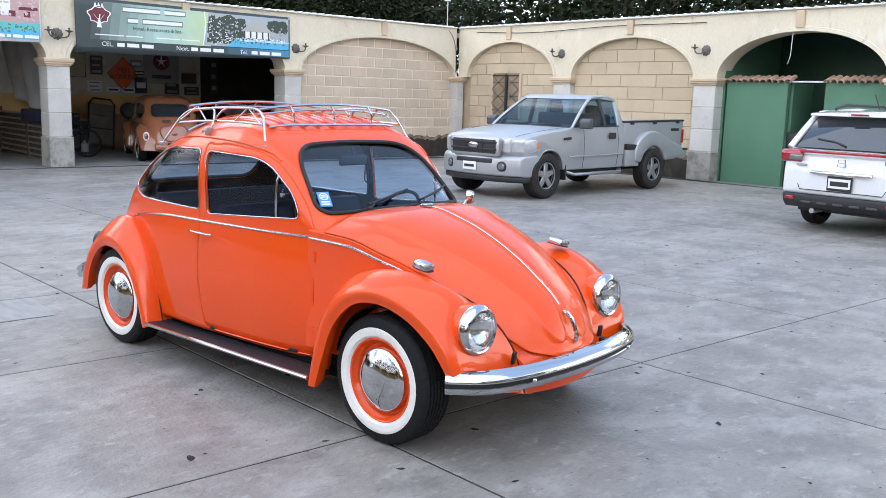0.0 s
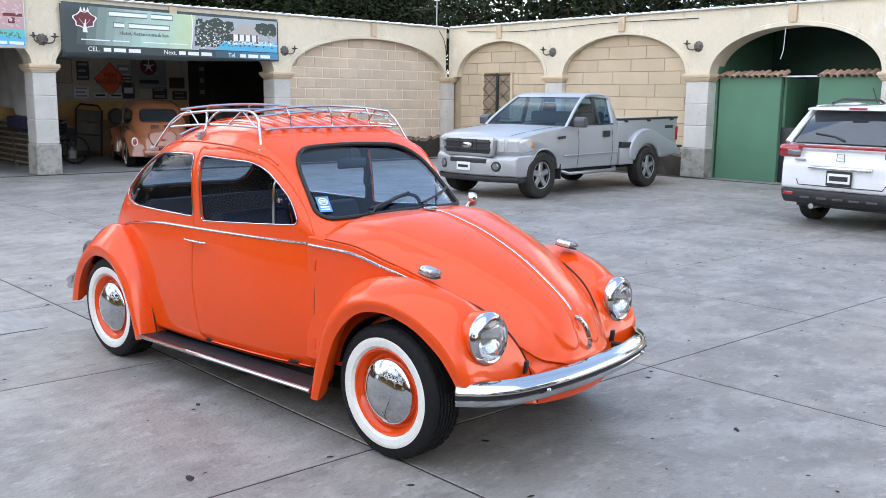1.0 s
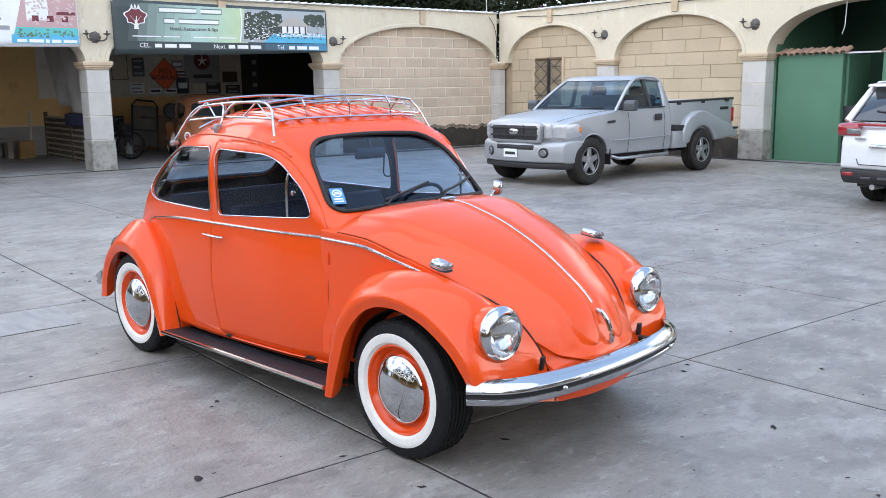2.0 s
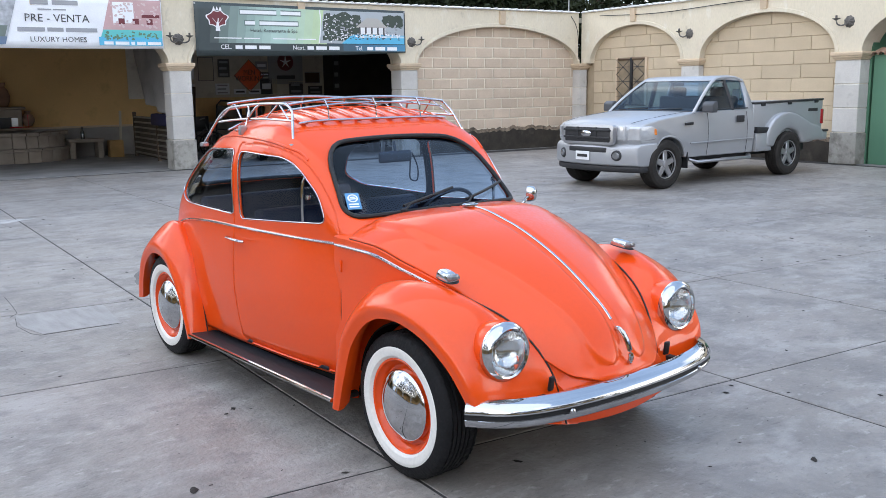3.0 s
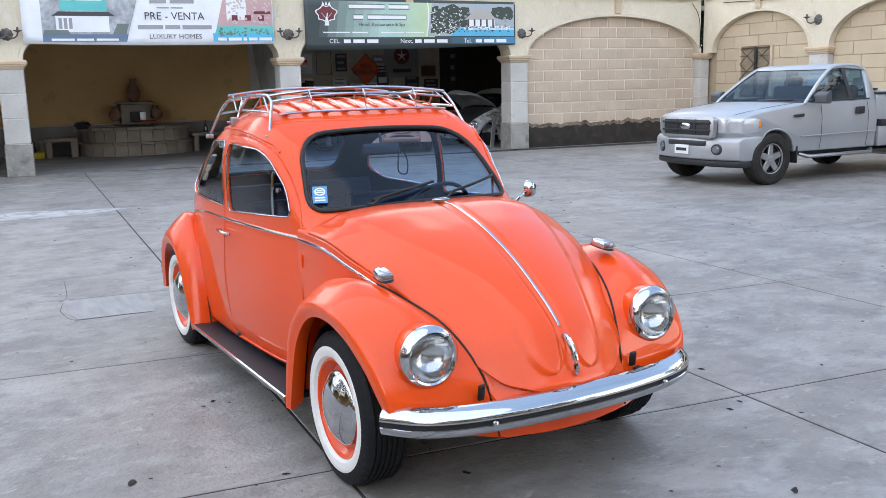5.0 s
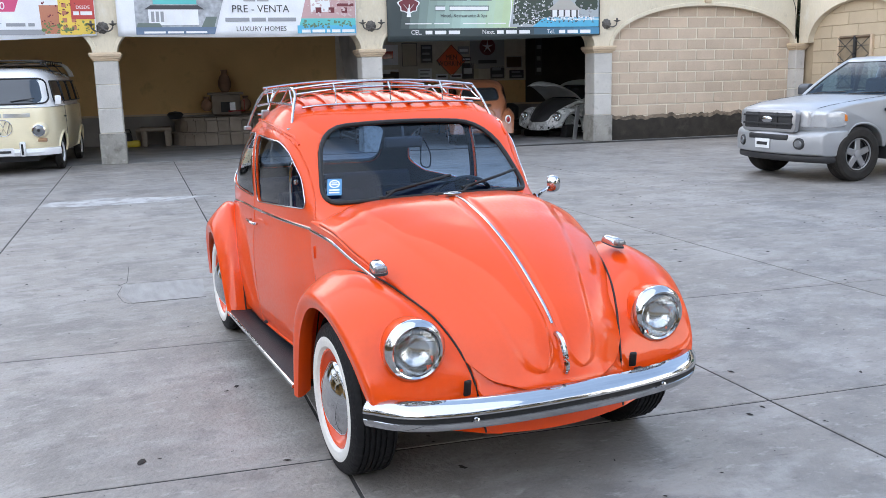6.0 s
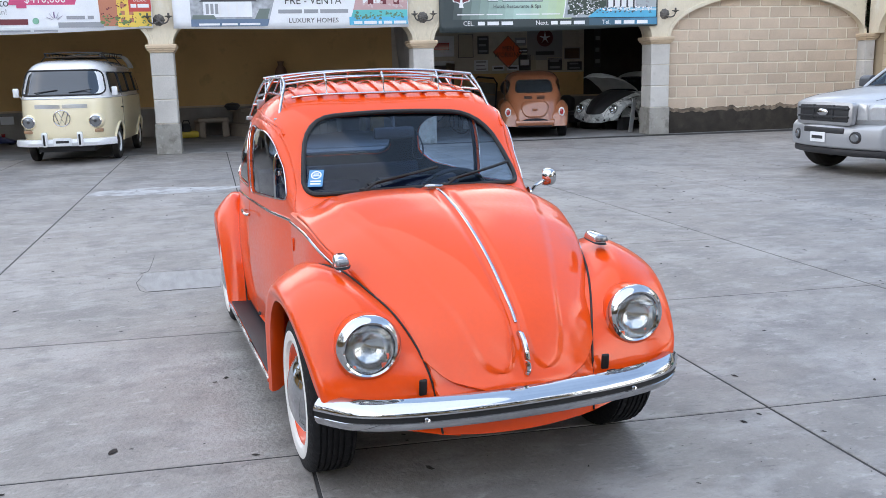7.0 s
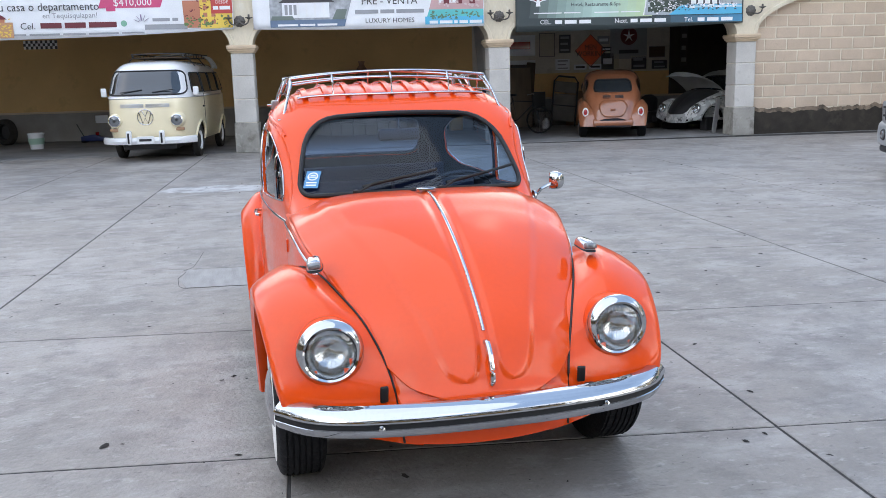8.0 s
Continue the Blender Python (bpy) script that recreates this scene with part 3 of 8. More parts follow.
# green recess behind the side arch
# back wall and ceiling take a darker green than the side walls
slabwall("wall_recess_back", 16.6, 16.8, 1.0, 7.0, 0, 3.6, DARK_GREEN, "dark green recess wall")
slabwall("wall_recess_side", B_U + 0.3, 16.8, 6.15, 6.35, 0, 3.6, GREEN, "green painted recess wall")
slabwall("wall_recess_end", B_U + 0.3, 16.8, 2.3, 2.5, 0, 3.6, GREEN, "green painted recess wall")
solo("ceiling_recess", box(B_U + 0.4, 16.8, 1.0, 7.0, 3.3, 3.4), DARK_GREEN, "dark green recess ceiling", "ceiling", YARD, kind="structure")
solo("floor_recess", box(B_U + 0.02, 16.8, 2.3, 6.3, -0.02, 0.004), INNER_FLOOR, "cement floor of the recess", "floor", YARD, kind="structure")
def half_tile(i, j):
    a = math.pi * i / 10
    r, y = ((0.070, 0.0), (0.060, 0.30), (0.048, 0.30), (0.058, 0.0))[j]
    return r * math.cos(a), y, r * math.sin(a) - 0.02


tile_mesh = mesh_of(grid(half_tile, 11, 4, wrap_v=True), TERRACOTTA)
for v0, v1 in ((6.10, 4.72), (3.95, 2.60)):
    sc = thing("screen_wall", place(B_U + 0.34, 0, 0, -90), "green painted screen wall capped with clay tiles", "screen wall", kind="structure")
    part("screen_panel", box(-v0, -v1, -0.06, 0.06, 0.0, 2.12, 0.01, 1), GREEN, sc)
    n = int((v0 - v1) / 0.135)
    for k in range(n + 1):
        part("cap_tile", tile_mesh, TERRACOTTA, sc, m=pose(-v0 + 0.06 + 0.135 * k, -0.15, 2.125 + 0.010 * math.sin(2.1 * k), 20, 0, 3 * math.sin(k * 1.3)))
door = thing("green_door_leaf", place(B_U + 0.42, 4.70, 0, 4), "green sheet door standing open behind the screen wall", "door")
part("leaf", box(0.0, 0.95, -0.03, 0.03, 0.03, 2.10, 0.006, 1), GREEN, door)
part("door_bar", box(0.0, 0.95, -0.036, 0.036, 1.0, 1.06, 0.004, 1), GREEN, door)
solo("black_locker", box(-0.16, 0.16, -0.35, 0.35, 0, 1.12, 0.01), BLACK_TRIM, "black metal cabinet beside the open green door", "cabinet", place(B_U + 0.55, 4.42))
rod = solo("hanging_rod", tube([(0, 0, 0.55), (0.01, 0.02, 0.1), (0.03, 0.08, -0.06)], 0.008, 6), EDGE_WHITE, "thin white rod hanging under the arch", "rod", place(B_U + 0.1, 4.62, 2.53))
solo("white_lintel_bar", box(-0.02, 0.02, -0.45, 0.45, -0.015, 0.015), EDGE_WHITE, "white rail between the green screen walls", "rail", place(B_U + 0.34, 4.34, 2.13))
sgn = thing("small_plaque", place(B_U + 2.57, 5.0, 1.75, -90), "small black plaque on the green wall", "sign")
part("plaque_board", box(-0.09, 0.09, -0.01, 0.01, -0.13, 0.13, 0.004, 1), BLACK_TRIM, sgn)
part("print_bar", box(-0.04, 0.04, -0.014, -0.008, -0.02, 0.06), WHITE_PRINT, sgn)


def wall_lamp(m, arms):
    lp = thing("wall_lamp", m, "dusty cast iron wall lamp on the cream plaster", "wall lamp", "wall lamps")
    shell = [(0.125 * math.cos(a) * (1 + 0.07 * math.cos(9 * a)), 0.125 * math.sin(a) * (1 + 0.07 * math.cos(9 * a))) for a in np.linspace(0, 2 * math.pi, 72, endpoint=False)]
    part("backplate", pane_geo(shell, lambda x, z: (x, -0.055 + 4.2 * (x * x + z * z) - 0.006 * math.cos(9 * math.atan2(z, x)) * min(1, (x * x + z * z) / 0.004), z), 6), LAMP_IRON, lp, "scalloped shell backplate")
    part("rim", tube([(x, 0.012, z) for x, z in shell], 0.012, 6, closed=True), LAMP_IRON, lp)
    for s in arms:
        part("arm", tube([crv((0, -0.04, -0.02), (0.09 * s, -0.10, -0.07), (0.17 * s, -0.13, -0.04), (0.20 * s, -0.13, 0.03))(i / 12) for i in range(13)], 0.015, 8), LAMP_IRON, lp)
        part("cup", lathe([(0.03, 0.02), (0.045, 0.035), (0.06, 0.075), (0.072, 0.078), (0.075, 0.03), (0.085, 0.0)], 16, "z", (0.20 * s, -0.13, 0)), LAMP_IRON, lp)
        part("socket", lathe([(0.07, 0.022), (0.125, 0.02), (0.13, 0.0)], 12, "z", (0.20 * s, -0.13, 0)), LAMP_IRON, lp)
    return lp


for u in (-7.43, -2.02, 3.32):
    wall_lamp(place(u, A_V, 2.66), (-1, 1))
wall_lamp(place(8.84, A_V, 2.68), (1,))
for v in (10.56, 6.49):
    wall_lamp(place(B_U, v, 2.76, -90), (-1,))

# ---- the beetle-shaped saloon: forms ----
ROOF_Z = spl([-0.66, -0.5, -0.35, -0.22, -0.1, 0.05, 0.25, 0.5, 0.8, 1.0, 1.2, 1.4, 1.6, 1.74, 1.82],
             [1.018, 1.142, 1.255, 1.350, 1.420, 1.475, 1.502, 1.488, 1.415, 1.330, 1.210, 1.045, 0.82, 0.60, 0.40])
BELT_W = spl([-0.66, -0.48, -0.2, 0.2, 0.4, 0.7, 1.0, 1.2, 1.4, 1.6, 1.82], [0.575, 0.602, 0.637, 0.660, 0.667, 0.664, 0.642, 0.608, 0.552, 0.475, 0.36])
BELT_Z = spl([-0.66, 0.6, 0.9, 1.2, 1.4, 1.6, 1.82], [0.905, 0.895, 0.875, 0.82, 0.70, 0.52, 0.28])
BOXY = spl([-0.66, -0.55, -0.4, -0.25, -0.05, 0.2, 0.5, 0.8, 1.2, 1.82], [2.6, 2.9, 5.0, 8.0, 6.5, 4.3, 3.6, 3.2, 2.8, 2.3])
SILL_Z = 0.25


def cabin_point(y, t):
    """A point of the cabin's right half: t from 0 (sill) over 1 (belt) to 2 (roof's middle)."""
    w, zb = BELT_W(y), BELT_Z(y)
    if t <= 1:
        zs = min(SILL_Z, zb - 0.03)
        return w + 0.022 * math.sin(math.pi * t), y, zs + (zb - zs) * t
    n = BOXY(y)
    a = (t - 1) * math.pi / 2
    c, s = max(math.cos(a), 0), max(math.sin(a), 0)
    r = (c ** n + s ** n) ** (-1 / n)
    return w * c * r, y, zb + (ROOF_Z(y) - zb) * s * r


def side_x(y, z):
    """The half width of the cabin at a height."""
    zb = BELT_Z(y)
    if z <= zb:
        zs = min(SILL_Z, zb - 0.03)
        return BELT_W(y) + 0.022 * math.sin(math.pi * max(0, (z - zs) / (zb - zs)))
    n = BOXY(y)
    k = min(max((z - zb) / (ROOF_Z(y) - zb), 0), 1)
    return BELT_W(y) * max(1 - k ** n, 0) ** (1 / n)


def cap_z(x, y):
    n = BOXY(y)
    return BELT_Z(y) + (ROOF_Z(y) - BELT_Z(y)) * max(1 - min(abs(x) / BELT_W(y), 1) ** n, 0) ** (1 / n)


def screen_y(x, z):
    """Where the windscreen's face stands at a width and height."""
    a, b = -0.66, 0.15
    for _ in range(28):
        c = (a + b) / 2
        a, b = (c, b) if cap_z(x, c) < z else (a, c)
    return a


def back_y(x, z):
    a, b = 0.5, 1.81
    for _ in range(28):
        c = (a + b) / 2
        a, b = (c, b) if cap_z(x, c) > z else (a, c)
    return a


DOOR_GLASS = dense(rounded([(0.268, 0.940), (-0.488, 0.986), (-0.425, 1.10), (-0.27, 1.245), (-0.16, 1.284), (0.295, 1.296)], [0.035, 0.045, 0.10, 0.08, 0.1, 0.045]), 0.02)
REAR_GLASS = dense(rounded([(0.338, 0.957), (1.03, 0.965), (1.175, 1.03), (1.05, 1.19), (0.82, 1.288), (0.366, 1.302)], [0.035, 0.08, 0.06, 0.12, 0.12, 0.04]), 0.02)
SCREEN = dense(rounded([(-0.538, 1.012), (0.538, 1.012), (0.462, 1.328), (-0.462, 1.328)], [0.07, 0.07, 0.17, 0.17]), 0.02)
SCREEN = [(x, z + (0.030 if z > 1.2 else 0.012) * (1 - (x / 0.55) ** 2)) for x, z in SCREEN]
BACK_GLASS = dense(rounded([(-0.435, 1.015), (0.435, 1.015), (0.390, 1.285), (-0.390, 1.285)], 0.10), 0.02)
DOOR = dense(rounded([(0.30, 0.268), (-0.605, 0.268), (-0.605, 0.90), (-0.545, 1.0), (-0.42, 1.145), (-0.28, 1.275), (-0.16, 1.318), (0.02, 1.338), (0.322, 1.334), (0.340, 0.90), (0.345, 0.56)],
                     [0.04, 0.03, 0.05, 0.05, 0.08, 0.08, 0.08, 0.1, 0.03, 0.1, 0.2]), 0.02)
NOSE_S = list(range(9))
NOSE_Y = spl(NOSE_S, [-0.60, -0.87, -1.10, -1.35, -1.55, -1.70, -1.795, -1.828, -1.80])
NOSE_Z = spl(NOSE_S, [1.012, 1.030, 0.985, 0.890, 0.775, 0.655, 0.505, 0.43, 0.272])
NOSE_W = spl(NOSE_S, [0.600, 0.592, 0.560, 0.492, 0.415, 0.355, 0.318, 0.305, 0.30])
NOSE_DROP = spl(NOSE_S, [0.080, 0.110, 0.125, 0.118, 0.105, 0.085, 0.05, 0.02, -0.012])
NOSE_SHOULDER = spl(NOSE_S, [5.0, 3.6, 2.7, 2.4, 2.4, 2.4, 2.4, 2.4, 2.4])
NOSE_BACK = spl(NOSE_S, [0.045, 0.03, 0.02, 0.03, 0.04, 0.06, 0.075, 0.07, 0.04])


LOBE_OUT = spl([0, 1, 3, 4, 5, 7], [0.86, 0.82, 0.70, 0.64, 0.58, 0.55])


def nose_point(s, v):
    k = abs(v)
    if k <= 1:
        return Vector((NOSE_W(s) * v, NOSE_Y(s) + NOSE_BACK(s) * k * k, NOSE_Z(s) - NOSE_DROP(s) * k ** NOSE_SHOULDER(s)))
    e = nose_point(s, 1)
    return Vector((math.copysign(e.x + 0.03 * (k - 1), v), e.y, e.z + (k - 1) / 0.4 * (min(0.32, e.z) - e.z)))


def nose_skin(s, v, out):
    """A point of the nose, lifted off it."""
    d = 0.02
    a = nose_point(min(s + d, 8), v) - nose_point(max(s - d, 0), v)
    b = nose_point(s, v + d) - nose_point(s, v - d)
    n = b.cross(a)
    n = n.normalized() if n.length > 1e-9 else Vector((0, 0, 1))
    if n.z < 0 and n.y > 0:
        n = -n
    return nose_point(s, v) - n * out if n.z < -0.2 else nose_point(s, v) + n * out


FRONT_FENDER = (
    crv((0.668, -0.72, 0.20), (0.655, -0.765, 0.46), (0.635, -0.84, 0.66), (0.60, -1.0, 0.775), (0.535, -1.2, 0.795), (0.468, -1.4, 0.745), (0.395, -1.57, 0.66), (0.332, -1.70, 0.50), (0.305, -1.765, 0.285)),
    crv((0.725, -0.735, 0.20), (0.72, -0.785, 0.46), (0.705, -0.865, 0.65), (0.675, -1.02, 0.785), (0.635, -1.23, 0.828), (0.585, -1.42, 0.798), (0.55, -1.57, 0.715), (0.545, -1.675, 0.50), (0.53, -1.725, 0.335)),
    crv((0.772, -0.765, 0.19), (0.78, -0.825, 0.40), (0.785, -0.90, 0.58), (0.782, -1.05, 0.715), (0.775, -1.24, 0.755), (0.758, -1.43, 0.720), (0.732, -1.575, 0.625), (0.708, -1.665, 0.50), (0.688, -1.69, 0.385)),
    crv((0.765, -0.805, 0.185), (0.772, -0.872, 0.36), (0.776, -0.95, 0.53), (0.776, -1.08, 0.655), (0.772, -1.24, 0.692), (0.762, -1.41, 0.655), (0.745, -1.545, 0.565), (0.728, -1.615, 0.475), (0.702, -1.645, 0.39)))
REAR_FENDER = (
    crv((0.672, 0.765, 0.20), (0.668, 0.84, 0.47), (0.655, 0.94, 0.68), (0.61, 1.12, 0.805), (0.535, 1.36, 0.775), (0.45, 1.57, 0.64), (0.39, 1.72, 0.45), (0.37, 1.79, 0.27)),
    crv((0.725, 0.775, 0.19), (0.725, 0.855, 0.47), (0.715, 0.955, 0.675), (0.69, 1.13, 0.815), (0.655, 1.35, 0.79), (0.61, 1.56, 0.665), (0.575, 1.72, 0.47), (0.56, 1.795, 0.27)),
    crv((0.772, 0.80, 0.18), (0.782, 0.885, 0.42), (0.785, 0.975, 0.58), (0.785, 1.11, 0.69), (0.778, 1.29, 0.695), (0.76, 1.48, 0.60), (0.735, 1.63, 0.44), (0.715, 1.72, 0.27)),
    crv((0.765, 0.845, 0.17), (0.772, 0.90, 0.36), (0.776, 0.98, 0.51), (0.776, 1.11, 0.615), (0.772, 1.28, 0.63), (0.758, 1.44, 0.55), (0.74, 1.56, 0.42), (0.725, 1.63, 0.28)))


HEAD_X, HEAD_Z = 0.536, 0.607


def fender_geo(curves, na, nb):
    rows = []
    for i in range(na):
        p = [c(i / (na - 1)) for c in curves]
        arc = crv(*p)
        row = [arc(j / (nb - 1)) for j in range(nb)]
        e = row[-1]
        row = [row[0] + Vector((-0.07, 0, -0.015))] + row
        row += [e + Vector((-0.012, 0, 0.0)), e + Vector((-0.03, 0, 0.006)), e + Vector((-0.06, 0, 0.03))]
        rows.append(row)
    return grid(lambda i, j: rows[i][j], na, nb + 4)


def on_side(pts, sign, out):
    return [(sign * (side_x(y, z) + out), y, z) for y, z in pts]


def shell_parts(step):
    """The cabin's skin, cut open at the windows and cut apart at the doors."""
    ys = np.arange(-0.66, 1.8201, step)
    ts = np.concatenate([np.linspace(0, 1, int(0.66 / step / 1.6)), np.linspace(1, 2, int(1.0 / step))[1:]])
    ts = np.concatenate([ts, 4 - ts[::-1][1:]])
    nt = len(ts)
    verts = np.array([(lambda p: (p[0] * (1 if t <= 2 else -1), p[1], p[2]))(cabin_point(y, t if t <= 2 else 4 - t)) for y in ys for t in ts])
    for i in range(len(ys)):
        verts[i * nt + nt // 2][0] = 0
    body, doors = [], {1: [], -1: []}
    outlines = {"d": DOOR_GLASS, "r": REAR_GLASS, "s": SCREEN, "b": BACK_GLASS, "D": DOOR}
    dn = {k: np.array(dense(o, 0.004)) for k, o in outlines.items()}
    snap = {}
    for i in range(len(ys) - 1):
        for j in range(nt - 1):
            q = (i * nt + j, i * nt + j + 1, (i + 1) * nt + j + 1, (i + 1) * nt + j)
            a, b, c, d = (verts[k] for k in q)
            m = (a + b + c + d) / 4
            n = np.cross(c - a, d - b)
            n = n / (np.linalg.norm(n) + 1e-12)
            x, y, z = m
            if abs(n[0]) > 0.42 and abs(x) > 0.3 and 0.28 < z:
                hole = "d" if inside(DOOR_GLASS, y, z) else "r" if inside(REAR_GLASS, y, z) else None
                if hole:
                    for k in q:
                        snap.setdefault(k, hole)
                    continue
                if inside(DOOR, y, z):
                    doors[1 if x > 0 else -1].append(q)
                    continue
            elif y < 0 and inside(SCREEN, x, z):
                for k in q:
                    snap.setdefault(k, "s")
                continue
            elif 0.7 < y < 1.6 and inside(BACK_GLASS, x, z):
                for k in q:
                    snap.setdefault(k, "b")
                continue
            body.append(q)
    used = {k for q in body + doors[1] + doors[-1] for k in q}
    edge = {k for q in doors[1] + doors[-1] for k in q} & {k for q in body for k in q}
    for k in edge:
        snap.setdefault(k, "D")
    new_v = verts.copy()
    for k, h in snap.items():
        if k not in used:
            continue
        x, y, z = verts[k]
        o = dn[h]
        p = np.array((y, z)) if h in "drD" else np.array((x, z))
        b = o[np.argmin(((o - p) ** 2).sum(1))]
        if np.hypot(*(b - p)) > 2.2 * step:
            continue
        if h in "drD":
            new_v[k] = (math.copysign(side_x(b[0], b[1]), x), b[0], b[1])
        else:
            new_v[k] = (b[0], screen_y(b[0], b[1]) if h == "s" else back_y(b[0], b[1]), b[1])

    def pack(faces):
        ids = sorted({k for q in faces for k in q})
        at = {k: n for n, k in enumerate(ids)}
        return [tuple(new_v[k]) for k in ids], [tuple(at[k] for k in q)[::-1] for q in faces]
    back = [(len(ys) - 1) * nt + j for j in range(nt)]
    body.append(tuple(back[::-1]))
    return pack(body), pack(doors[1]), pack(doors[-1])


def thick(ob, t, inner=None):
    """Gives a sheet its thickness, inwards, with the lining's material inside."""
    if inner is not None:
        ob.data.materials.append(inner)
    md = ob.modifiers.new("thickness", "SOLIDIFY")
    md.thickness, md.offset = t, -1.0
    if inner is not None:
        md.material_offset = 1
    return ob


def wheel(parent, x, y, rim_paint, whitewall, s):
    """A wheel on its hub; s: the side, 1 or -1."""
    m = pose(x, y, 0.312, 0, 0, 0) @ Matrix.Diagonal((s, 1, 1, 1))
    w = new("wheel")
    w.parent = parent
    w.matrix_basis = m
    prof = [(-0.085, 0.198), (-0.106, 0.235), (-0.107, 0.262), (-0.096, 0.297), (-0.084, 0.312), (-0.078, 0.312), (-0.077, 0.305), (-0.070, 0.305), (-0.069, 0.312)]
    for g in (-0.044, -0.022, 0.0, 0.022, 0.044):
        prof += [(g - 0.008, 0.312), (g - 0.004, 0.312), (g - 0.0035, 0.305), (g + 0.0035, 0.305), (g + 0.004, 0.312)]
    prof += [(0.060, 0.306), (0.070, 0.295), (0.081, 0.262), (0.080, 0.235), (0.062, 0.198)]
    def tread(i, j):
        a, r = prof[j]
        if r > 0.304 and abs(a) > 0.03 and (i + (2 if a > 0 else 0)) % 4 == 0:
            r -= 0.0035
        elif r > 0.310 and (i + j) % 6 == 0:
            r -= 0.0025
        t = 2 * math.pi * i / 168
        return a, r * math.cos(t), r * math.sin(t)
    part("tyre", grid(tread, 168, len(prof), wrap_u=True), TYRE, w, "black treaded rubber tyre", 25)
    if whitewall:
        part("whitewall", lathe([(0.066, 0.203), (0.0795, 0.214), (0.0835, 0.235), (0.0835, 0.247), (0.0805, 0.254)], 72), WHITEWALL, w, "white sidewall band")
    part("rim", lathe([(-0.06, 0.20), (0.055, 0.205), (0.066, 0.204), (0.069, 0.199), (0.066, 0.193), (0.052, 0.188), (0.046, 0.180), (0.030, 0.170), (0.026, 0.150), (0.034, 0.132), (0.046, 0.120), (0.046, 0.0)], 64), rim_paint, w, "painted steel rim")
    part("hubcap", lathe([(a, 1.17 * r) for a, r in [(0.046, 0.126), (0.056, 0.131), (0.064, 0.126), (0.068, 0.118), (0.076, 0.108), (0.092, 0.085), (0.102, 0.055), (0.1065, 0.025), (0.1075, 0.0)]], 64), CHROME, w, "domed chrome hubcap")
    return w


def dome(lx, ly, h, p, n=28, m=8):
    """A low rounded cap over a squarish oval foot."""
    def f(i, j):
        a, b = 2 * math.pi * i / n, math.pi / 2 * j / m
        c, s = math.cos(a), math.sin(a)
        r = (abs(c) ** p + abs(s) ** p) ** (-1 / p) * max(math.cos(b), 0) ** 0.45
        return lx * r * c, ly * r * s, h * math.sin(b) ** 0.9
    return grid(f, n, m + 1, wrap_u=True)


def bumper_geo(y_mid, y_end, half, z, profile, d):
    path = []
    for i in range(49):
        k = -1 + i / 24
        x = half * math.sin(k * math.pi / 2 * 0.92) / math.sin(math.pi / 2 * 0.92)
        q = abs(x) / half
        y = y_mid + (y_end - y_mid) * (0.55 * q ** 2.2 + 0.45 * q ** 9)
        o = Vector((0.42 * (x / half) * q + (0.9 if q > 0.985 else 0) * math.copysign(1, x), d, 0))
        path.append(((x, y, z - 0.012 * q * q), o))
    return sweep(profile, path)


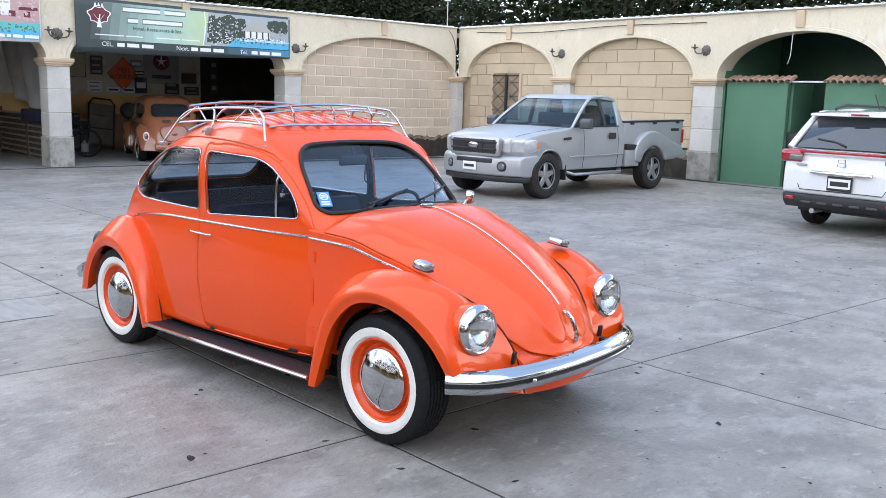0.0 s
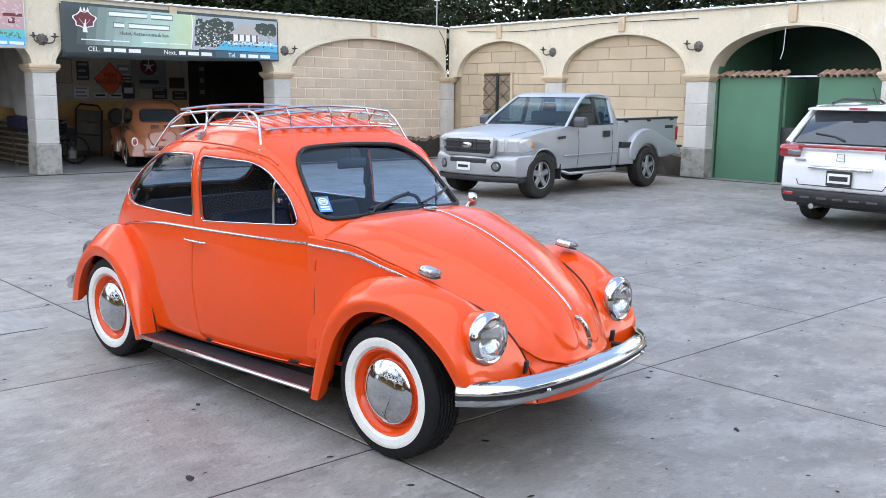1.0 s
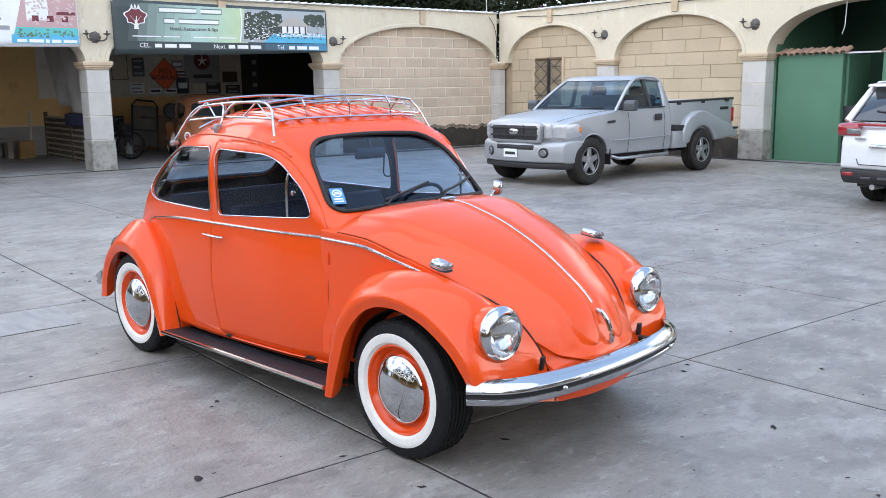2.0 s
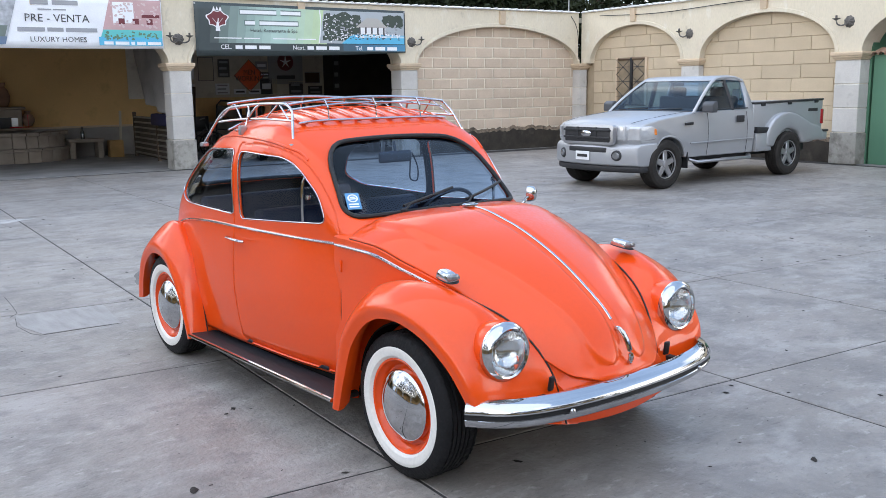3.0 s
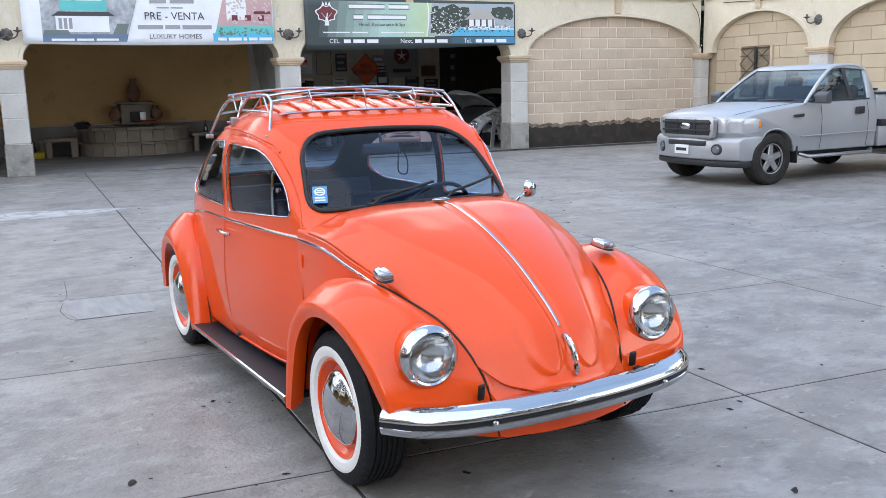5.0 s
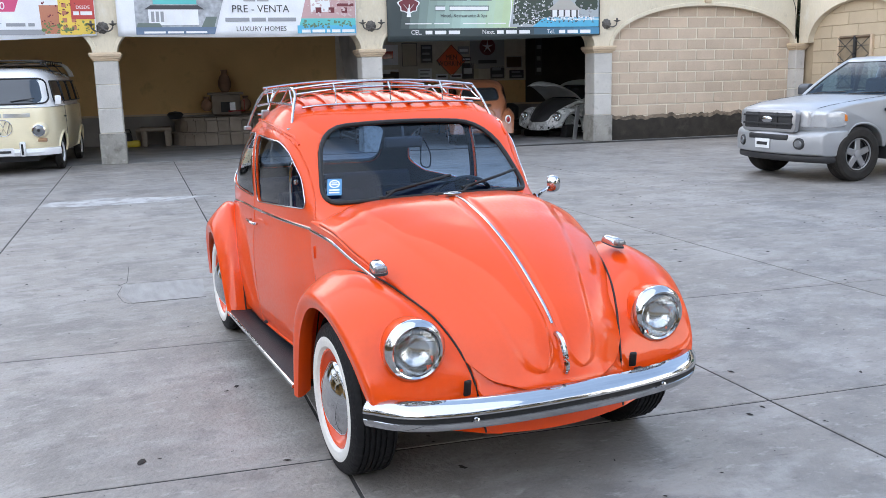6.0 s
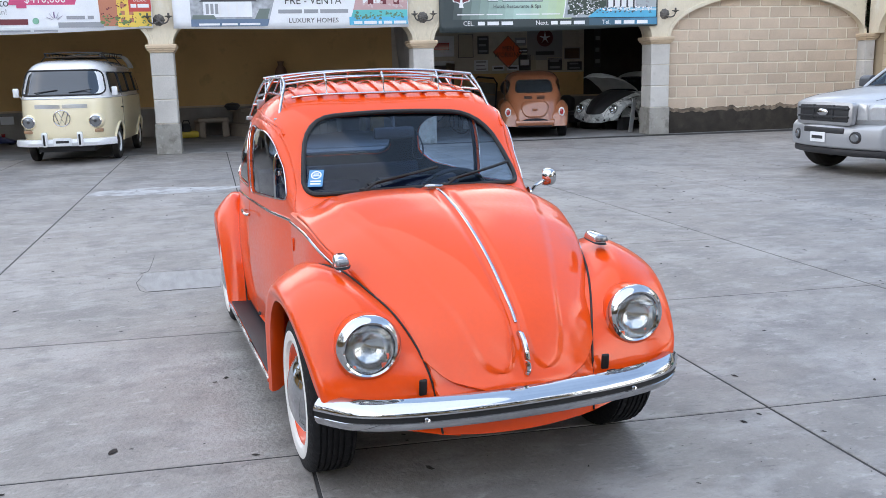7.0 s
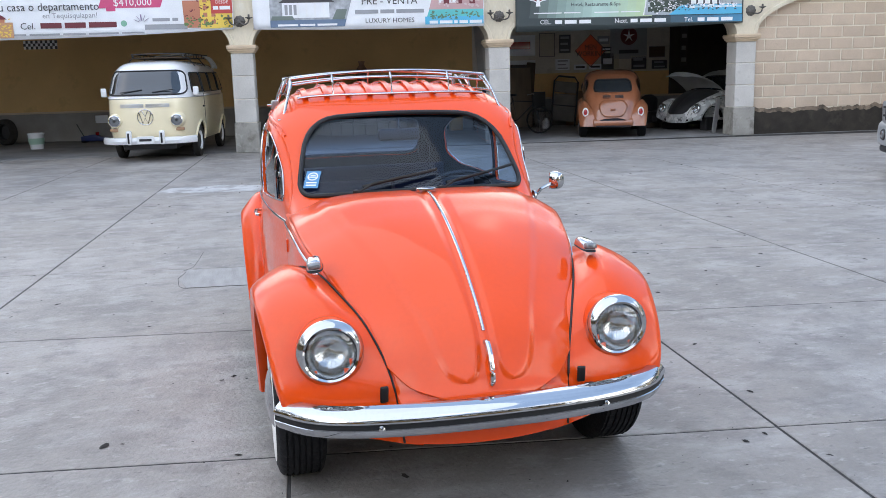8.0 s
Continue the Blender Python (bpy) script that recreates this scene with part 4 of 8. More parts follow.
def beetle(name, place, paint, label, step=0.011, full=True, lid_open=False, rim=None, whitewall=True):
    car = thing(name, place, label, "car")
    rim = rim or paint
    body, door_l, door_r = shell_parts(step)
    b = thick(part("body_shell", body, paint, car), 0.012, HEADLINER)
    for geo, s in ((door_l, 1), (door_r, -1)):
        d = thick(part("door", geo, paint, car), 0.014, NAVY)
        if full:
            hx = side_x(0.30, 0.822)
            h = part("door_handle", tube([(s * (hx + 0.012), 0.385, 0.826), (s * (hx + 0.034), 0.365, 0.830), (s * (hx + 0.040), 0.29, 0.830), (s * (hx + 0.036), 0.205, 0.828), (s * (hx + 0.022), 0.188, 0.827)], 0.0100, 10, flat=0.75), STRIP_CHROME, d, "chrome pull handle")
            part("door_seam", tube(on_side(DOOR, s, -0.0005), 0.0012, 6, closed=True), paint, d)
            part("front_gap", tube(on_side([(-0.607, 0.28 + 0.62 * k / 12) for k in range(13)], s, 0.0006), 0.0013, 6), RUBBER, d)
            for z in (0.80, 0.40):
                part("hinge", box(*sorted((s * (side_x(-0.605, z) - 0.004), s * (side_x(-0.605, z) + 0.014))), -0.618, -0.600, z - 0.03, z + 0.03, 0.005), paint, d)
        part("side_window", pane_geo(DOOR_GLASS, lambda y, z: (s * (side_x(y, z) - 0.008), y, z)), SIDE_GLASS, d).visible_shadow = False
        part("window_trim", tube(on_side(DOOR_GLASS, s, 0.002), 0.0036, 8, closed=True), STRIP_CHROME, d, "chrome window surround")
        if full:
            bar = [(-0.318, 0.978 + 0.222 * k / 8) for k in range(9)]
            part("quarterlight_bar", tube(on_side(bar, s, 0.0), 0.0075, 8), CHROME, d, "chrome vent window bar")
            part("latch", box(*sorted((s * (side_x(-0.32, 1.10) - 0.03), s * (side_x(-0.32, 1.10) - 0.010))), -0.355, -0.325, 1.085, 1.11, 0.006), CHROME, d)
        g = part("rear_side_window", pane_geo(REAR_GLASS, lambda y, z: (s * (side_x(y, z) - 0.008), y, z)), SIDE_GLASS, car)
        g.visible_shadow = False
        part("rear_window_trim", tube(on_side(REAR_GLASS, s, 0.002), 0.0036, 8, closed=True), STRIP_CHROME, car, "chrome window surround")
        belt = [(y, BELT_Z(y) - 0.018 + 0.012) for y in np.linspace(-0.605, 1.16, 60)]
        part("belt_moulding", tube([(s * (side_x(y, z) + 0.003), y, z) for y, z in belt], 0.0055, 8, flat=1.3), STRIP_CHROME, car, "thin chrome waist strip")
        part("front_moulding", tube([(lambda e: (s * (e.x + 0.006), e.y, e.z - 0.034 + 0.012 * i / 30))(nose_point(0.06 + 2.55 * i / 30, 1.0)) for i in range(31)], 0.0055, 8, flat=1.3), STRIP_CHROME, car, "thin chrome waist strip")
        if full:
            part("drip_rail", tube([(s * (side_x(y, z) + 0.004), y, z) for y, z in ((y, zz) for y, zz in zip(np.linspace(-0.29, 1.05, 50), [spl([-0.36, -0.22, 0.05, 0.4, 0.75, 0.95, 1.05], [1.215, 1.315, 1.362, 1.37, 1.345, 1.285, 1.235])(y) for y in np.linspace(-0.29, 1.05, 50)]))], 0.007, 6), paint, car)
    part("windscreen", pane_geo(SCREEN, lambda x, z: (x, screen_y(x, z) + 0.004, z - 0.004)), GLASS, car).visible_shadow = False
    part("windscreen_seal", tube([(x, screen_y(x, z) - 0.003, z + 0.003) for x, z in SCREEN], 0.0115, 8, closed=True), RUBBER, car, "black rubber seal")
    part("back_window", pane_geo(BACK_GLASS, lambda x, z: (x, back_y(x, z) - 0.004, z - 0.004)), GLASS if full else TINT, car).visible_shadow = False
    part("back_window_seal", tube([(x, back_y(x, z) + 0.003, z + 0.003) for x, z in BACK_GLASS], 0.014, 8, closed=True), RUBBER, car)
    # front quarters, apron and bonnet
    vs = np.concatenate([np.linspace(-1.4, -1, 9)[:-1], np.linspace(-1, 1, 41), np.linspace(1, 1.4, 9)[1:]])
    part("front_body", grid(lambda i, j: nose_point(8 * i / 80, vs[j]), 81, len(vs)), SANDED if lid_open else paint, car)

    def bonnet_at(p, q, lift=0.007):
        s = 0.40 + (7.0 - 1.7 * abs(q) ** 3.2 - 0.40) * p
        e = min(max((s - 4.9) / 1.25, 0), 1)
        close = math.sqrt(max(0, 1 - e ** 2.4))
        core = 0.27
        outer = core + (LOBE_OUT(s) - core) * close
        inner = core - (core - 0.045) * close
        k = min(max(min((outer - abs(q)) / 0.10, (abs(q) - inner) / 0.06), 0), 1) if close > 0 else 0
        mid = min(max((abs(q) - 0.012) / 0.035, 0), 1)
        up = 0.0080 * k * k * (3 - 2 * k) + (0.006 * (1 - mid * mid * (3 - 2 * mid)) if s < 5.6 else 0)
        low = min(max((s - 4.0) / 2.2, 0), 1)
        return nose_skin(s, q * 0.985, lift + up + 0.010 * low * low * (3 - 2 * low))
    hood = part("bonnet", grid(lambda i, j: bonnet_at(i / 90, -1 + j / 60), 91, 121), paint, car)
    thick(hood, 0.010)
    if lid_open:
        hood["label"] = "raised bonnet lid"
        hood.matrix_basis = Matrix.Translation((0, -0.64, 1.04)) @ Euler((radians(-42), 0, 0)).to_matrix().to_4x4() @ Matrix.Translation((0, 0.64, -1.04))
        # black sheet over the closed nose, painted as the bay's shade
        part("luggage_bay", grid(lambda i, j: bonnet_at(0.06 + 0.86 * i / 40, -0.88 + 1.76 * j / 30, 0.004), 41, 31), BLACK_TRIM, car, "black sheet painted as the shaded luggage bay")
    for side in () if lid_open else (-1, 1):
        part("bonnet_gap", tube([bonnet_at(i / 40, side, 0.001) for i in range(15)], 0.0026, 6), RUBBER, car)
    if full:
        part("centre_strip", tube([bonnet_at(p, 0, 0.010) for p in np.linspace(0.09, 0.71, 40)], 0.0062, 8, flat=0.6), STRIP_CHROME, hood, "chrome centre strip")
        part("bonnet_badge", lathe([(0, 0.046), (0.006, 0.046), (0.010, 0.040), (0.008, 0.034), (0.008, 0.0)], 32, "z", (0, 0, 0)), CHROME, hood, "round chrome badge", m=pose(0, -0.835, 1.049, -3) @ Matrix.Diagonal((1, 0.8, 1, 1)))
        hp = [bonnet_at(p, 0, k) for p, k in ((0.742, 0.010), (0.752, 0.028), (0.785, 0.038), (0.84, 0.036), (0.875, 0.026), (0.892, 0.012))]
        part("bonnet_handle", tube([crv(*hp)(i / 20) for i in range(21)], 0.011, 8, flat=1.0), CHROME, hood, "curved chrome handle")
        part("lock_button", lathe([(0, 0.016), (0.012, 0.016), (0.018, 0.011), (0.018, 0)], 20, "y"), CHROME, hood, m=pose(0, -1.80, 0.487, 180 - 15))
    for s in (-1, 1):
        for nm, curves in (("front_fender", FRONT_FENDER), ("rear_fender", REAR_FENDER)):
            geo = fender_geo(curves, 60, 26)
            if nm == "front_fender":
                gv = geo[0]
                geo = (gv, [q for q in geo[1] if not all(gv[k].y < -1.45 and math.hypot(gv[k].x - HEAD_X, gv[k].z - HEAD_Z) < 0.106 for k in q)])
            fd = part(nm, geo if s > 0 else mirrored(geo), SANDED if lid_open and nm == "front_fender" else paint, car)
            bead = [curves[0](i / 40) for i in range(41)]
            part("fender_beading", tube([(s * (p.x - 0.002), p.y, p.z + 0.003) for p in bead], 0.0042, 6), RUBBER, fd)
            if nm == "front_fender":
                c = (s * HEAD_X, 0, HEAD_Z)
                part("headlamp_bucket", lathe([(-1.50, 0.085), (-1.56, 0.108), (-1.62, 0.117), (-1.652, 0.117)], 48, "y", c), paint, fd)
                lamp = part("headlamp_rim", lathe([(-1.640, 0.1165), (-1.656, 0.120), (-1.670, 0.118), (-1.684, 0.108), (-1.690, 0.098), (-1.686, 0.091), (-1.676, 0.089)], 56, "y", c), CHROME, fd, "chrome headlamp ring")
                part("reflector", lathe([(-1.672, 0.091), (-1.655, 0.086), (-1.63, 0.068), (-1.61, 0.04), (-1.602, 0.0)], 40, "y", c), REFLECTOR, lamp)
                part("lens", lathe([(-1.678, 0.090), (-1.688, 0.075), (-1.694, 0.05), (-1.697, 0.0)], 40, "y", c), LAMP_GLASS, lamp, "ribbed clear lens").visible_shadow = False
                for k in range(-5, 6):
                    x = k * 0.0145
                    h = math.sqrt(0.082 ** 2 - x * x)
                    part("lens_rib", tube([(c[0] + x, -1.676 - 0.017 * math.sqrt(max(0, 1 - (x * x + z * z) / 0.0081)), c[2] + z) for z in np.linspace(-h, h, 7)], 0.0019, 5), LAMP_GLASS, lamp).visible_shadow = False
                if full:
                    ind = new("indicator")
                    ind.parent = fd
                    ind.matrix_basis = pose(s * 0.545, -1.325, 0.841, 8, s * 5, s * 6) @ Matrix.Scale(0.70, 4)
                    part("indicator_body", dome(0.046, 0.088, 0.014, 2.8), RUBBER, ind, "black rubber indicator base")
                    part("indicator_cap", dome(0.043, 0.080, 0.047, 3.2), CHROME, ind, "chrome indicator housing", m=pose(0, 0.006, 0.006))
                    part("indicator_lens", dome(0.038, 0.021, 0.034, 3.4), CLEAR_LENS, ind, "ribbed grey glass indicator lens", m=pose(0, -0.050, 0.026, 66))
                    for k in range(-3, 4):
                        part("lens_rib", tube([(0.0095 * k, -0.0845, 0.022), (0.0095 * k, -0.0815, 0.040)], 0.0018, 5), CLEAR_LENS, ind)
                    slot = part("bumper_slot", box(-0.015, 0.015, -0.007, 0.007, -0.031, 0.031, 0.0065, 3), RUBBER, fd, "black rubber bracket slot")
                    slot.matrix_basis = pose(s * 0.364, -1.738, 0.462, 8, 0, s * -8)
            else:
                tl = part("tail_lamp", lathe([(1.62, 0.050), (1.70, 0.053), (1.708, 0.050), (1.700, 0.044)] if full else [(1.62, 0.064), (1.70, 0.068), (1.708, 0.062), (1.700, 0.044)], 32, "y", (0, 0, 0)), BLACK_TRIM if full else WHITE_PRINT, fd, "tail lamp ring")
                tl.matrix_basis = pose(s * (0.59 if full else 0.605), -0.01, 0.58) @ Matrix.Diagonal((1, 1, 1.5, 1))
                part("tail_lens", lathe([(1.698, 0.046), (1.722, 0.040), (1.732, 0.0)] if full else [(1.698, 0.046), (1.725, 0.038), (1.735, 0.0)], 32, "y", (0, 0, 0)), RED_LENS, tl, "tail lamp lens")
        rb = part("running_board", plate([(-0.755, 0.235), (-0.755, 0.205), (0.80, 0.185), (0.80, 0.215)], *sorted((s * 0.615, s * 0.765)), 0.010), MAT_BLACK, car, "smooth black rubber running board")
        part("board_strip", tube([(s * 0.768, -0.758, 0.224), (s * 0.768, 0.80, 0.204)], 0.011, 8), CHROME, rb, "chrome edge strip")
        for y in (-1.222, 1.182):
            well = [(0.40, 0.0), (0.40, 0.330), (0.46, 0.345), (0.60, 0.350), (0.690, 0.345), (0.690, 0.338), (0.60, 0.342), (0.41, 0.325), (0.41, 0.0)]
            part("wheel_well", grid(lambda i, j: (s * well[j][0], y + well[j][1] * math.cos(math.pi * (0.06 + 0.88 * i / 24)), 0.315 + well[j][1] * math.sin(math.pi * (0.06 + 0.88 * i / 24))), 25, len(well)), UNDERSEAL, car, "black undersealed wheel well")
            if lid_open:
                part("support_block", box(*sorted((s * 0.42, s * 0.62)), y - 0.16, y + 0.16, 0.08, 0.40, 0.02), BLACK_TRIM, car, "dark wooden block under the axle")
            else:
                wheel(car, s * (0.652 if y < 0 else 0.668), y, rim, whitewall, s)
    prof = [(a, 0.86 * b) for a, b in [(0.0, -0.055), (0.018, -0.055), (0.028, -0.040), (0.032, -0.022), (0.024, -0.016), (0.024, 0.000), (0.034, 0.006), (0.034, 0.018), (0.024, 0.034), (0.002, 0.052), (-0.030, 0.058), (-0.034, 0.052), (-0.004, 0.045), (0.004, 0.0)]]
    if full:
        fb = part("front_bumper", bumper_geo(-1.885, -1.635, 0.715, 0.410, prof, -1), CHROME, car, "chrome blade bumper", 50)
        part("bumper_stripe", bumper_geo(-1.885, -1.635, 0.716, 0.410, [(0.022, -0.018), (0.028, -0.017), (0.028, 0.002), (0.022, 0.003)], -1), RUBBER, fb, "black rubber stripe")
        for x in (-0.40, 0.40):
            part("bolt", lathe([(0, 0.012), (-0.008, 0.011), (-0.013, 0.0)], 16, "y", (x, -1.885, 0.397)), CHROME, fb)
            part("bracket", box(x - 0.02, x + 0.02, -1.86, -1.6, 0.36, 0.42, 0.005), RUBBER, fb)
    if not lid_open:
        if full:
            part("rear_bumper", bumper_geo(1.945, 1.77, 0.690, 0.395, prof, 1), CHROME if full else rim, car, "chrome blade bumper", 50)
        else:
            part("rear_valance", plate([(1.64, 0.25), (1.79, 0.26), (1.825, 0.32), (1.81, 0.39), (1.76, 0.43), (1.62, 0.45)], -0.44, 0.44, 0.06, 4), paint, car)
    # engine lid
    lid = rounded([(-0.23, 0.47), (0.23, 0.47), (0.33, 0.70), (0.25, 0.82), (-0.25, 0.82), (-0.33, 0.70)], [0.12, 0.12, 0.12, 0.08, 0.08, 0.12])
    lid_geo = pane_geo(dense(lid, 0.03), lambda x, z: (x, back_y(x, z) + 0.012, z))
    lid_ob = part("engine_lid", lid_geo, paint, car)
    thick(lid_ob, 0.012)
    if not full:
        for x in (-0.14, 0.14):
            for k in range(3):
                z = 0.885 + 0.024 * k
                part("louvre", tube([(x - 0.09, back_y(x, z) + 0.016, z), (x + 0.09, back_y(x, z) + 0.016, z)], 0.008, 6), BLACK_TRIM, lid_ob)
        part("plate_lamp", box(-0.06, 0.06, back_y(0, 0.62) + 0.0, back_y(0, 0.62) + 0.06, 0.62, 0.67, 0.02), paint, lid_ob)
    # floor, seats and fittings
    part("floor_pan", box(-0.60, 0.60, -0.80, 0.80, 0.19, 0.262, 0.02), UNDERSEAL, car)
    # solid underbody blocks, enlarged to shade the ground under nose and tail
    for y0, y1, z0 in ((-1.755, -0.78, 0.287), (0.78, 1.62, 0.23)):
        part("axle_beam", box(-0.38, 0.38, y0, y1, z0, 0.37, 0.03), UNDERSEAL, car, "black underbody")
    part("dashboard", plate(rounded([(-0.56, 0.62), (-0.42, 0.64), (-0.40, 0.93), (-0.47, 0.985), (-0.60, 0.985)], 0.03), -0.53, 0.53, 0.008), NAVY, car, "dark padded dashboard")
    for x in (-0.29, 0.29):
        st = new("front_seat")
        st.parent = car
        part("cushion", box(x - 0.24, x + 0.24, -0.30, 0.20, 0.34, 0.52, 0.06, 3), NAVY, st)
        part("backrest", plate(rounded([(0.12, 0.45), (0.24, 0.45), (0.40, 0.95), (0.34, 0.97), (0.28, 0.96)], 0.04), x - 0.23, x + 0.23, 0.03, 3), NAVY, st, "dark vinyl backrest")
    part("rear_seat", plate(rounded([(0.62, 0.40), (0.98, 0.36), (1.10, 0.96), (1.02, 0.99), (0.90, 0.58), (0.62, 0.54)], 0.04), -0.52, 0.52, 0.03, 3), NAVY, car, "dark vinyl rear bench")
    sw = new("steering_wheel")
    sw.parent = car
    sw.matrix_basis = pose(0.27, -0.30, 0.905, -58)
    ring = [(0.195 * math.cos(a), 0.195 * math.sin(a), 0) for a in np.linspace(0, 2 * math.pi, 40, endpoint=False)]
    part("wheel_ring", tube(ring, 0.011, 8, closed=True), RUBBER, sw)
    part("spoke", tube([(-0.19, 0, 0), (0, -0.01, -0.03), (0.19, 0, 0)], 0.010, 8), RUBBER, sw)
    part("column", tube([(0, 0, -0.02), (0, 0, -0.35)], 0.025, 10), RUBBER, sw)
    part("inner_mirror", box(-0.105, 0.105, -0.245, -0.22, 1.225, 1.285, 0.02, 3), BLACK_TRIM, car, "interior mirror")
    part("mirror_stem", tube([(0, -0.235, 1.28), (0, -0.22, 1.335)], 0.008, 8), BLACK_TRIM, car)
    if full:
        loop = crv((0.11, -0.235, 1.27), (0.15, -0.23, 1.19), (0.145, -0.23, 1.12), (0.10, -0.23, 1.13), (0.095, -0.235, 1.19), (0.10, -0.235, 1.25))
        part("mirror_strap", tube([loop(i / 30) for i in range(31)], 0.004, 6), RUBBER, car, "black cord hanging from the mirror")
        for x in (-0.290, 0.100):
            wp = new("wiper")
            wp.parent = car
            base = Vector((x, screen_y(x, 1.03) - 0.055, 1.030))
            part("wiper_pivot", lathe([(-0.01, 0.016), (0.014, 0.014), (0.020, 0.0)], 16, "z", base), RUBBER, wp)
            bl = [(x + 0.04 + 0.36 * k, 1.044 + 0.056 * k) for k in np.linspace(0, 1, 10)]
            part("wiper_arm", tube([base] + [(a, screen_y(a, z) - 0.030, z + 0.012) for a, z in bl[1:6]], 0.0055, 6), RUBBER, wp)
            part("wiper_blade", tube([(a, screen_y(a, z) - 0.018, z + 0.008) for a, z in bl], 0.0085, 6, flat=0.8), RUBBER, wp)
        mr = new("door_mirror")
        mr.parent = car
        part("stalk", tube([(0.606, -0.555, 0.955), (0.63, -0.56, 0.985), (0.665, -0.54, 0.995), (0.70, -0.525, 1.005)], 0.0085, 8), CHROME, mr)
        part("mirror_foot", lathe([(0, 0.026), (0.012, 0.022), (0.02, 0.0)], 16, "x", (0.592, -0.555, 0.955)), CHROME, mr)
        hd = part("mirror_head", dome(0.036, 0.045, 0.050, 2.5), CHROME, mr, "chrome mirror head")
        hd.matrix_basis = pose(0.715, -0.505, 1.018, 90, 0, 34)
        part("mirror_glass", box(-0.031, 0.031, -0.040, 0.040, -0.003, 0.001, 0.001, 2), REFLECTOR, hd)
        stk = new("sticker")
        stk.parent = car
        stk["label"] = "small blue and white sticker"
        sx, sz = -0.468, 1.082
        nrm_tilt = math.degrees(math.atan2(screen_y(sx, sz + 0.03) - screen_y(sx, sz - 0.03), 0.06))
        stk.matrix_basis = pose(sx, screen_y(sx, sz) - 0.004, sz + 0.002, 90 - nrm_tilt, 0, math.degrees(math.atan2(screen_y(sx + 0.02, sz) - screen_y(sx - 0.02, sz), 0.04)))
        part("sticker_base", box(-0.034, 0.034, -0.052, 0.052, -0.001, 0.001), BLUE_STICKER, stk)
        part("sticker_ring", tube([(0.022 * math.cos(a), 0.018 + 0.022 * math.sin(a), 0.0015) for a in np.linspace(0, 2 * math.pi, 28, endpoint=False)], 0.0032, 6, closed=True, flat=0.3), WHITE_PRINT, stk)
        for y in (-0.020, -0.036):
            part("print_bar", box(-0.024, 0.024, y - 0.004, y + 0.004, 0.001, 0.002), WHITE_PRINT, stk)
        for y, w in ((0.025, 0.012), (0.014, 0.016)):
            part("print_bar", box(-w, w, y - 0.003, y + 0.003, 0.001, 0.002), WHITE_PRINT, stk)
    return car


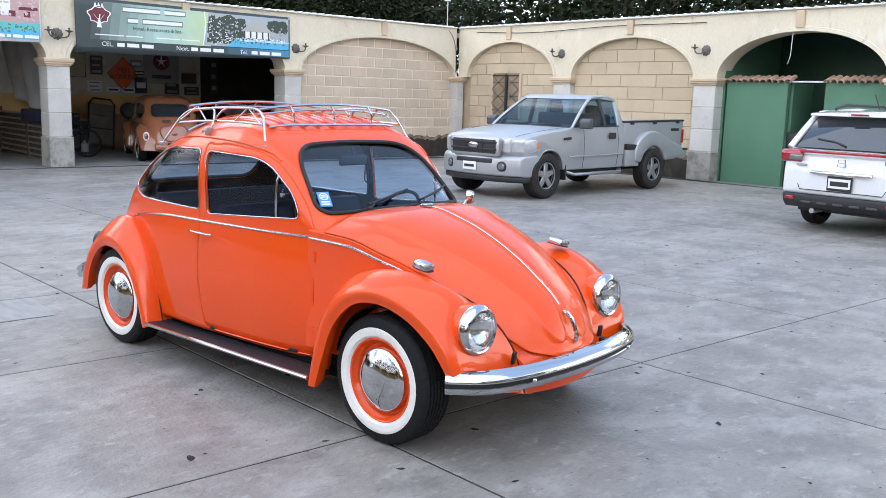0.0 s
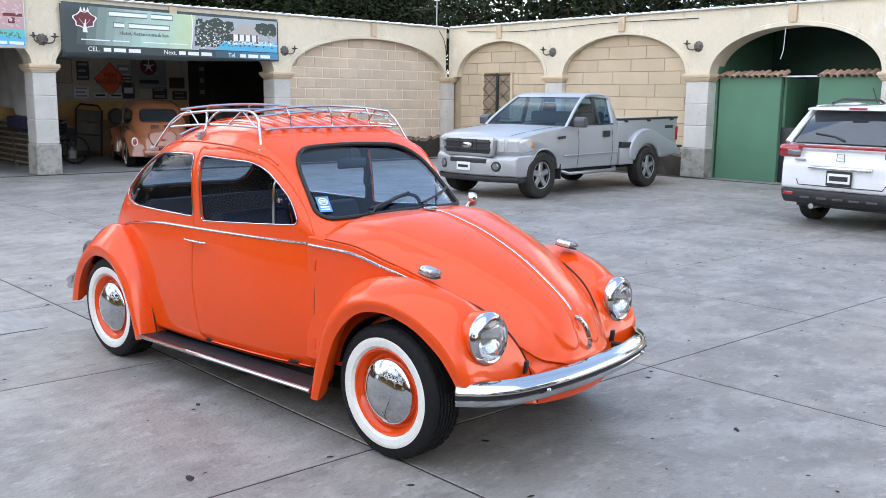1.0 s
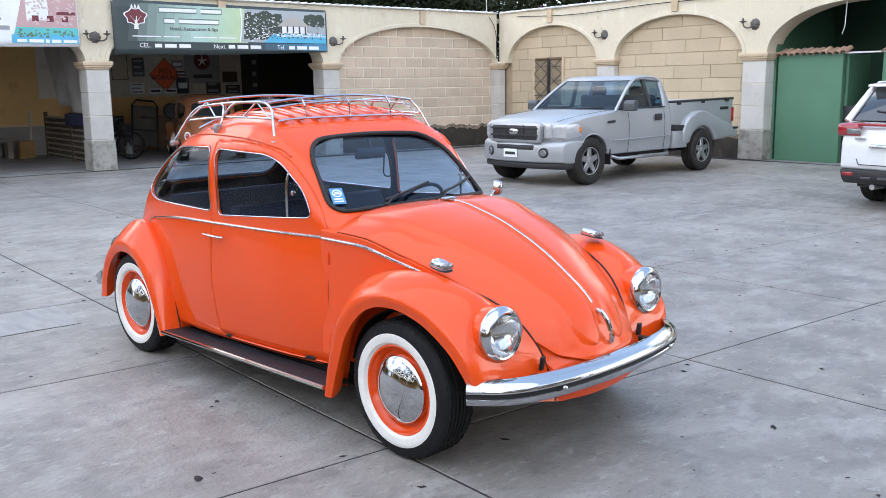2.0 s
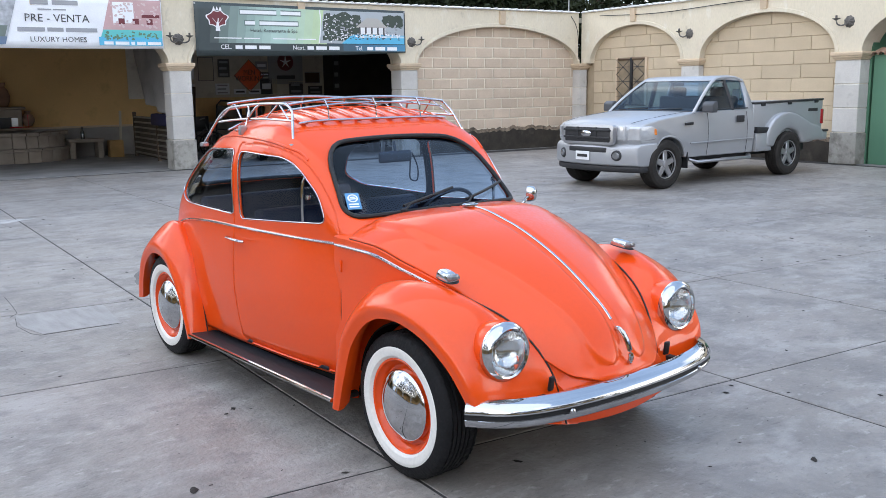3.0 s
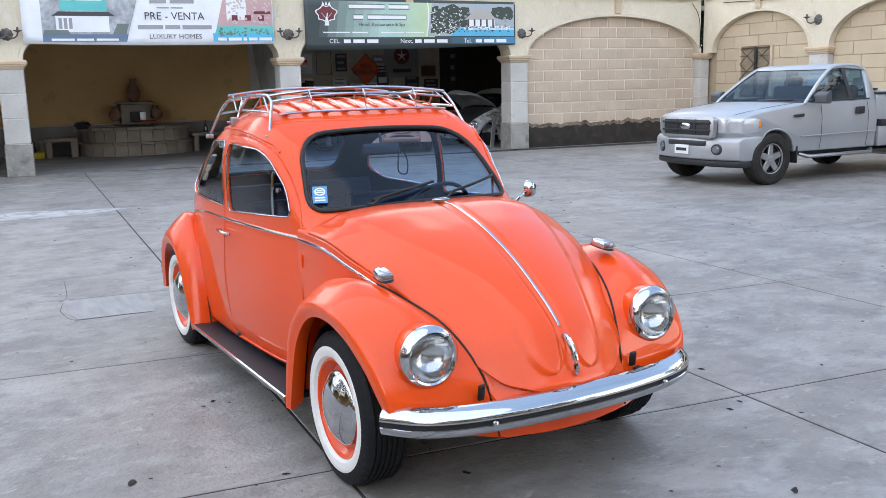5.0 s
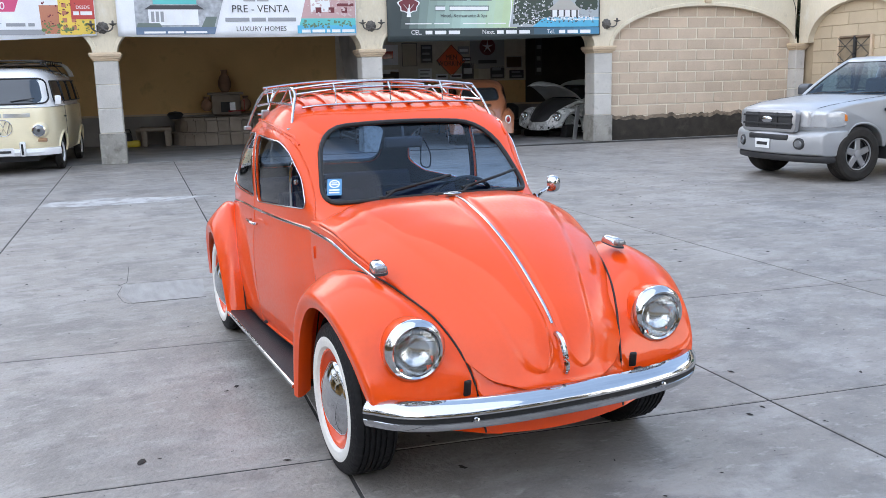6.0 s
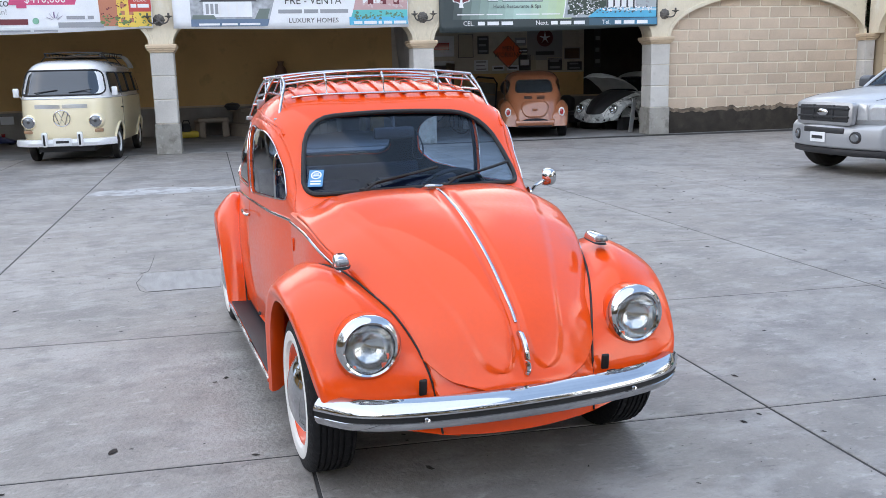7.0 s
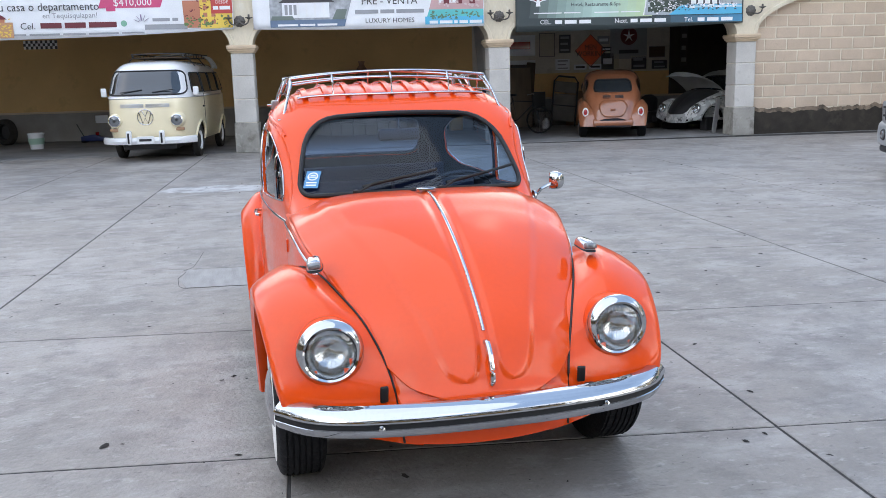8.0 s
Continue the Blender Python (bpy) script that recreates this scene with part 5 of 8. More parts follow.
def roof_rack(place):
    rk = thing("roof_rack", place, "chrome tube roof rack clamped over the orange car's roof", "roof rack")
    r = 0.0072
    xs, yf, yb, zt, zl = 0.505, -0.015, 0.68, 1.537, 1.455
    bow = lambda x: 0.032 * (1 - (x / xs) ** 2)
    for s in (-1, 1):
        # the side hoop: one bent tube from the front gutter over the top to the rear gutter
        hoop = rounded([(-0.150, 1.338), (-0.045, zt + 0.004), (0.30, zt + 0.004), (0.715, 1.512), (0.880, 1.305)], [0.0, 0.09, 0.3, 0.09, 0.0], 8)
        reach = spl([1.30, 1.34, zl, 1.515, 1.545], [0.572, 0.562, 0.528, 0.508, xs])
        part("side_hoop", tube([(s * reach(z), y, z) for y, z in dense(hoop, 0.04)[:-28]], r, 10), RACK_CHROME, rk)
        for y, z in ((-0.150, 1.338), (0.880, 1.305)):
            part("gutter_foot", box(*sorted((s * 0.550, s * 0.588)), y - 0.022, y + 0.022, z - 0.012, z + 0.010, 0.004), GREY_METAL, rk, "flat gutter foot")
        part("side_rail", tube([(s * 0.527, -0.095 + 0.885 * k / 12, zl + 0.010 * math.sin(math.pi * k / 12) - 0.022 * (k / 12) ** 2) for k in range(13)], r * 0.9, 8), RACK_CHROME, rk)
        for y0, y1 in ((0.075, -0.055), (0.10, 0.20), (0.585, 0.47), (0.60, 0.735)):
            part("brace", tube([(s * xs, y0, zt - 0.002), (s * 0.527, y1, zl + 0.002)], r * 0.62, 8), RACK_CHROME, rk)
        part("fork", tube([crv((s * xs, 0.285, zt), (s * 0.512, 0.335, 1.515), (s * 0.535, 0.372, 1.465), (s * 0.560, 0.378, 1.40))(i / 12) for i in range(13)], r * 0.9, 8), RACK_CHROME, rk)
        part("fork", tube([crv((s * xs, 0.440, zt - 0.003), (s * 0.512, 0.405, 1.515), (s * 0.535, 0.380, 1.465))(i / 10) for i in range(11)], r * 0.9, 8), RACK_CHROME, rk)
        cl = new("clamp")
        cl.parent = rk
        part("clamp_block", box(*sorted((s * 0.550, s * 0.590)), 0.362, 0.396, 1.375, 1.425, 0.006), GREY_METAL, cl)
        part("clamp_hook", box(*sorted((s * 0.566, s * 0.584)), 0.370, 0.388, 1.330, 1.385, 0.004), GREY_METAL, cl)
        part("clamp_screw", tube([(s * 0.586, 0.379, 1.40), (s * 0.612, 0.379, 1.40)], 0.006, 8), CHROME, cl)
    for y, d in ((yf, -1), (yb, 1)):
        for dz, dy, k in ((0.0, 0.0, 1.0), (-0.030, -0.012 * d, 0.8)):
            part("cross_rail", tube([(x, y + dy + 0.020 * d * (1 - (x / xs) ** 2), zt + dz + bow(x)) for x in np.linspace(-xs, xs, 19)], r * k, 8), RACK_CHROME, rk)
        part("lower_cross_rail", tube([(x, y + 0.055 * d, cap_z(x, y + 0.055 * d) + 0.020) for x in np.linspace(-0.48, 0.48, 17)], r * 0.9, 8), RACK_CHROME, rk)
        for x in (-0.30, 0.0, 0.30):
            y1 = y + 0.055 * d
            part("post", tube([(x, y + 0.014 * d, zt + bow(x)), (x, (y + y1) / 2 + 0.02 * d, zt - 0.04 + bow(x)), (x, y1, cap_z(x, y1) + 0.020)], r * 0.8, 8), RACK_CHROME, rk)
    for k in range(9):
        x = -0.44 + 0.11 * k
        strip = [(x + dx, yf - 0.055 + 0.067 * i, cap_z(x + dx, yf - 0.055 + 0.067 * i) + dz) for i in range(13) for dx, dz in ((-0.014, 0.010), (0.014, 0.010), (0.014, 0.014), (-0.014, 0.014))]
        part("slat", grid(lambda i, j: strip[4 * i + j], 13, 4, wrap_v=True), ORANGE, rk, "thin orange slat")
    return rk


beetle("classic_saloon_car", pose(0, 0, 0), ORANGE, "glossy orange vintage saloon car with whitewall tyres on the concrete yard")
roof_rack(pose(0, 0, 0))

# ---- the other vehicles ----
def arch_cut(cy, cz, r, a0, a1, n=10):
    """Corners along a wheel arch."""
    return [(cy + r * math.cos(radians(a0 + (a1 - a0) * k / n)), cz + r * math.sin(radians(a0 + (a1 - a0) * k / n))) for k in range(n + 1)]


def alloy_wheel(parent, x, y, s, r, w, rim_r, spokes, rim_mat, plain=False):
    wh = new("wheel")
    wh.parent = parent
    wh.matrix_basis = pose(x, y, r) @ Matrix.Diagonal((s, 1, 1, 1))
    h = w / 2
    prof = [(-h * 0.8, rim_r), (-h, rim_r + 0.03), (-h, r * 0.88), (-h * 0.82, r * 0.975)]
    for g in (-0.5, -0.17, 0.17, 0.5):
        prof += [(h * (g - 0.13), r), (h * (g + 0.09), r), (h * (g + 0.10), r - 0.008), (h * (g + 0.16), r - 0.008)]
    prof += [(h * 0.82, r * 0.975), (h, r * 0.88), (h, rim_r + 0.03), (h * 0.8, rim_r)]
    part("tyre", lathe(prof, 48), DUSTY_TYRE, wh, "dusty black treaded tyre", 25)
    part("rim", lathe([(-h * 0.8, rim_r), (h * 0.75, rim_r), (h * 0.85, rim_r - 0.006), (h * 0.75, rim_r - 0.018), (h * 0.2, rim_r - 0.025), (h * 0.1, 0.0)], 40), BLACK_TRIM if spokes else rim_mat, wh)
    if spokes:
        for k in range(spokes):
            sp = part("spoke", plate([(-0.05 * rim_r / 0.22, 0.02), (0.05 * rim_r / 0.22, 0.02), (0.042 * rim_r / 0.22, rim_r - 0.012), (-0.042 * rim_r / 0.22, rim_r - 0.012)], h * 0.45, h * 0.72, 0.008, 1), rim_mat, wh)
            sp.matrix_basis = pose(0, 0, 0, 360 * k / spokes)
        part("rim_lip", lathe([(h * 0.5, rim_r - 0.022), (h * 0.86, rim_r - 0.014), (h * 0.88, rim_r - 0.002), (h * 0.7, rim_r)], 40), rim_mat, wh)
        part("hub", lathe([(h * 0.4, 0.06), (h * 0.8, 0.055), (h * 0.85, 0.04), (h * 0.85, 0.0)], 20), rim_mat, wh)
    else:
        part("hubcap", lathe([(h * 0.3, 0.14), (h * 0.55, 0.13), (h * 0.75, 0.08), (h * 0.8, 0.0)], 32), CHROME, wh)
    return wh


def number_plate(parent, m, w=0.34, h=0.16, framed=False):
    pl = new("number_plate")
    pl.parent = parent
    pl.matrix_basis = m
    part("plate_board", box(-w / 2, w / 2, -0.006, 0.006, -h / 2, h / 2, 0.004, 1), BLACK_TRIM if framed else WHITE_PRINT, pl)
    if framed:
        part("plate_field", box(-w * 0.44, w * 0.44, -0.009, -0.002, -h * 0.32, h * 0.34), WHITE_PRINT, pl)
    part("print_bar", box(-w * 0.36, w * 0.36, -0.012, -0.004, -h * 0.16, h * 0.16), BLACK_TRIM, pl)
    return pl


def pickup(m):
    car = thing("pickup_truck", m, "silver pickup truck with a flared short bed, parked and dusty", "pickup truck")

    def tap(y, z):
        nose = min(max((-1.80 - y) / 0.72, 0), 1.1)
        return 1.0 - 0.055 * max(0, (0.75 - z) / 0.4) - 0.10 * nose ** 2.0 - 0.045 * max(0, (z - 1.0) / 0.25)
    # tinted blue in place of the sky's reflection on the cab glass
    truck_glass = glass("truck_glass", (0.42, 0.58, 0.70), ior=1.28)
    seat_cloth = surf("dark_grey_cloth", (0.05, 0.05, 0.055), 0.9)
    out = [(-2.40, 0.72), (-2.45, 0.80), (-2.455, 0.98), (-2.41, 1.055), (-2.32, 1.095), (-2.15, 1.125), (-1.9, 1.155), (-1.6, 1.187), (-1.3, 1.215), (-0.98, 1.245), (-0.6, 1.25), (0.60, 1.265), (0.625, 0.90), (0.625, 0.46), (-0.6, 0.46), (-1.16, 0.46)] + arch_cut(-1.64, 0.40, 0.455, 12, 168) + [(-2.14, 0.60), (-2.30, 0.62), (-2.40, 0.64)]
    part("cab_body", plate(out, -0.985, 0.985, 0.07, 4, tap), SILVER, car, "silver cab and bonnet", 42)
    roofk = lambda y, z: 1.0 - 0.215 * max(0, (z - 1.25)) / 0.6
    cab = [(-0.97, 1.245), (-0.62, 1.55), (-0.26, 1.795), (-0.16, 1.82), (0.36, 1.82), (0.50, 1.76), (0.60, 1.25)]
    part("cabin_glass", plate(cab, -0.925, 0.925, 0.0, 1, roofk), truck_glass, car, "bluish cab glass", 30).visible_shadow = False
    part("roof", plate([(-0.31, 1.772), (-0.25, 1.815), (-0.12, 1.850), (0.10, 1.868), (0.32, 1.858), (0.47, 1.815), (0.53, 1.74), (0.46, 1.755), (0.0, 1.79)], -0.955, 0.955, 0.03, 3, roofk), SILVER, car, "silver roof", 50)
    part("rear_wall", plate([(0.54, 1.25), (0.62, 1.25), (0.605, 1.34), (0.54, 1.34)], -0.93, 0.93, 0.01, 1, roofk), SILVER, car)
    for s in (-1, 1):
        X = lambda z: s * 0.934 * roofk(0, z)
        pillar = crv((X(1.22), -1.00, 1.225), (X(1.4), -0.80, 1.405), (X(1.6), -0.555, 1.60), (X(1.77), -0.29, 1.775), (X(1.81), -0.10, 1.825), (X(1.81), 0.28, 1.83), (X(1.74), 0.47, 1.76))
        part("front_pillar", tube([pillar(i / 24) for i in range(25)], 0.027, 8), SILVER, car)
        part("pillar_seal", tube([pillar(i / 24) + Vector((-s * 0.030, 0.005, -0.010)) for i in range(14)], 0.012, 6), BLACK_TRIM, car)
        part("rear_pillar", plate([(0.41, 1.25), (0.625, 1.25), (0.60, 1.50), (0.53, 1.80), (0.44, 1.80), (0.44, 1.45)], *sorted((s * 0.88, s * 0.940)), 0.012, 2, roofk), SILVER, car)
        part("mid_pillar", plate([(0.02, 1.25), (0.09, 1.25), (0.05, 1.81), (-0.03, 1.81)], *sorted((s * 0.88, s * 0.936)), 0.004, 1, roofk), BLACK_TRIM, car)
        part("window_line", tube([(s * 0.935, -0.82, 1.268), (s * 0.938, 0.45, 1.276)], 0.012, 6), BLACK_TRIM, car)
        part("mirror_patch", plate([(-0.86, 1.26), (-0.66, 1.26), (-0.66, 1.42)], *sorted((s * 0.90, s * 0.945)), 0.004, 1, roofk), BLACK_TRIM, car)
        mr = new("door_mirror")
        mr.parent = car
        part("mirror_arm", tube([(s * 0.92, -0.72, 1.29), (s * 1.05, -0.76, 1.31)], 0.03, 8), BLACK_TRIM, mr)
        part("mirror_head", plate(rounded([(-0.86, 1.23), (-0.74, 1.23), (-0.74, 1.42), (-0.80, 1.42), (-0.86, 1.37)], 0.03), *sorted((s * 1.0, s * 1.21)), 0.03, 3), surf("dull_grey_plastic", (0.075, 0.078, 0.085), 0.45), mr, "grey mirror housing")
        part("door_handle", box(*sorted((s * 0.968, s * 0.998)), 0.10, 0.30, 1.03, 1.15, 0.014, 3), BLACK_TRIM, car, "black door handle")
        for y in (-0.66, 0.40):
            part("door_seam", tube([(s * 0.950, y, 1.22), (s * 0.984, y, 1.0), (s * 0.985, y, 0.72), (s * 0.957, y, 0.48)], 0.004, 5), BLACK_TRIM, car)
        part("side_crease", tube([(s * 0.978, -1.10, 0.71), (s * 0.982, 0.60, 0.73)], 0.012, 6), SILVER, car)
        part("fender_badge", box(*sorted((s * 0.958, s * 0.984)), -1.24, -1.04, 1.03, 1.085, 0.008), BLACK_TRIM, car, "dark badge")
        part("wheel_lip", tube([(s * (0.968 * tap(-1.64 - 0.455 * math.cos(a), 0.40 + 0.455 * math.sin(a))), -1.64 - 0.455 * math.cos(a), 0.40 + 0.455 * math.sin(a)) for a in np.linspace(0.2, math.pi - 0.2, 22)], 0.022, 8), SILVER, car)
        part("step_bar", tube([(s * 0.88, -1.02, 0.42), (s * 0.965, -0.92, 0.375), (s * 0.965, 0.50, 0.375), (s * 0.88, 0.60, 0.42)], 0.045, 10, flat=0.7), GREY_METAL, car, "grey side step")
        part("bed_side", plate([(0.68, 0.56), (0.68, 1.34), (2.84, 1.375), (2.84, 0.62), (2.45, 0.55)], *sorted((s * 0.74, s * 0.90)), 0.03, 3), SILVER, car)
        flare = [(0.98, 0.55), (0.98, 0.74), (1.04, 0.92), (1.18, 1.06), (1.38, 1.15), (1.60, 1.175), (1.86, 1.14), (2.10, 1.05), (2.36, 0.94), (2.62, 0.88), (2.76, 0.78), (2.76, 0.60), (2.20, 0.58)] + arch_cut(1.65, 0.40, 0.455, 18, 165)
        part("flared_fender", plate(flare, *sorted((s * 0.80, s * 1.0)), 0.065, 4), SILVER, car, "bulging silver rear fender", 50)
        part("bed_step", plate([(0.70, 0.80), (0.98, 0.80), (1.05, 0.90), (0.70, 0.92)], *sorted((s * 0.84, s * 0.985)), 0.015), BLACK_TRIM, car, "black step pad")
        part("rocker", plate([(0.68, 0.46), (1.16, 0.46), (1.05, 0.80), (0.68, 0.80)], *sorted((s * 0.80, s * 0.975)), 0.02), SILVER, car)
        part("bed_rail", plate([(0.68, 1.335), (2.85, 1.37), (2.85, 1.405), (0.68, 1.37)], *sorted((s * 0.735, s * 0.91)), 0.010, 2), BLACK_TRIM, car, "black bed rail cap")
        for y in (0.95, 1.75, 2.6):
            part("tie_hook", box(*sorted((s * 0.89, s * 0.918)), y - 0.06, y + 0.06, 1.28 + 0.016 * y, 1.345 + 0.016 * y, 0.02), BLACK_TRIM, car)
        part("tail_lamp", box(*sorted((s * 0.72, s * 0.915)), 2.76, 2.865, 0.90, 1.20, 0.025), RED_LENS, car, "red tail lamp")
        part("bed_badge", box(*sorted((s * 0.895, s * 0.906)), 2.36, 2.66, 1.16, 1.22, 0.004, 1), BLACK_TRIM, car, "dark badge")
        for y in (-1.63, 1.63):
            alloy_wheel(car, s * 0.83, y, s, 0.385, 0.26, 0.225, 5, GREY_METAL)
        part("headlamp", plate([(-2.462, 0.80), (-2.36, 0.79), (-2.24, 0.80), (-2.06, 0.82), (-2.09, 1.03), (-2.26, 1.06), (-2.42, 1.05), (-2.462, 1.01)], *sorted((s * 0.80, s * 0.992)), 0.025, 3, tap), PALE_LENS, car, "clear headlamp", 60)
        part("headlamp_inner", box(*sorted((s * 0.565, s * 0.70)), -2.478, -2.38, 0.80, 1.04, 0.02), PALE_LENS, car)
        part("corner_lens", plate([(-2.155, 0.89), (-2.06, 0.885), (-2.085, 0.99), (-2.155, 1.0)], *sorted((s * 0.86, s * 0.999)), 0.015, 2, tap), AMBER_LENS, car, "amber corner lens")
        part("fog_lamp", lathe([(-2.535, 0.0), (-2.54, 0.075), (-2.52, 0.09), (-2.40, 0.09)], 20, "y", (s * 0.60, 0, 0.55)), BLACK_TRIM, car)
        part("fog_glass", lathe([(-2.552, 0.0), (-2.548, 0.05), (-2.538, 0.058)], 20, "y", (s * 0.60, 0, 0.55)), CLEAR_LENS, car)
        part("mud_flap", box(*sorted((s * 0.72, s * 0.97)), -1.16, -1.14, 0.28, 0.56, 0.004, 1), BLACK_TRIM, car)
        part("bonnet_line", tube([(s * 0.80 * tap(y, 1.1), y, z + 0.003) for y, z in ((-2.38, 1.08), (-2.15, 1.127), (-1.6, 1.189), (-1.0, 1.246))], 0.0028, 5), BLACK_TRIM, car)
    part("grille_frame", plate(rounded([(-0.56, 0.72), (0.56, 0.72), (0.59, 1.06), (-0.59, 1.06)], 0.07), -2.50, -2.42, 0.02, 2), GREY_METAL, car, "silver grille surround", m=Matrix(((0, 1, 0, 0), (1, 0, 0, 0), (0, 0, 1, 0), (0, 0, 0, 1))))
    part("grille_mesh", box(-0.52, 0.52, -2.508, -2.44, 0.755, 1.03, 0.04), BLACK_TRIM, car, "black grille")
    for z in (0.845, 0.97):
        part("grille_bar", box(-0.52, 0.52, -2.530, -2.49, z - 0.016, z + 0.016, 0.006), BLACK_TRIM, car)
    for x in (-0.2, 0.2):
        part("grille_bar", box(x - 0.02, x + 0.02, -2.522, -2.49, 0.80, 1.02, 0.006), BLACK_TRIM, car)
    part("badge", lathe([(-2.535, 0.0), (-2.535, 0.085), (-2.525, 0.10), (-2.49, 0.10)], 28, "y"), CHROME, car, "oval badge", m=pose(0, 0, 0.91) @ Matrix.Diagonal((1.15, 1, 0.55, 1)))
    bt = lambda y, z: 1.0 - 0.07 * min(max((-2.02 - y) / 0.5, 0), 1) ** 1.6
    part("front_bumper", plate([(-2.05, 0.37), (-2.22, 0.365), (-2.42, 0.36), (-2.51, 0.385), (-2.525, 0.56), (-2.51, 0.69), (-2.45, 0.745), (-2.25, 0.755), (-2.00, 0.75)], -0.985, 0.985, 0.03, 3, bt), SILVER, car, "silver front bumper", 50)
    part("bumper_intake", box(-0.42, 0.42, -2.528, -2.45, 0.59, 0.68, 0.02), BLACK_TRIM, car)
    part("front_valance", plate([(-2.08, 0.29), (-2.25, 0.265), (-2.40, 0.255), (-2.47, 0.275), (-2.475, 0.37), (-2.08, 0.37)], -0.965, 0.965, 0.03, 2, bt), BLACK_TRIM, car, "black lower valance")
    number_plate(car, pose(-0.06, -2.535, 0.53), 0.31, 0.15)
    part("bed_front", box(-0.80, 0.80, 0.66, 0.72, 0.60, 1.33, 0.01), SILVER, car)
    part("bed_floor", box(-0.78, 0.78, 0.70, 2.82, 0.66, 0.72), BLACK_TRIM, car)
    part("tailgate", box(-0.76, 0.76, 2.78, 2.85, 0.66, 1.36, 0.02), SILVER, car)
    part("rear_bumper", box(-0.93, 0.93, 2.80, 3.00, 0.58, 0.76, 0.04), SILVER, car, "silver rear bumper")
    part("bumper_pad", box(-0.94, 0.94, 2.78, 3.01, 0.745, 0.79, 0.012), BLACK_TRIM, car, "black bumper tread")
    part("chassis", box(-0.55, 0.55, -2.1, 2.8, 0.36, 0.60), BLACK_TRIM, car)
    part("cowl", plate([(-1.02, 1.225), (-0.92, 1.235), (-0.92, 1.262), (-1.0, 1.256)], -0.86, 0.86, 0.006, 1), BLACK_TRIM, car, "black cowl panel")
    for x in (-0.72, 0.02):
        part("wiper", tube([(x, -0.985, 1.262), (x + 0.3, -0.945, 1.285), (x + 0.62, -0.93, 1.292)], 0.010, 6), BLACK_TRIM, car)
    part("dashboard", box(-0.85, 0.85, -0.85, -0.45, 1.0, 1.27, 0.05), BLACK_TRIM, car)
    part("bench_seat", box(-0.8, 0.8, 0.15, 0.40, 0.9, 1.50, 0.07, 3), seat_cloth, car, "grey bench seat")
    for x in (-0.42, 0.42):
        part("headrest", box(x - 0.14, x + 0.14, 0.23, 0.35, 1.48, 1.66, 0.05, 3), seat_cloth, car)
    part("rear_view_mirror", box(-0.12, 0.12, -0.28, -0.25, 1.68, 1.75, 0.015), BLACK_TRIM, car)
    part("window_sticker", box(0.55, 0.70, 0.53, 0.536, 1.42, 1.62, 0.002, 1), WHITE_PRINT, car, "white window sticker")
    # the nose is bowed in plan and the bonnet crowned
    for o in car.children:
        if o.type != "MESH" or o.name.startswith("grille") or o.matrix_basis != Matrix.Identity(4) or min(v.co.y for v in o.data.vertices) > -1.0:
            continue
        bm = bmesh.new()
        bm.from_mesh(o.data)
        for k in range(-5, 6):
            bmesh.ops.bisect_plane(bm, geom=list(bm.verts) + list(bm.edges) + list(bm.faces), plane_co=(0.17 * k, 0, 0), plane_no=(1, 0, 0))
        for v in bm.verts:
            q = min(abs(v.co.x), 1.0)
            front = min(max((-1.75 - v.co.y) / 0.6, 0), 1)
            hood = min(max((v.co.z - 1.0) / 0.08, 0), 1) * min(max((-0.95 - v.co.y) / 0.25, 0), 1)
            v.co.y += 0.26 * q ** 2.4 * front * front * (3 - 2 * front)
            v.co.z += (0.050 * (1 - (q / 0.9) ** 2) - 0.012) * hood
        bm.to_mesh(o.data)
        bm.free()
        o.data.shade_smooth()
        o.data.set_sharp_from_angle(angle=radians(38))
    low = Matrix.Translation((0, 0, 0.42)) @ Matrix.Diagonal((0.97, 0.968, 0.915, 1)) @ Matrix.Translation((0, 0, -0.42))
    for o in car.children:
        if not o.name.startswith("wheel") or o.name.startswith("wheel_lip"):
            o.matrix_basis = low @ o.matrix_basis
    return car


pickup(pose(10.36, 5.41, 0, 0, 0, -93.0))


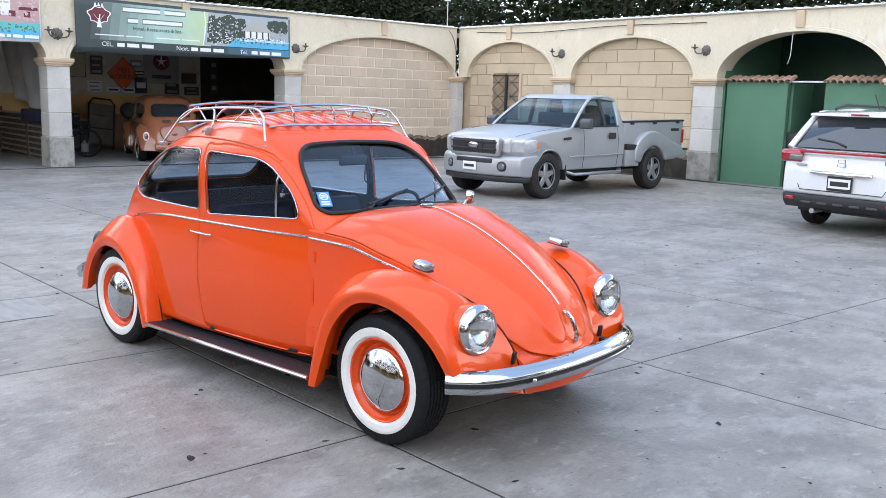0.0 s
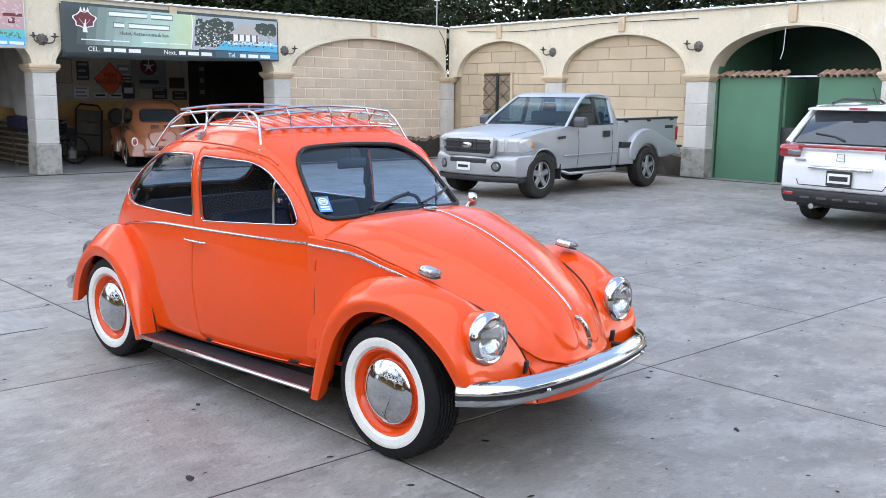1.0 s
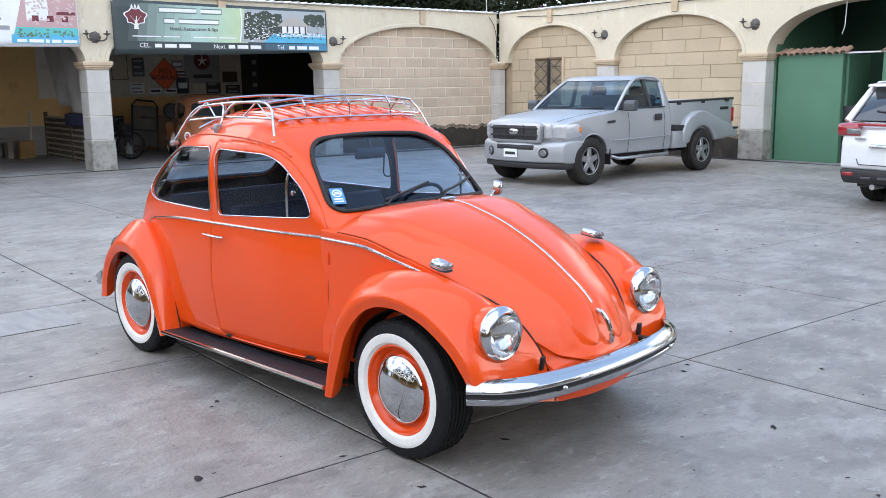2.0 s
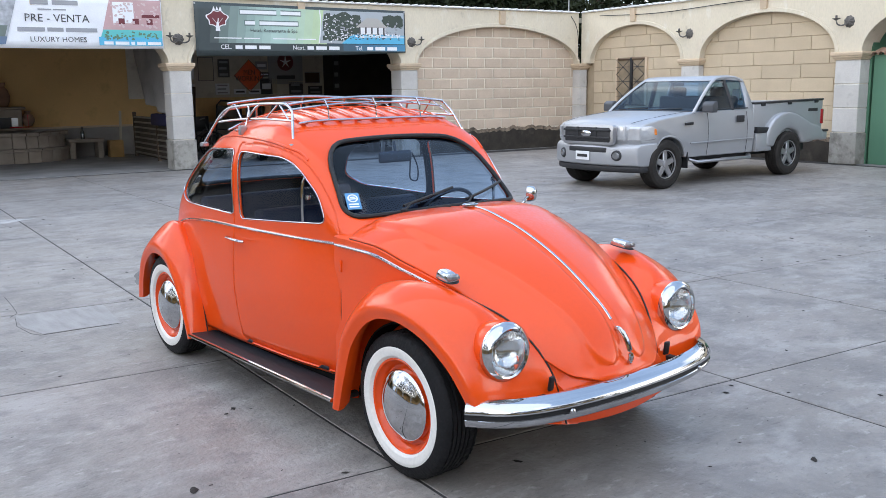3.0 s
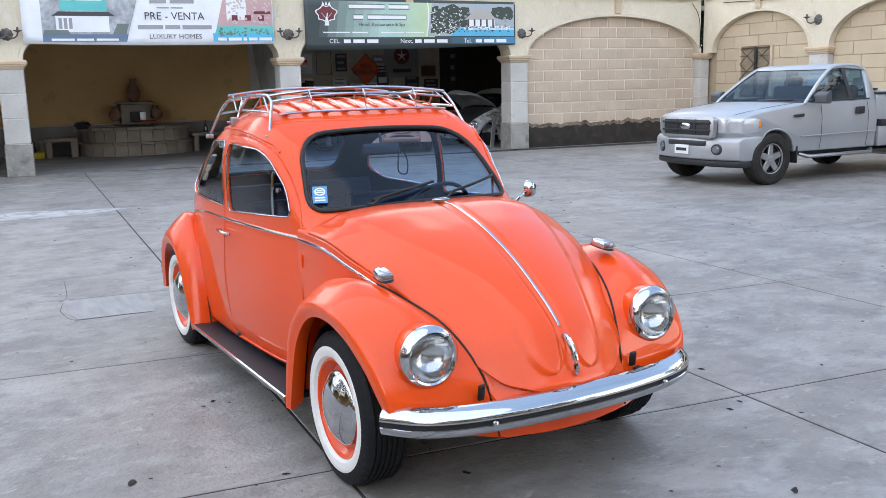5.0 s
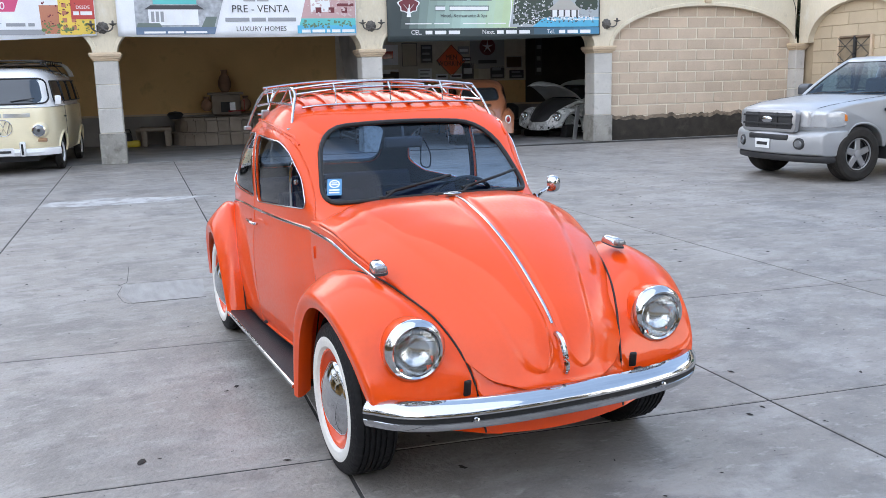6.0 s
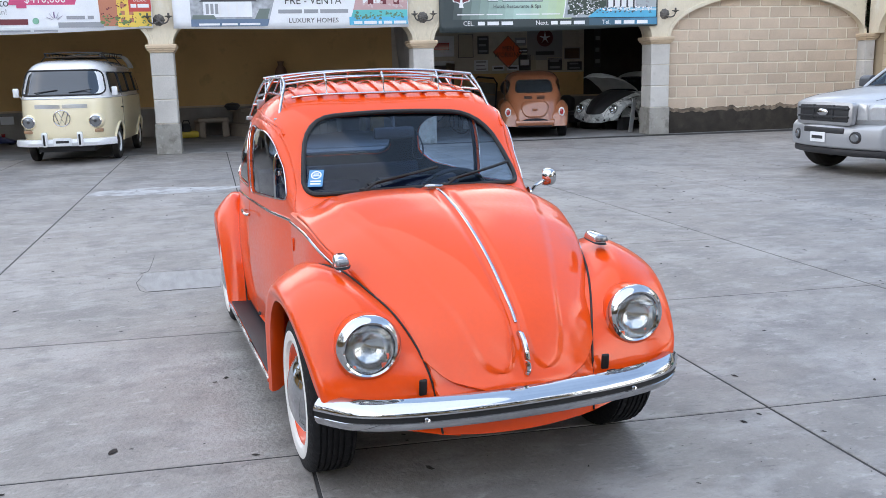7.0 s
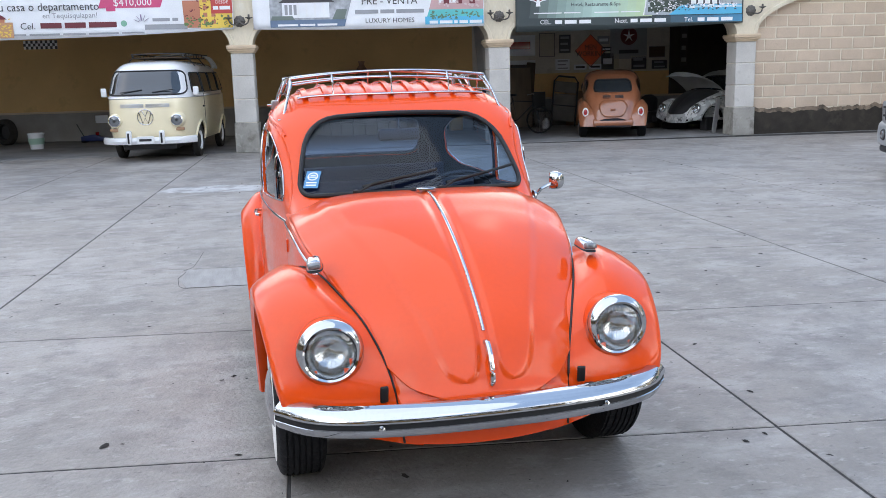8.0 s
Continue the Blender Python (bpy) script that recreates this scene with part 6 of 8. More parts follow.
def suv(m):
    car = thing("compact_suv", m, "white compact utility car with red tail lamps on concrete", "car")
    tap = lambda y, z: 1.0 - 0.05 * max(0, (0.5 - z) / 0.3) - 0.10 * max(0, (1.9 - (2.15 - abs(y))) / 1.9 - 0.85) * 3
    out = [(-2.15, 0.45), (-2.2, 0.75), (-2.05, 0.92), (-1.1, 1.05), (2.02, 1.09), (2.11, 1.02), (2.16, 0.80), (2.17, 0.50), (1.82, 0.36)] + arch_cut(1.33, 0.33, 0.40, 10, 170) + [(-0.9, 0.30)] + arch_cut(-1.33, 0.33, 0.40, 10, 170) + [(-1.8, 0.40)]
    part("body", plate(out, -0.865, 0.865, 0.05, 3, tap), WHITE_PAINT, car, "white body", 40)
    rk = lambda y, z: 1.0 - 0.20 * max(0, (z - 1.08)) / 0.55
    part("cabin_glass", plate([(-1.15, 1.06), (-0.45, 1.55), (0.6, 1.60), (1.55, 1.56), (2.0, 1.09)], -0.83, 0.83, 0.02, 2, rk), TINT, car, "dark tinted glass")
    part("roof", plate([(-0.50, 1.52), (-0.30, 1.60), (0.5, 1.62), (1.4, 1.60), (1.83, 1.555), (1.84, 1.52), (1.5, 1.53)], -0.845, 0.845, 0.02, 2, rk), WHITE_PAINT, car, "white roof with spoiler")
    for s in (-1, 1):
        X = lambda z: s * 0.838 * rk(0, z)
        part("rear_pillar", tube([(X(1.07), 2.02, 1.09), (X(1.3), 1.86, 1.30), (X(1.53), 1.66, 1.53)], 0.045, 8), WHITE_PAINT, car)
        part("front_pillar", tube([(X(1.06), -1.15, 1.06), (X(1.54), -0.45, 1.55)], 0.04, 8), WHITE_PAINT, car)
        part("mid_pillar", tube([(X(1.08), 0.15, 1.08), (X(1.57), 0.2, 1.58)], 0.03, 6), BLACK_TRIM, car)
        part("side_rail", tube([(X(1.56), -0.4, 1.56), (X(1.6), 0.6, 1.605), (X(1.56), 1.6, 1.56)], 0.03, 8), WHITE_PAINT, car)
        lamp = part("tail_lamp", plate([(2.185, 1.03), (2.14, 1.07), (1.85, 1.09), (1.80, 1.03), (1.9, 0.94), (2.14, 0.90), (2.185, 0.93)], *sorted((s * 0.58, s * 0.872)), 0.02, 2), RED_LENS, car, "red tail lamp")
        part("clear_strip", plate([(2.19, 1.0), (2.19, 0.94), (2.17, 0.93), (2.17, 1.01)], *sorted((s * 0.56, s * 0.74)), 0.004, 1), CLEAR_LENS, lamp)
        part("reflector", box(*sorted((s * 0.62, s * 0.76)), 2.15, 2.197, 0.40, 0.45, 0.01), RED_LENS, car)
        rr = part("roof_rail", tube([(s * 0.66, -0.3, 1.60), (s * 0.66, -0.1, 1.665), (s * 0.66, 1.0, 1.675), (s * 0.66, 1.25, 1.62)], 0.02, 8), BLACK_TRIM, car, "black roof rail")
        part("sill", box(*sorted((s * 0.80, s * 0.875)), -0.95, 0.95, 0.28, 0.42, 0.02), BLACK_TRIM, car, "black sill cladding")
        for y in (-1.33, 1.33):
            alloy_wheel(car, s * 0.755, y, s, 0.325, 0.205, 0.205, 5, GREY_METAL)
    part("lamp_bar", box(-0.60, 0.60, 2.12, 2.185, 1.035, 1.075, 0.012), RED_LENS, car, "red light bar")
    part("rear_window", plate([(2.03, 1.10), (2.045, 1.10), (1.74, 1.515), (1.72, 1.515)], -0.74, 0.74, 0.003, 1, rk), TINT, car, "dark rear window")
    part("rear_wiper", tube([(0.05, 2.03, 1.14), (0.2, 1.985, 1.185), (0.48, 1.96, 1.22)], 0.014, 6), BLACK_TRIM, car)
    em = new("badge")
    em.parent = car
    part("badge_ring", tube([(0.055 * a, 2.185, 0.93 + 0.045 * b) for a, b in ((-1, -1), (1, -1), (0.8, 1), (-0.8, 1))], 0.007, 6, closed=True), CHROME, em)
    part("badge_bar", tube([(-0.035, 2.187, 0.93), (0.035, 2.187, 0.93)], 0.006, 6), CHROME, em)
    part("name_badge", box(0.48, 0.63, 2.165, 2.185, 0.865, 0.89, 0.004, 1), GREY_METAL, car)
    part("chrome_garnish", plate([(2.175, 0.775), (2.21, 0.775), (2.20, 0.81), (2.17, 0.815)], -0.42, 0.42, 0.006, 2), CHROME, car, "chrome plate garnish")
    number_plate(car, pose(0, 2.195, 0.66, 0, 0, 180), 0.34, 0.19, True)
    part("rear_bumper", plate([(1.75, 0.30), (2.12, 0.30), (2.19, 0.38), (2.19, 0.48), (2.10, 0.50), (1.80, 0.46)], -0.85, 0.85, 0.02, 2, tap), BLACK_TRIM, car, "black lower bumper")
    for x in (-0.45, -0.22, 0.0, 0.22, 0.45):
        part("bumper_slot", box(x - 0.07, x + 0.07, 2.18, 2.198, 0.37, 0.40, 0.008), surf("dark_grey_plastic", (0.07, 0.07, 0.075), 0.5), car)
    part("tailgate_seam", tube([(-0.60, 2.165, 0.62), (-0.56, 2.18, 0.55), (0.56, 2.18, 0.55), (0.60, 2.165, 0.62)], 0.006, 5), BLACK_TRIM, car)
    part("exhaust", lathe([(1.7, 0.035), (2.14, 0.035), (2.14, 0.0)], 12, "y", (0.38, 0, 0.27)), GREY_METAL, car)
    part("antenna", tube([(0, 1.35, 1.63), (0, 1.50, 1.82)], 0.008, 6), BLACK_TRIM, car)
    part("spoiler_lamp", box(-0.12, 0.12, 1.835, 1.855, 1.54, 1.56, 0.004, 1), RED_LENS, car)
    part("underside", box(-0.72, 0.72, -1.9, 1.9, 0.24, 0.42), BLACK_TRIM, car)
    return car


suv(pose(10.66, -0.58, 0, 0, 0, 80.0))


def camper_bus(m):
    bus = thing("camper_bus", m, "cream and white vintage camper bus parked in the covered bay", "bus")
    LEN, N = 2.20, 5.0
    W = spl([0.30, 0.45, 0.75, 1.12, 1.45, 1.70, 1.82, 1.90, 1.945], [0.79, 0.835, 0.86, 0.855, 0.81, 0.745, 0.66, 0.48, 0.02])
    L = spl([0.30, 0.45, 0.75, 1.12, 1.45, 1.70, 1.82, 1.90, 1.945], [2.10, 2.17, 2.20, 2.18, 2.02, 1.88, 1.75, 1.45, 0.05])

    def hull(a, z, out=0.0):
        c, s = math.cos(a), math.sin(a)
        return ((W(z) + out) * math.copysign(abs(c) ** (2 / N), c), (L(z) + out) * math.copysign(abs(s) ** (2 / N), s), z)

    def front_y(x, z, out=0.012):
        return -(L(z) + out) * max(0, 1 - min(abs(x) / W(z), 1) ** N) ** (1 / N)

    def side_w(y, z, out=0.010):
        return (W(z) + out) * max(0, 1 - min(abs(y) / L(z), 1) ** N) ** (1 / N)
    aa = [2 * math.pi * k / 360 for k in range(360)]
    for nm, mt, z0, z1, n in (("lower_body", CREAM_PAINT, 0.33, 1.20, 30), ("upper_body", WHITE_PAINT, 1.20, 1.945, 26)):
        zz = np.linspace(z0, z1, n)
        gv, gf = grid(lambda i, j: hull(aa[j], zz[i]), n, 360, wrap_v=True)
        open_arch = lambda p: abs(p[0]) > 0.5 and min(math.hypot(p[1] + 1.2, p[2] - 0.33), math.hypot(p[1] - 1.2, p[2] - 0.33)) < 0.385
        part(nm, (gv, [q for q in gf if not all(open_arch(gv[k]) for k in q)]), mt, bus, "cream lower body" if z0 < 1 else "white upper body")
    part("waist_strip", tube([hull(a, 1.205, 0.006) for a in aa], 0.014, 6, closed=True), WHITE_PAINT, bus, "white waist strip")
    scr = dense(rounded([(-0.755, 1.265), (0.755, 1.265), (0.675, 1.715), (-0.675, 1.715)], 0.13), 0.05)
    part("windscreen", pane_geo(scr, lambda x, z: (x, front_y(x, z), z)), TINT, bus, "dark windscreen")
    part("windscreen_seal", tube([(x, front_y(x, z, 0.014), z) for x, z in scr], 0.016, 6, closed=True), RUBBER, bus)
    for s in (-1, 1):
        for y0, y1 in ((-1.62, -0.86), (-0.76, -0.02), (0.08, 0.82), (0.92, 1.62)):
            o = dense(rounded([(y0, 1.285), (y1, 1.285), (y1, 1.67), (y0 + (0.12 if y0 < -1 else 0), 1.67)], 0.07), 0.06)
            part("side_window", pane_geo(o, lambda y, z: (s * side_w(y, z), y, z)), TINT, bus, "dark side window")
            part("window_seal", tube([(s * side_w(y, z, 0.012), y, z) for y, z in o], 0.012, 6, closed=True), RUBBER, bus)
        for k in range(8):
            z = 1.32 + 0.045 * k
            part("air_vane", tube([(s * side_w(y, z, 0.016), y, z) for y in (1.72, 1.78, 1.84)], 0.010, 5), WHITE_PAINT, bus)
        part("door_seam", tube([(s * side_w(-0.80, z, 0.002), -0.80, z) for z in np.linspace(0.42, 1.66, 16)], 0.006, 5), BLACK_TRIM, bus)
        part("door_handle", box(*sorted((s * 0.855, s * 0.885)), -0.98, -0.86, 0.98, 1.01, 0.008), BLACK_TRIM, bus)
        c = (s * 0.585, 0, 0.785)
        fy = front_y(0.585, 0.785, 0) - 0.055
        part("headlamp_bowl", lathe([(fy + 0.14, 0.15), (fy + 0.03, 0.135), (fy - 0.005, 0.125), (fy - 0.01, 0.112)], 32, "y", c), CREAM_PAINT, bus)
        part("headlamp_rim", lathe([(fy + 0.03, 0.115), (fy - 0.02, 0.112), (fy - 0.03, 0.095), (fy - 0.02, 0.09)], 32, "y", c), CHROME, bus, "chrome headlamp ring")
        part("headlamp_lens", lathe([(fy - 0.018, 0.092), (fy - 0.03, 0.06), (fy - 0.035, 0.0)], 24, "y", c), CLEAR_LENS, bus)
        part("headlamp_bulb", lathe([(fy - 0.040, 0.0), (fy - 0.038, 0.028), (fy - 0.02, 0.032)], 16, "y", c), BLACK_TRIM, bus)
        part("indicator", box(*sorted((s * 0.48, s * 0.70)), front_y(0.6, 0.6) - 0.02, front_y(0.6, 0.6) + 0.06, 0.575, 0.64, 0.015), surf("faded_amber_lens", (0.42, 0.24, 0.13), 0.3, coat=0.5), bus, "amber indicator")
        part("overrider", box(*sorted((s * 0.26, s * 0.36)), -2.36, -2.24, 0.33, 0.60, 0.03), WHITE_PAINT, bus, "white overrider")
        part("overrider_pad", box(*sorted((s * 0.29, s * 0.33)), -2.368, -2.34, 0.36, 0.56, 0.012), RUBBER, bus)
        mr = new("door_mirror")
        mr.parent = bus
        part("mirror_arm", tube([(s * 0.80, -1.62, 1.20), (s * 0.88, -1.68, 1.28)], 0.010, 6), CHROME, mr)
        part("mirror_head", box(*sorted((s * 0.83, s * 0.94)), -1.73, -1.68, 1.23, 1.40, 0.03), WHITE_PAINT, mr, "white mirror")
        part("wiper", tube([(s * 0.3 - 0.15, front_y(0.3, 1.31, 0.03), 1.31), (s * 0.3 + 0.25, front_y(0.3, 1.36, 0.03), 1.36)], 0.009, 5), RUBBER, bus)
        for wy in (-1.2, 1.2):
            part("wheel_arch", tube([(s * (side_w(wy + 0.385 * math.cos(a), 0.34 + 0.38 * math.sin(a)) - 0.004), wy + 0.385 * math.cos(a), 0.34 + 0.38 * math.sin(a)) for a in np.linspace(0, math.pi, 24)], 0.026, 8), CREAM_PAINT, bus)
        for y in (-1.2, 1.2):
            # black half drum, puts the shade of the arch into its colour
            drum = [(0.52, 0.0), (0.52, 0.385), (0.80, 0.385)]
            part("wheel_housing", grid(lambda i, j: (s * drum[j][0], y + drum[j][1] * math.cos(math.pi * i / 20), 0.33 + drum[j][1] * math.sin(math.pi * i / 20)), 21, 3), BLACK_TRIM, bus, "black drum as shade inside the wheel arch")
            alloy_wheel(bus, s * 0.755, y, s, 0.325, 0.135, 0.20, 0, WHITE_PAINT)
    nb = new("nose_badge")
    nb.parent = bus
    by = front_y(0, 0.93, 0)
    for pts in ([(-0.055, 1.055), (0.0, 0.955), (0.055, 1.055)], [(-0.125, 1.03), (-0.055, 0.835), (0.0, 0.93), (0.055, 0.835), (0.125, 1.03)]):
        part("badge_bar", tube([(0.92 * x, by - 0.015, 0.845 + 1.05 * (z - 0.945)) for x, z in pts], 0.0095, 6), STRIP_CHROME, nb, "chrome zigzag badge")
    part("badge_ring", tube([(0.145 * math.cos(a), by - 0.012, 0.845 + 0.145 * math.sin(a)) for a in np.linspace(0, 2 * math.pi, 40, endpoint=False)], 0.008, 6, closed=True), STRIP_CHROME, nb, "chrome badge ring")
    gr = new("air_grille")
    gr.parent = bus
    for x0, x1 in ((-0.46, -0.02), (0.02, 0.46)):
        for k in range(4):
            z = 1.035 + 0.018 * k
            part("grille_slat", tube([(x0 + (x1 - x0) * i / 6, front_y(x0 + (x1 - x0) * i / 6, z, 0.006), z) for i in range(7)], 0.006, 5), GREY_METAL, gr)
    path = [((x, -2.24 + 0.35 * (abs(x) / 0.87) ** 5, 0.40), (0.9 * x * abs(x) ** 3, -1, 0)) for x in np.linspace(-0.87, 0.87, 31)]
    part("front_bumper", sweep([(0, -0.07), (0.05, -0.06), (0.07, 0), (0.05, 0.06), (0, 0.07), (-0.02, 0)], path), WHITE_PAINT, bus, "white front bumper")
    number_plate(bus, pose(0, -2.33, 0.42), 0.32, 0.14)
    part("floor_pan", box(-0.50, 0.50, -2.0, 2.0, 0.22, 0.40), BLACK_TRIM, bus)
    rack = thing("bus_roof_rack", m, "low dark roof rack with pale bent tubes on the camper bus", "roof rack")
    for k in range(14):
        y = -0.80 + 0.165 * k
        part("slat", box(-0.50, 0.50, y - 0.03, y + 0.03, 1.972, 1.99, 0.006, 1), BARK, rack)
    for s in (-1, 1):
        part("rail", tube([(s * 0.50, -0.85, 1.985), (s * 0.53, -0.8, 2.055), (s * 0.53, 1.5, 2.055), (s * 0.50, 1.55, 1.985)], 0.013, 6), IRON, rack)
        part("lower_rail", tube([(s * 0.52, -0.85, 1.975), (s * 0.52, 1.55, 1.975)], 0.011, 6), IRON, rack)
        for k in range(9):
            y = -0.7 + 0.27 * k
            part("post", tube([(s * 0.52, y, 1.975), (s * 0.53, y, 2.055)], 0.009, 6), IRON, rack)
        for y in (-0.7, 0.35, 1.4):
            part("leg", tube([(s * 0.53, y, 2.0), (s * 0.60, y, 1.93), (s * 0.70, y, 1.80)], 0.010, 6), IRON, rack)
    for y in (1.0, 1.17, 1.34, 1.51):
        bow = crv((-0.74, y, 1.76), (-0.68, y, 1.90), (-0.52, y, 2.03), (0, y, 2.075), (0.52, y, 2.03), (0.68, y, 1.90), (0.74, y, 1.76))
        part("bent_tube", tube([bow(i / 24) for i in range(25)], 0.017, 6), EDGE_WHITE, rack, "pale bent tube")
    part("front_rail", tube([(-0.53, -0.82, 2.05), (0, -0.88, 2.065), (0.53, -0.82, 2.05)], 0.013, 6), IRON, rack)
    return bus


camper_bus(pose(-1.99, 15.60, 0, 0, 0, -9.8))
beetle("old_saloon_car", pose(8.14, 15.60, 0, 0, 0, 158.0), COPPER_PAINT, "faded copper-brown vintage saloon car parked in the garage bay", 0.03, full=False)
beetle("stripped_saloon_car", pose(11.38, 15.94, -0.08, 0, 0, -70), PRIMER, "stripped grey-primer vintage saloon on blocks with its bonnet raised", 0.03, full=False, lid_open=True, rim=BLACK_TRIM, whitewall=False)

# ---- banners on the long arcade ----
def ink(name, color, rough=0.5):
    return surf(name, color, rough, var=0.06, scale=3, fine=0.04)


SLATE = ink("slate_print", (0.045, 0.06, 0.062))
MINT = ink("mint_print", (0.36, 0.53, 0.42))
POOL = ink("pool_blue_print", (0.10, 0.45, 0.68))
SKY_TEAL = ink("teal_print", (0.12, 0.52, 0.52))
PAPER = ink("white_vinyl", (0.82, 0.84, 0.87))
WHITE_INK = ink("white_ink", (0.82, 0.83, 0.84))
DARK_INK = ink("dark_ink", (0.06, 0.06, 0.065))
GREY_INK = ink("grey_ink", (0.32, 0.33, 0.35))
MAROON = ink("maroon_ink", (0.16, 0.03, 0.04))
PINK = ink("pink_ink", (0.60, 0.08, 0.20))
ROSE = ink("rose_print", (0.55, 0.36, 0.36))
BRICK_INK = ink("brick_print", (0.50, 0.20, 0.12))
YOLK = ink("yellow_print", (0.80, 0.58, 0.10))
SIGN_ORANGE = ink("sign_orange", (0.85, 0.15, 0.05))
SIGN_BLACK = ink("sign_black", (0.012, 0.012, 0.012))
SIGN_CREAM = ink("sign_cream", (0.50, 0.46, 0.36))
HOUSE_PRINT = surf("house_print", (0.40, 0.42, 0.45), 0.5, var=0.35, scale=4, fine=0.3, bscale=12)


def face(u0, u1, z0, z1, d, u0t=None, u1t=None):
    """A thin printed patch in the plane y = -d, its upper edge perhaps narrower."""
    a, b = (u0 if u0t is None else u0t), (u1 if u1t is None else u1t)
    v = [(u0, -d, z0), (u1, -d, z0), (b, -d, z1), (a, -d, z1), (u0, -d + 0.002, z0), (u1, -d + 0.002, z0), (b, -d + 0.002, z1), (a, -d + 0.002, z1)]
    return v, [(0, 1, 2, 3), (7, 6, 5, 4), (0, 4, 5, 1), (1, 5, 6, 2), (2, 6, 7, 3), (3, 7, 4, 0)]


def cloth(w, z_top, z_bot, sag=0.03, n=40):
    """A stretched sheet: edges a little uneven, fixed at the top."""
    def f(i, j):
        k, q = i / (n - 1), j / 7
        zb = z_bot[0] + (z_bot[1] - z_bot[0]) * k - sag * math.sin(math.pi * k)
        zt = z_top[0] + (z_top[1] - z_top[0]) * k
        return (w[0] + (w[1] - w[0]) * k, -0.012 - 0.006 * math.sin(11 * k + 2 * q), zt + (zb - zt) * q)
    return grid(f, n, 8)


OUTLINED = ink("outlined_letter_print", (0.14, 0.19, 0.18))
UP = lambda u, z, d: pose(u, -d, z, 90)


def banner(u0, u1, z_top, z_bot, base, label):
    b = thing("banner", place(0, A_V - 0.045), label, "banner", "arcade banners")
    sheet = part("sheet", cloth((u0, u1), z_top, z_bot), base, b)
    thick(sheet, 0.003)
    for u, zt in ((u0 + 0.02, z_top[0] - 0.03), (u1 - 0.02, z_top[1] - 0.03)):
        part("eyelet", lathe([(-0.024, 0.0), (-0.026, 0.015), (-0.02, 0.022)], 12, "y", (u, 0, zt)), GREY_METAL, b)
    return b


def bar(parent, u0, u1, z, h, mt, d=0.030):
    return part("print_bar", face(u0, u1, z - h / 2, z + h / 2, d), mt, parent)


def bars(parent, u0, u1, z, h, mt, words, d=0.030):
    """A line of writing as plain bars, word by word."""
    total = sum(words) + 0.45 * (len(words) - 1)
    u = u0
    for w in words:
        e = u + (u1 - u0) * w / total
        bar(parent, u, e, z, h, mt, d)
        u = e + (u1 - u0) * 0.45 / total


# hotel banner
def patches(parent, name, area, n, size, mt, d, seed):
    """Small printed flecks that make up a photo, as one part."""
    rng = random.Random(seed)
    u0, u1, z0, z1 = area
    v, f = [], []
    for k in range(n):
        w, h = rng.uniform(0.4, 1.3) * size, rng.uniform(0.4, 1.2) * size * 0.7
        a = rng.uniform(-0.6, 0.6)
        u, z = rng.uniform(u0 + w, u1 - w), rng.uniform(z0 + h, z1 - h)
        c, s = math.cos(a), math.sin(a)
        i = len(v)
        v += [(u + x * c - y * s, -d - 0.00002 * k, max(z0, min(z1, z + x * s + y * c))) for x, y in ((-w, -h * 0.7), (w * 0.8, -h), (w, h * 0.6), (-w * 0.6, h))]
        f.append((i, i + 1, i + 2, i + 3))
    return tagged(part(name, (v, f), mt, parent), kind="stuff")


FOLIAGE_INK = ink("foliage_print", (0.045, 0.065, 0.050))
b1 = banner(3.66, 8.64, (3.42, 3.38), (2.33, 2.43), SLATE, "dark green hotel banner with a pool photo, hung over the garage")
for k in range(14):
    a = 3.95 + 0.19 * k
    f = min(1, (k / 7) ** 0.8)
    warm = max(0, (k - 8) / 6)
    part("light_panel", face(a, a + 0.19, 2.60, 3.36 - 0.002 * k, 0.0242, a + 0.10, a + 0.29), ink("green_fade_print", (0.07 + 0.36 * f + 0.10 * warm, 0.09 + 0.50 * f + 0.06 * warm, 0.09 + 0.44 * f - 0.20 * warm)), b1)
part("photo", face(6.44, 8.60, 2.62, 3.33, 0.028, 6.56, 8.60), ink("hazy_sky_print", (0.40, 0.44, 0.47)), b1)
patches(b1, "photo_foliage", (6.50, 7.50, 2.66, 3.32), 138, 0.104, FOLIAGE_INK, 0.0285, 3)
patches(b1, "photo_foliage", (8.0, 8.58, 2.98, 3.28), 51, 0.095, FOLIAGE_INK, 0.0285, 4)
patches(b1, "photo_foliage", (6.55, 8.5, 2.72, 3.15), 88, 0.033, GREY_INK, 0.0305, 5)
patches(b1, "photo_foliage", (6.50, 7.3, 2.64, 3.25), 66, 0.019, WHITE_INK, 0.0325, 6)
part("photo_water", face(6.98, 8.60, 2.62, 2.82, 0.0345, 7.25, 8.60), POOL, b1)
part("photo_house", face(7.42, 8.10, 2.84, 3.00, 0.0345), WHITE_INK, b1)
part("photo_roof", face(7.34, 8.18, 2.98, 3.19, 0.0355, 7.62, 7.90), ink("straw_print", (0.45, 0.43, 0.40)), b1)
for k in range(5):
    part("photo_post", face(7.42 + 0.155 * k, 7.46 + 0.155 * k, 2.83, 2.99, 0.0365), DARK_INK, b1)
part("photo_water", face(7.4, 8.6, 2.76, 2.80, 0.0365), ink("pale_water_print", (0.45, 0.65, 0.75)), b1)
patches(b1, "photo_poolside", (6.95, 8.5, 2.74, 2.86), 57, 0.025, WHITE_INK, 0.037, 7)
patches(b1, "photo_poolside", (6.95, 8.5, 2.70, 2.86), 39, 0.022, DARK_INK, 0.0375, 8)
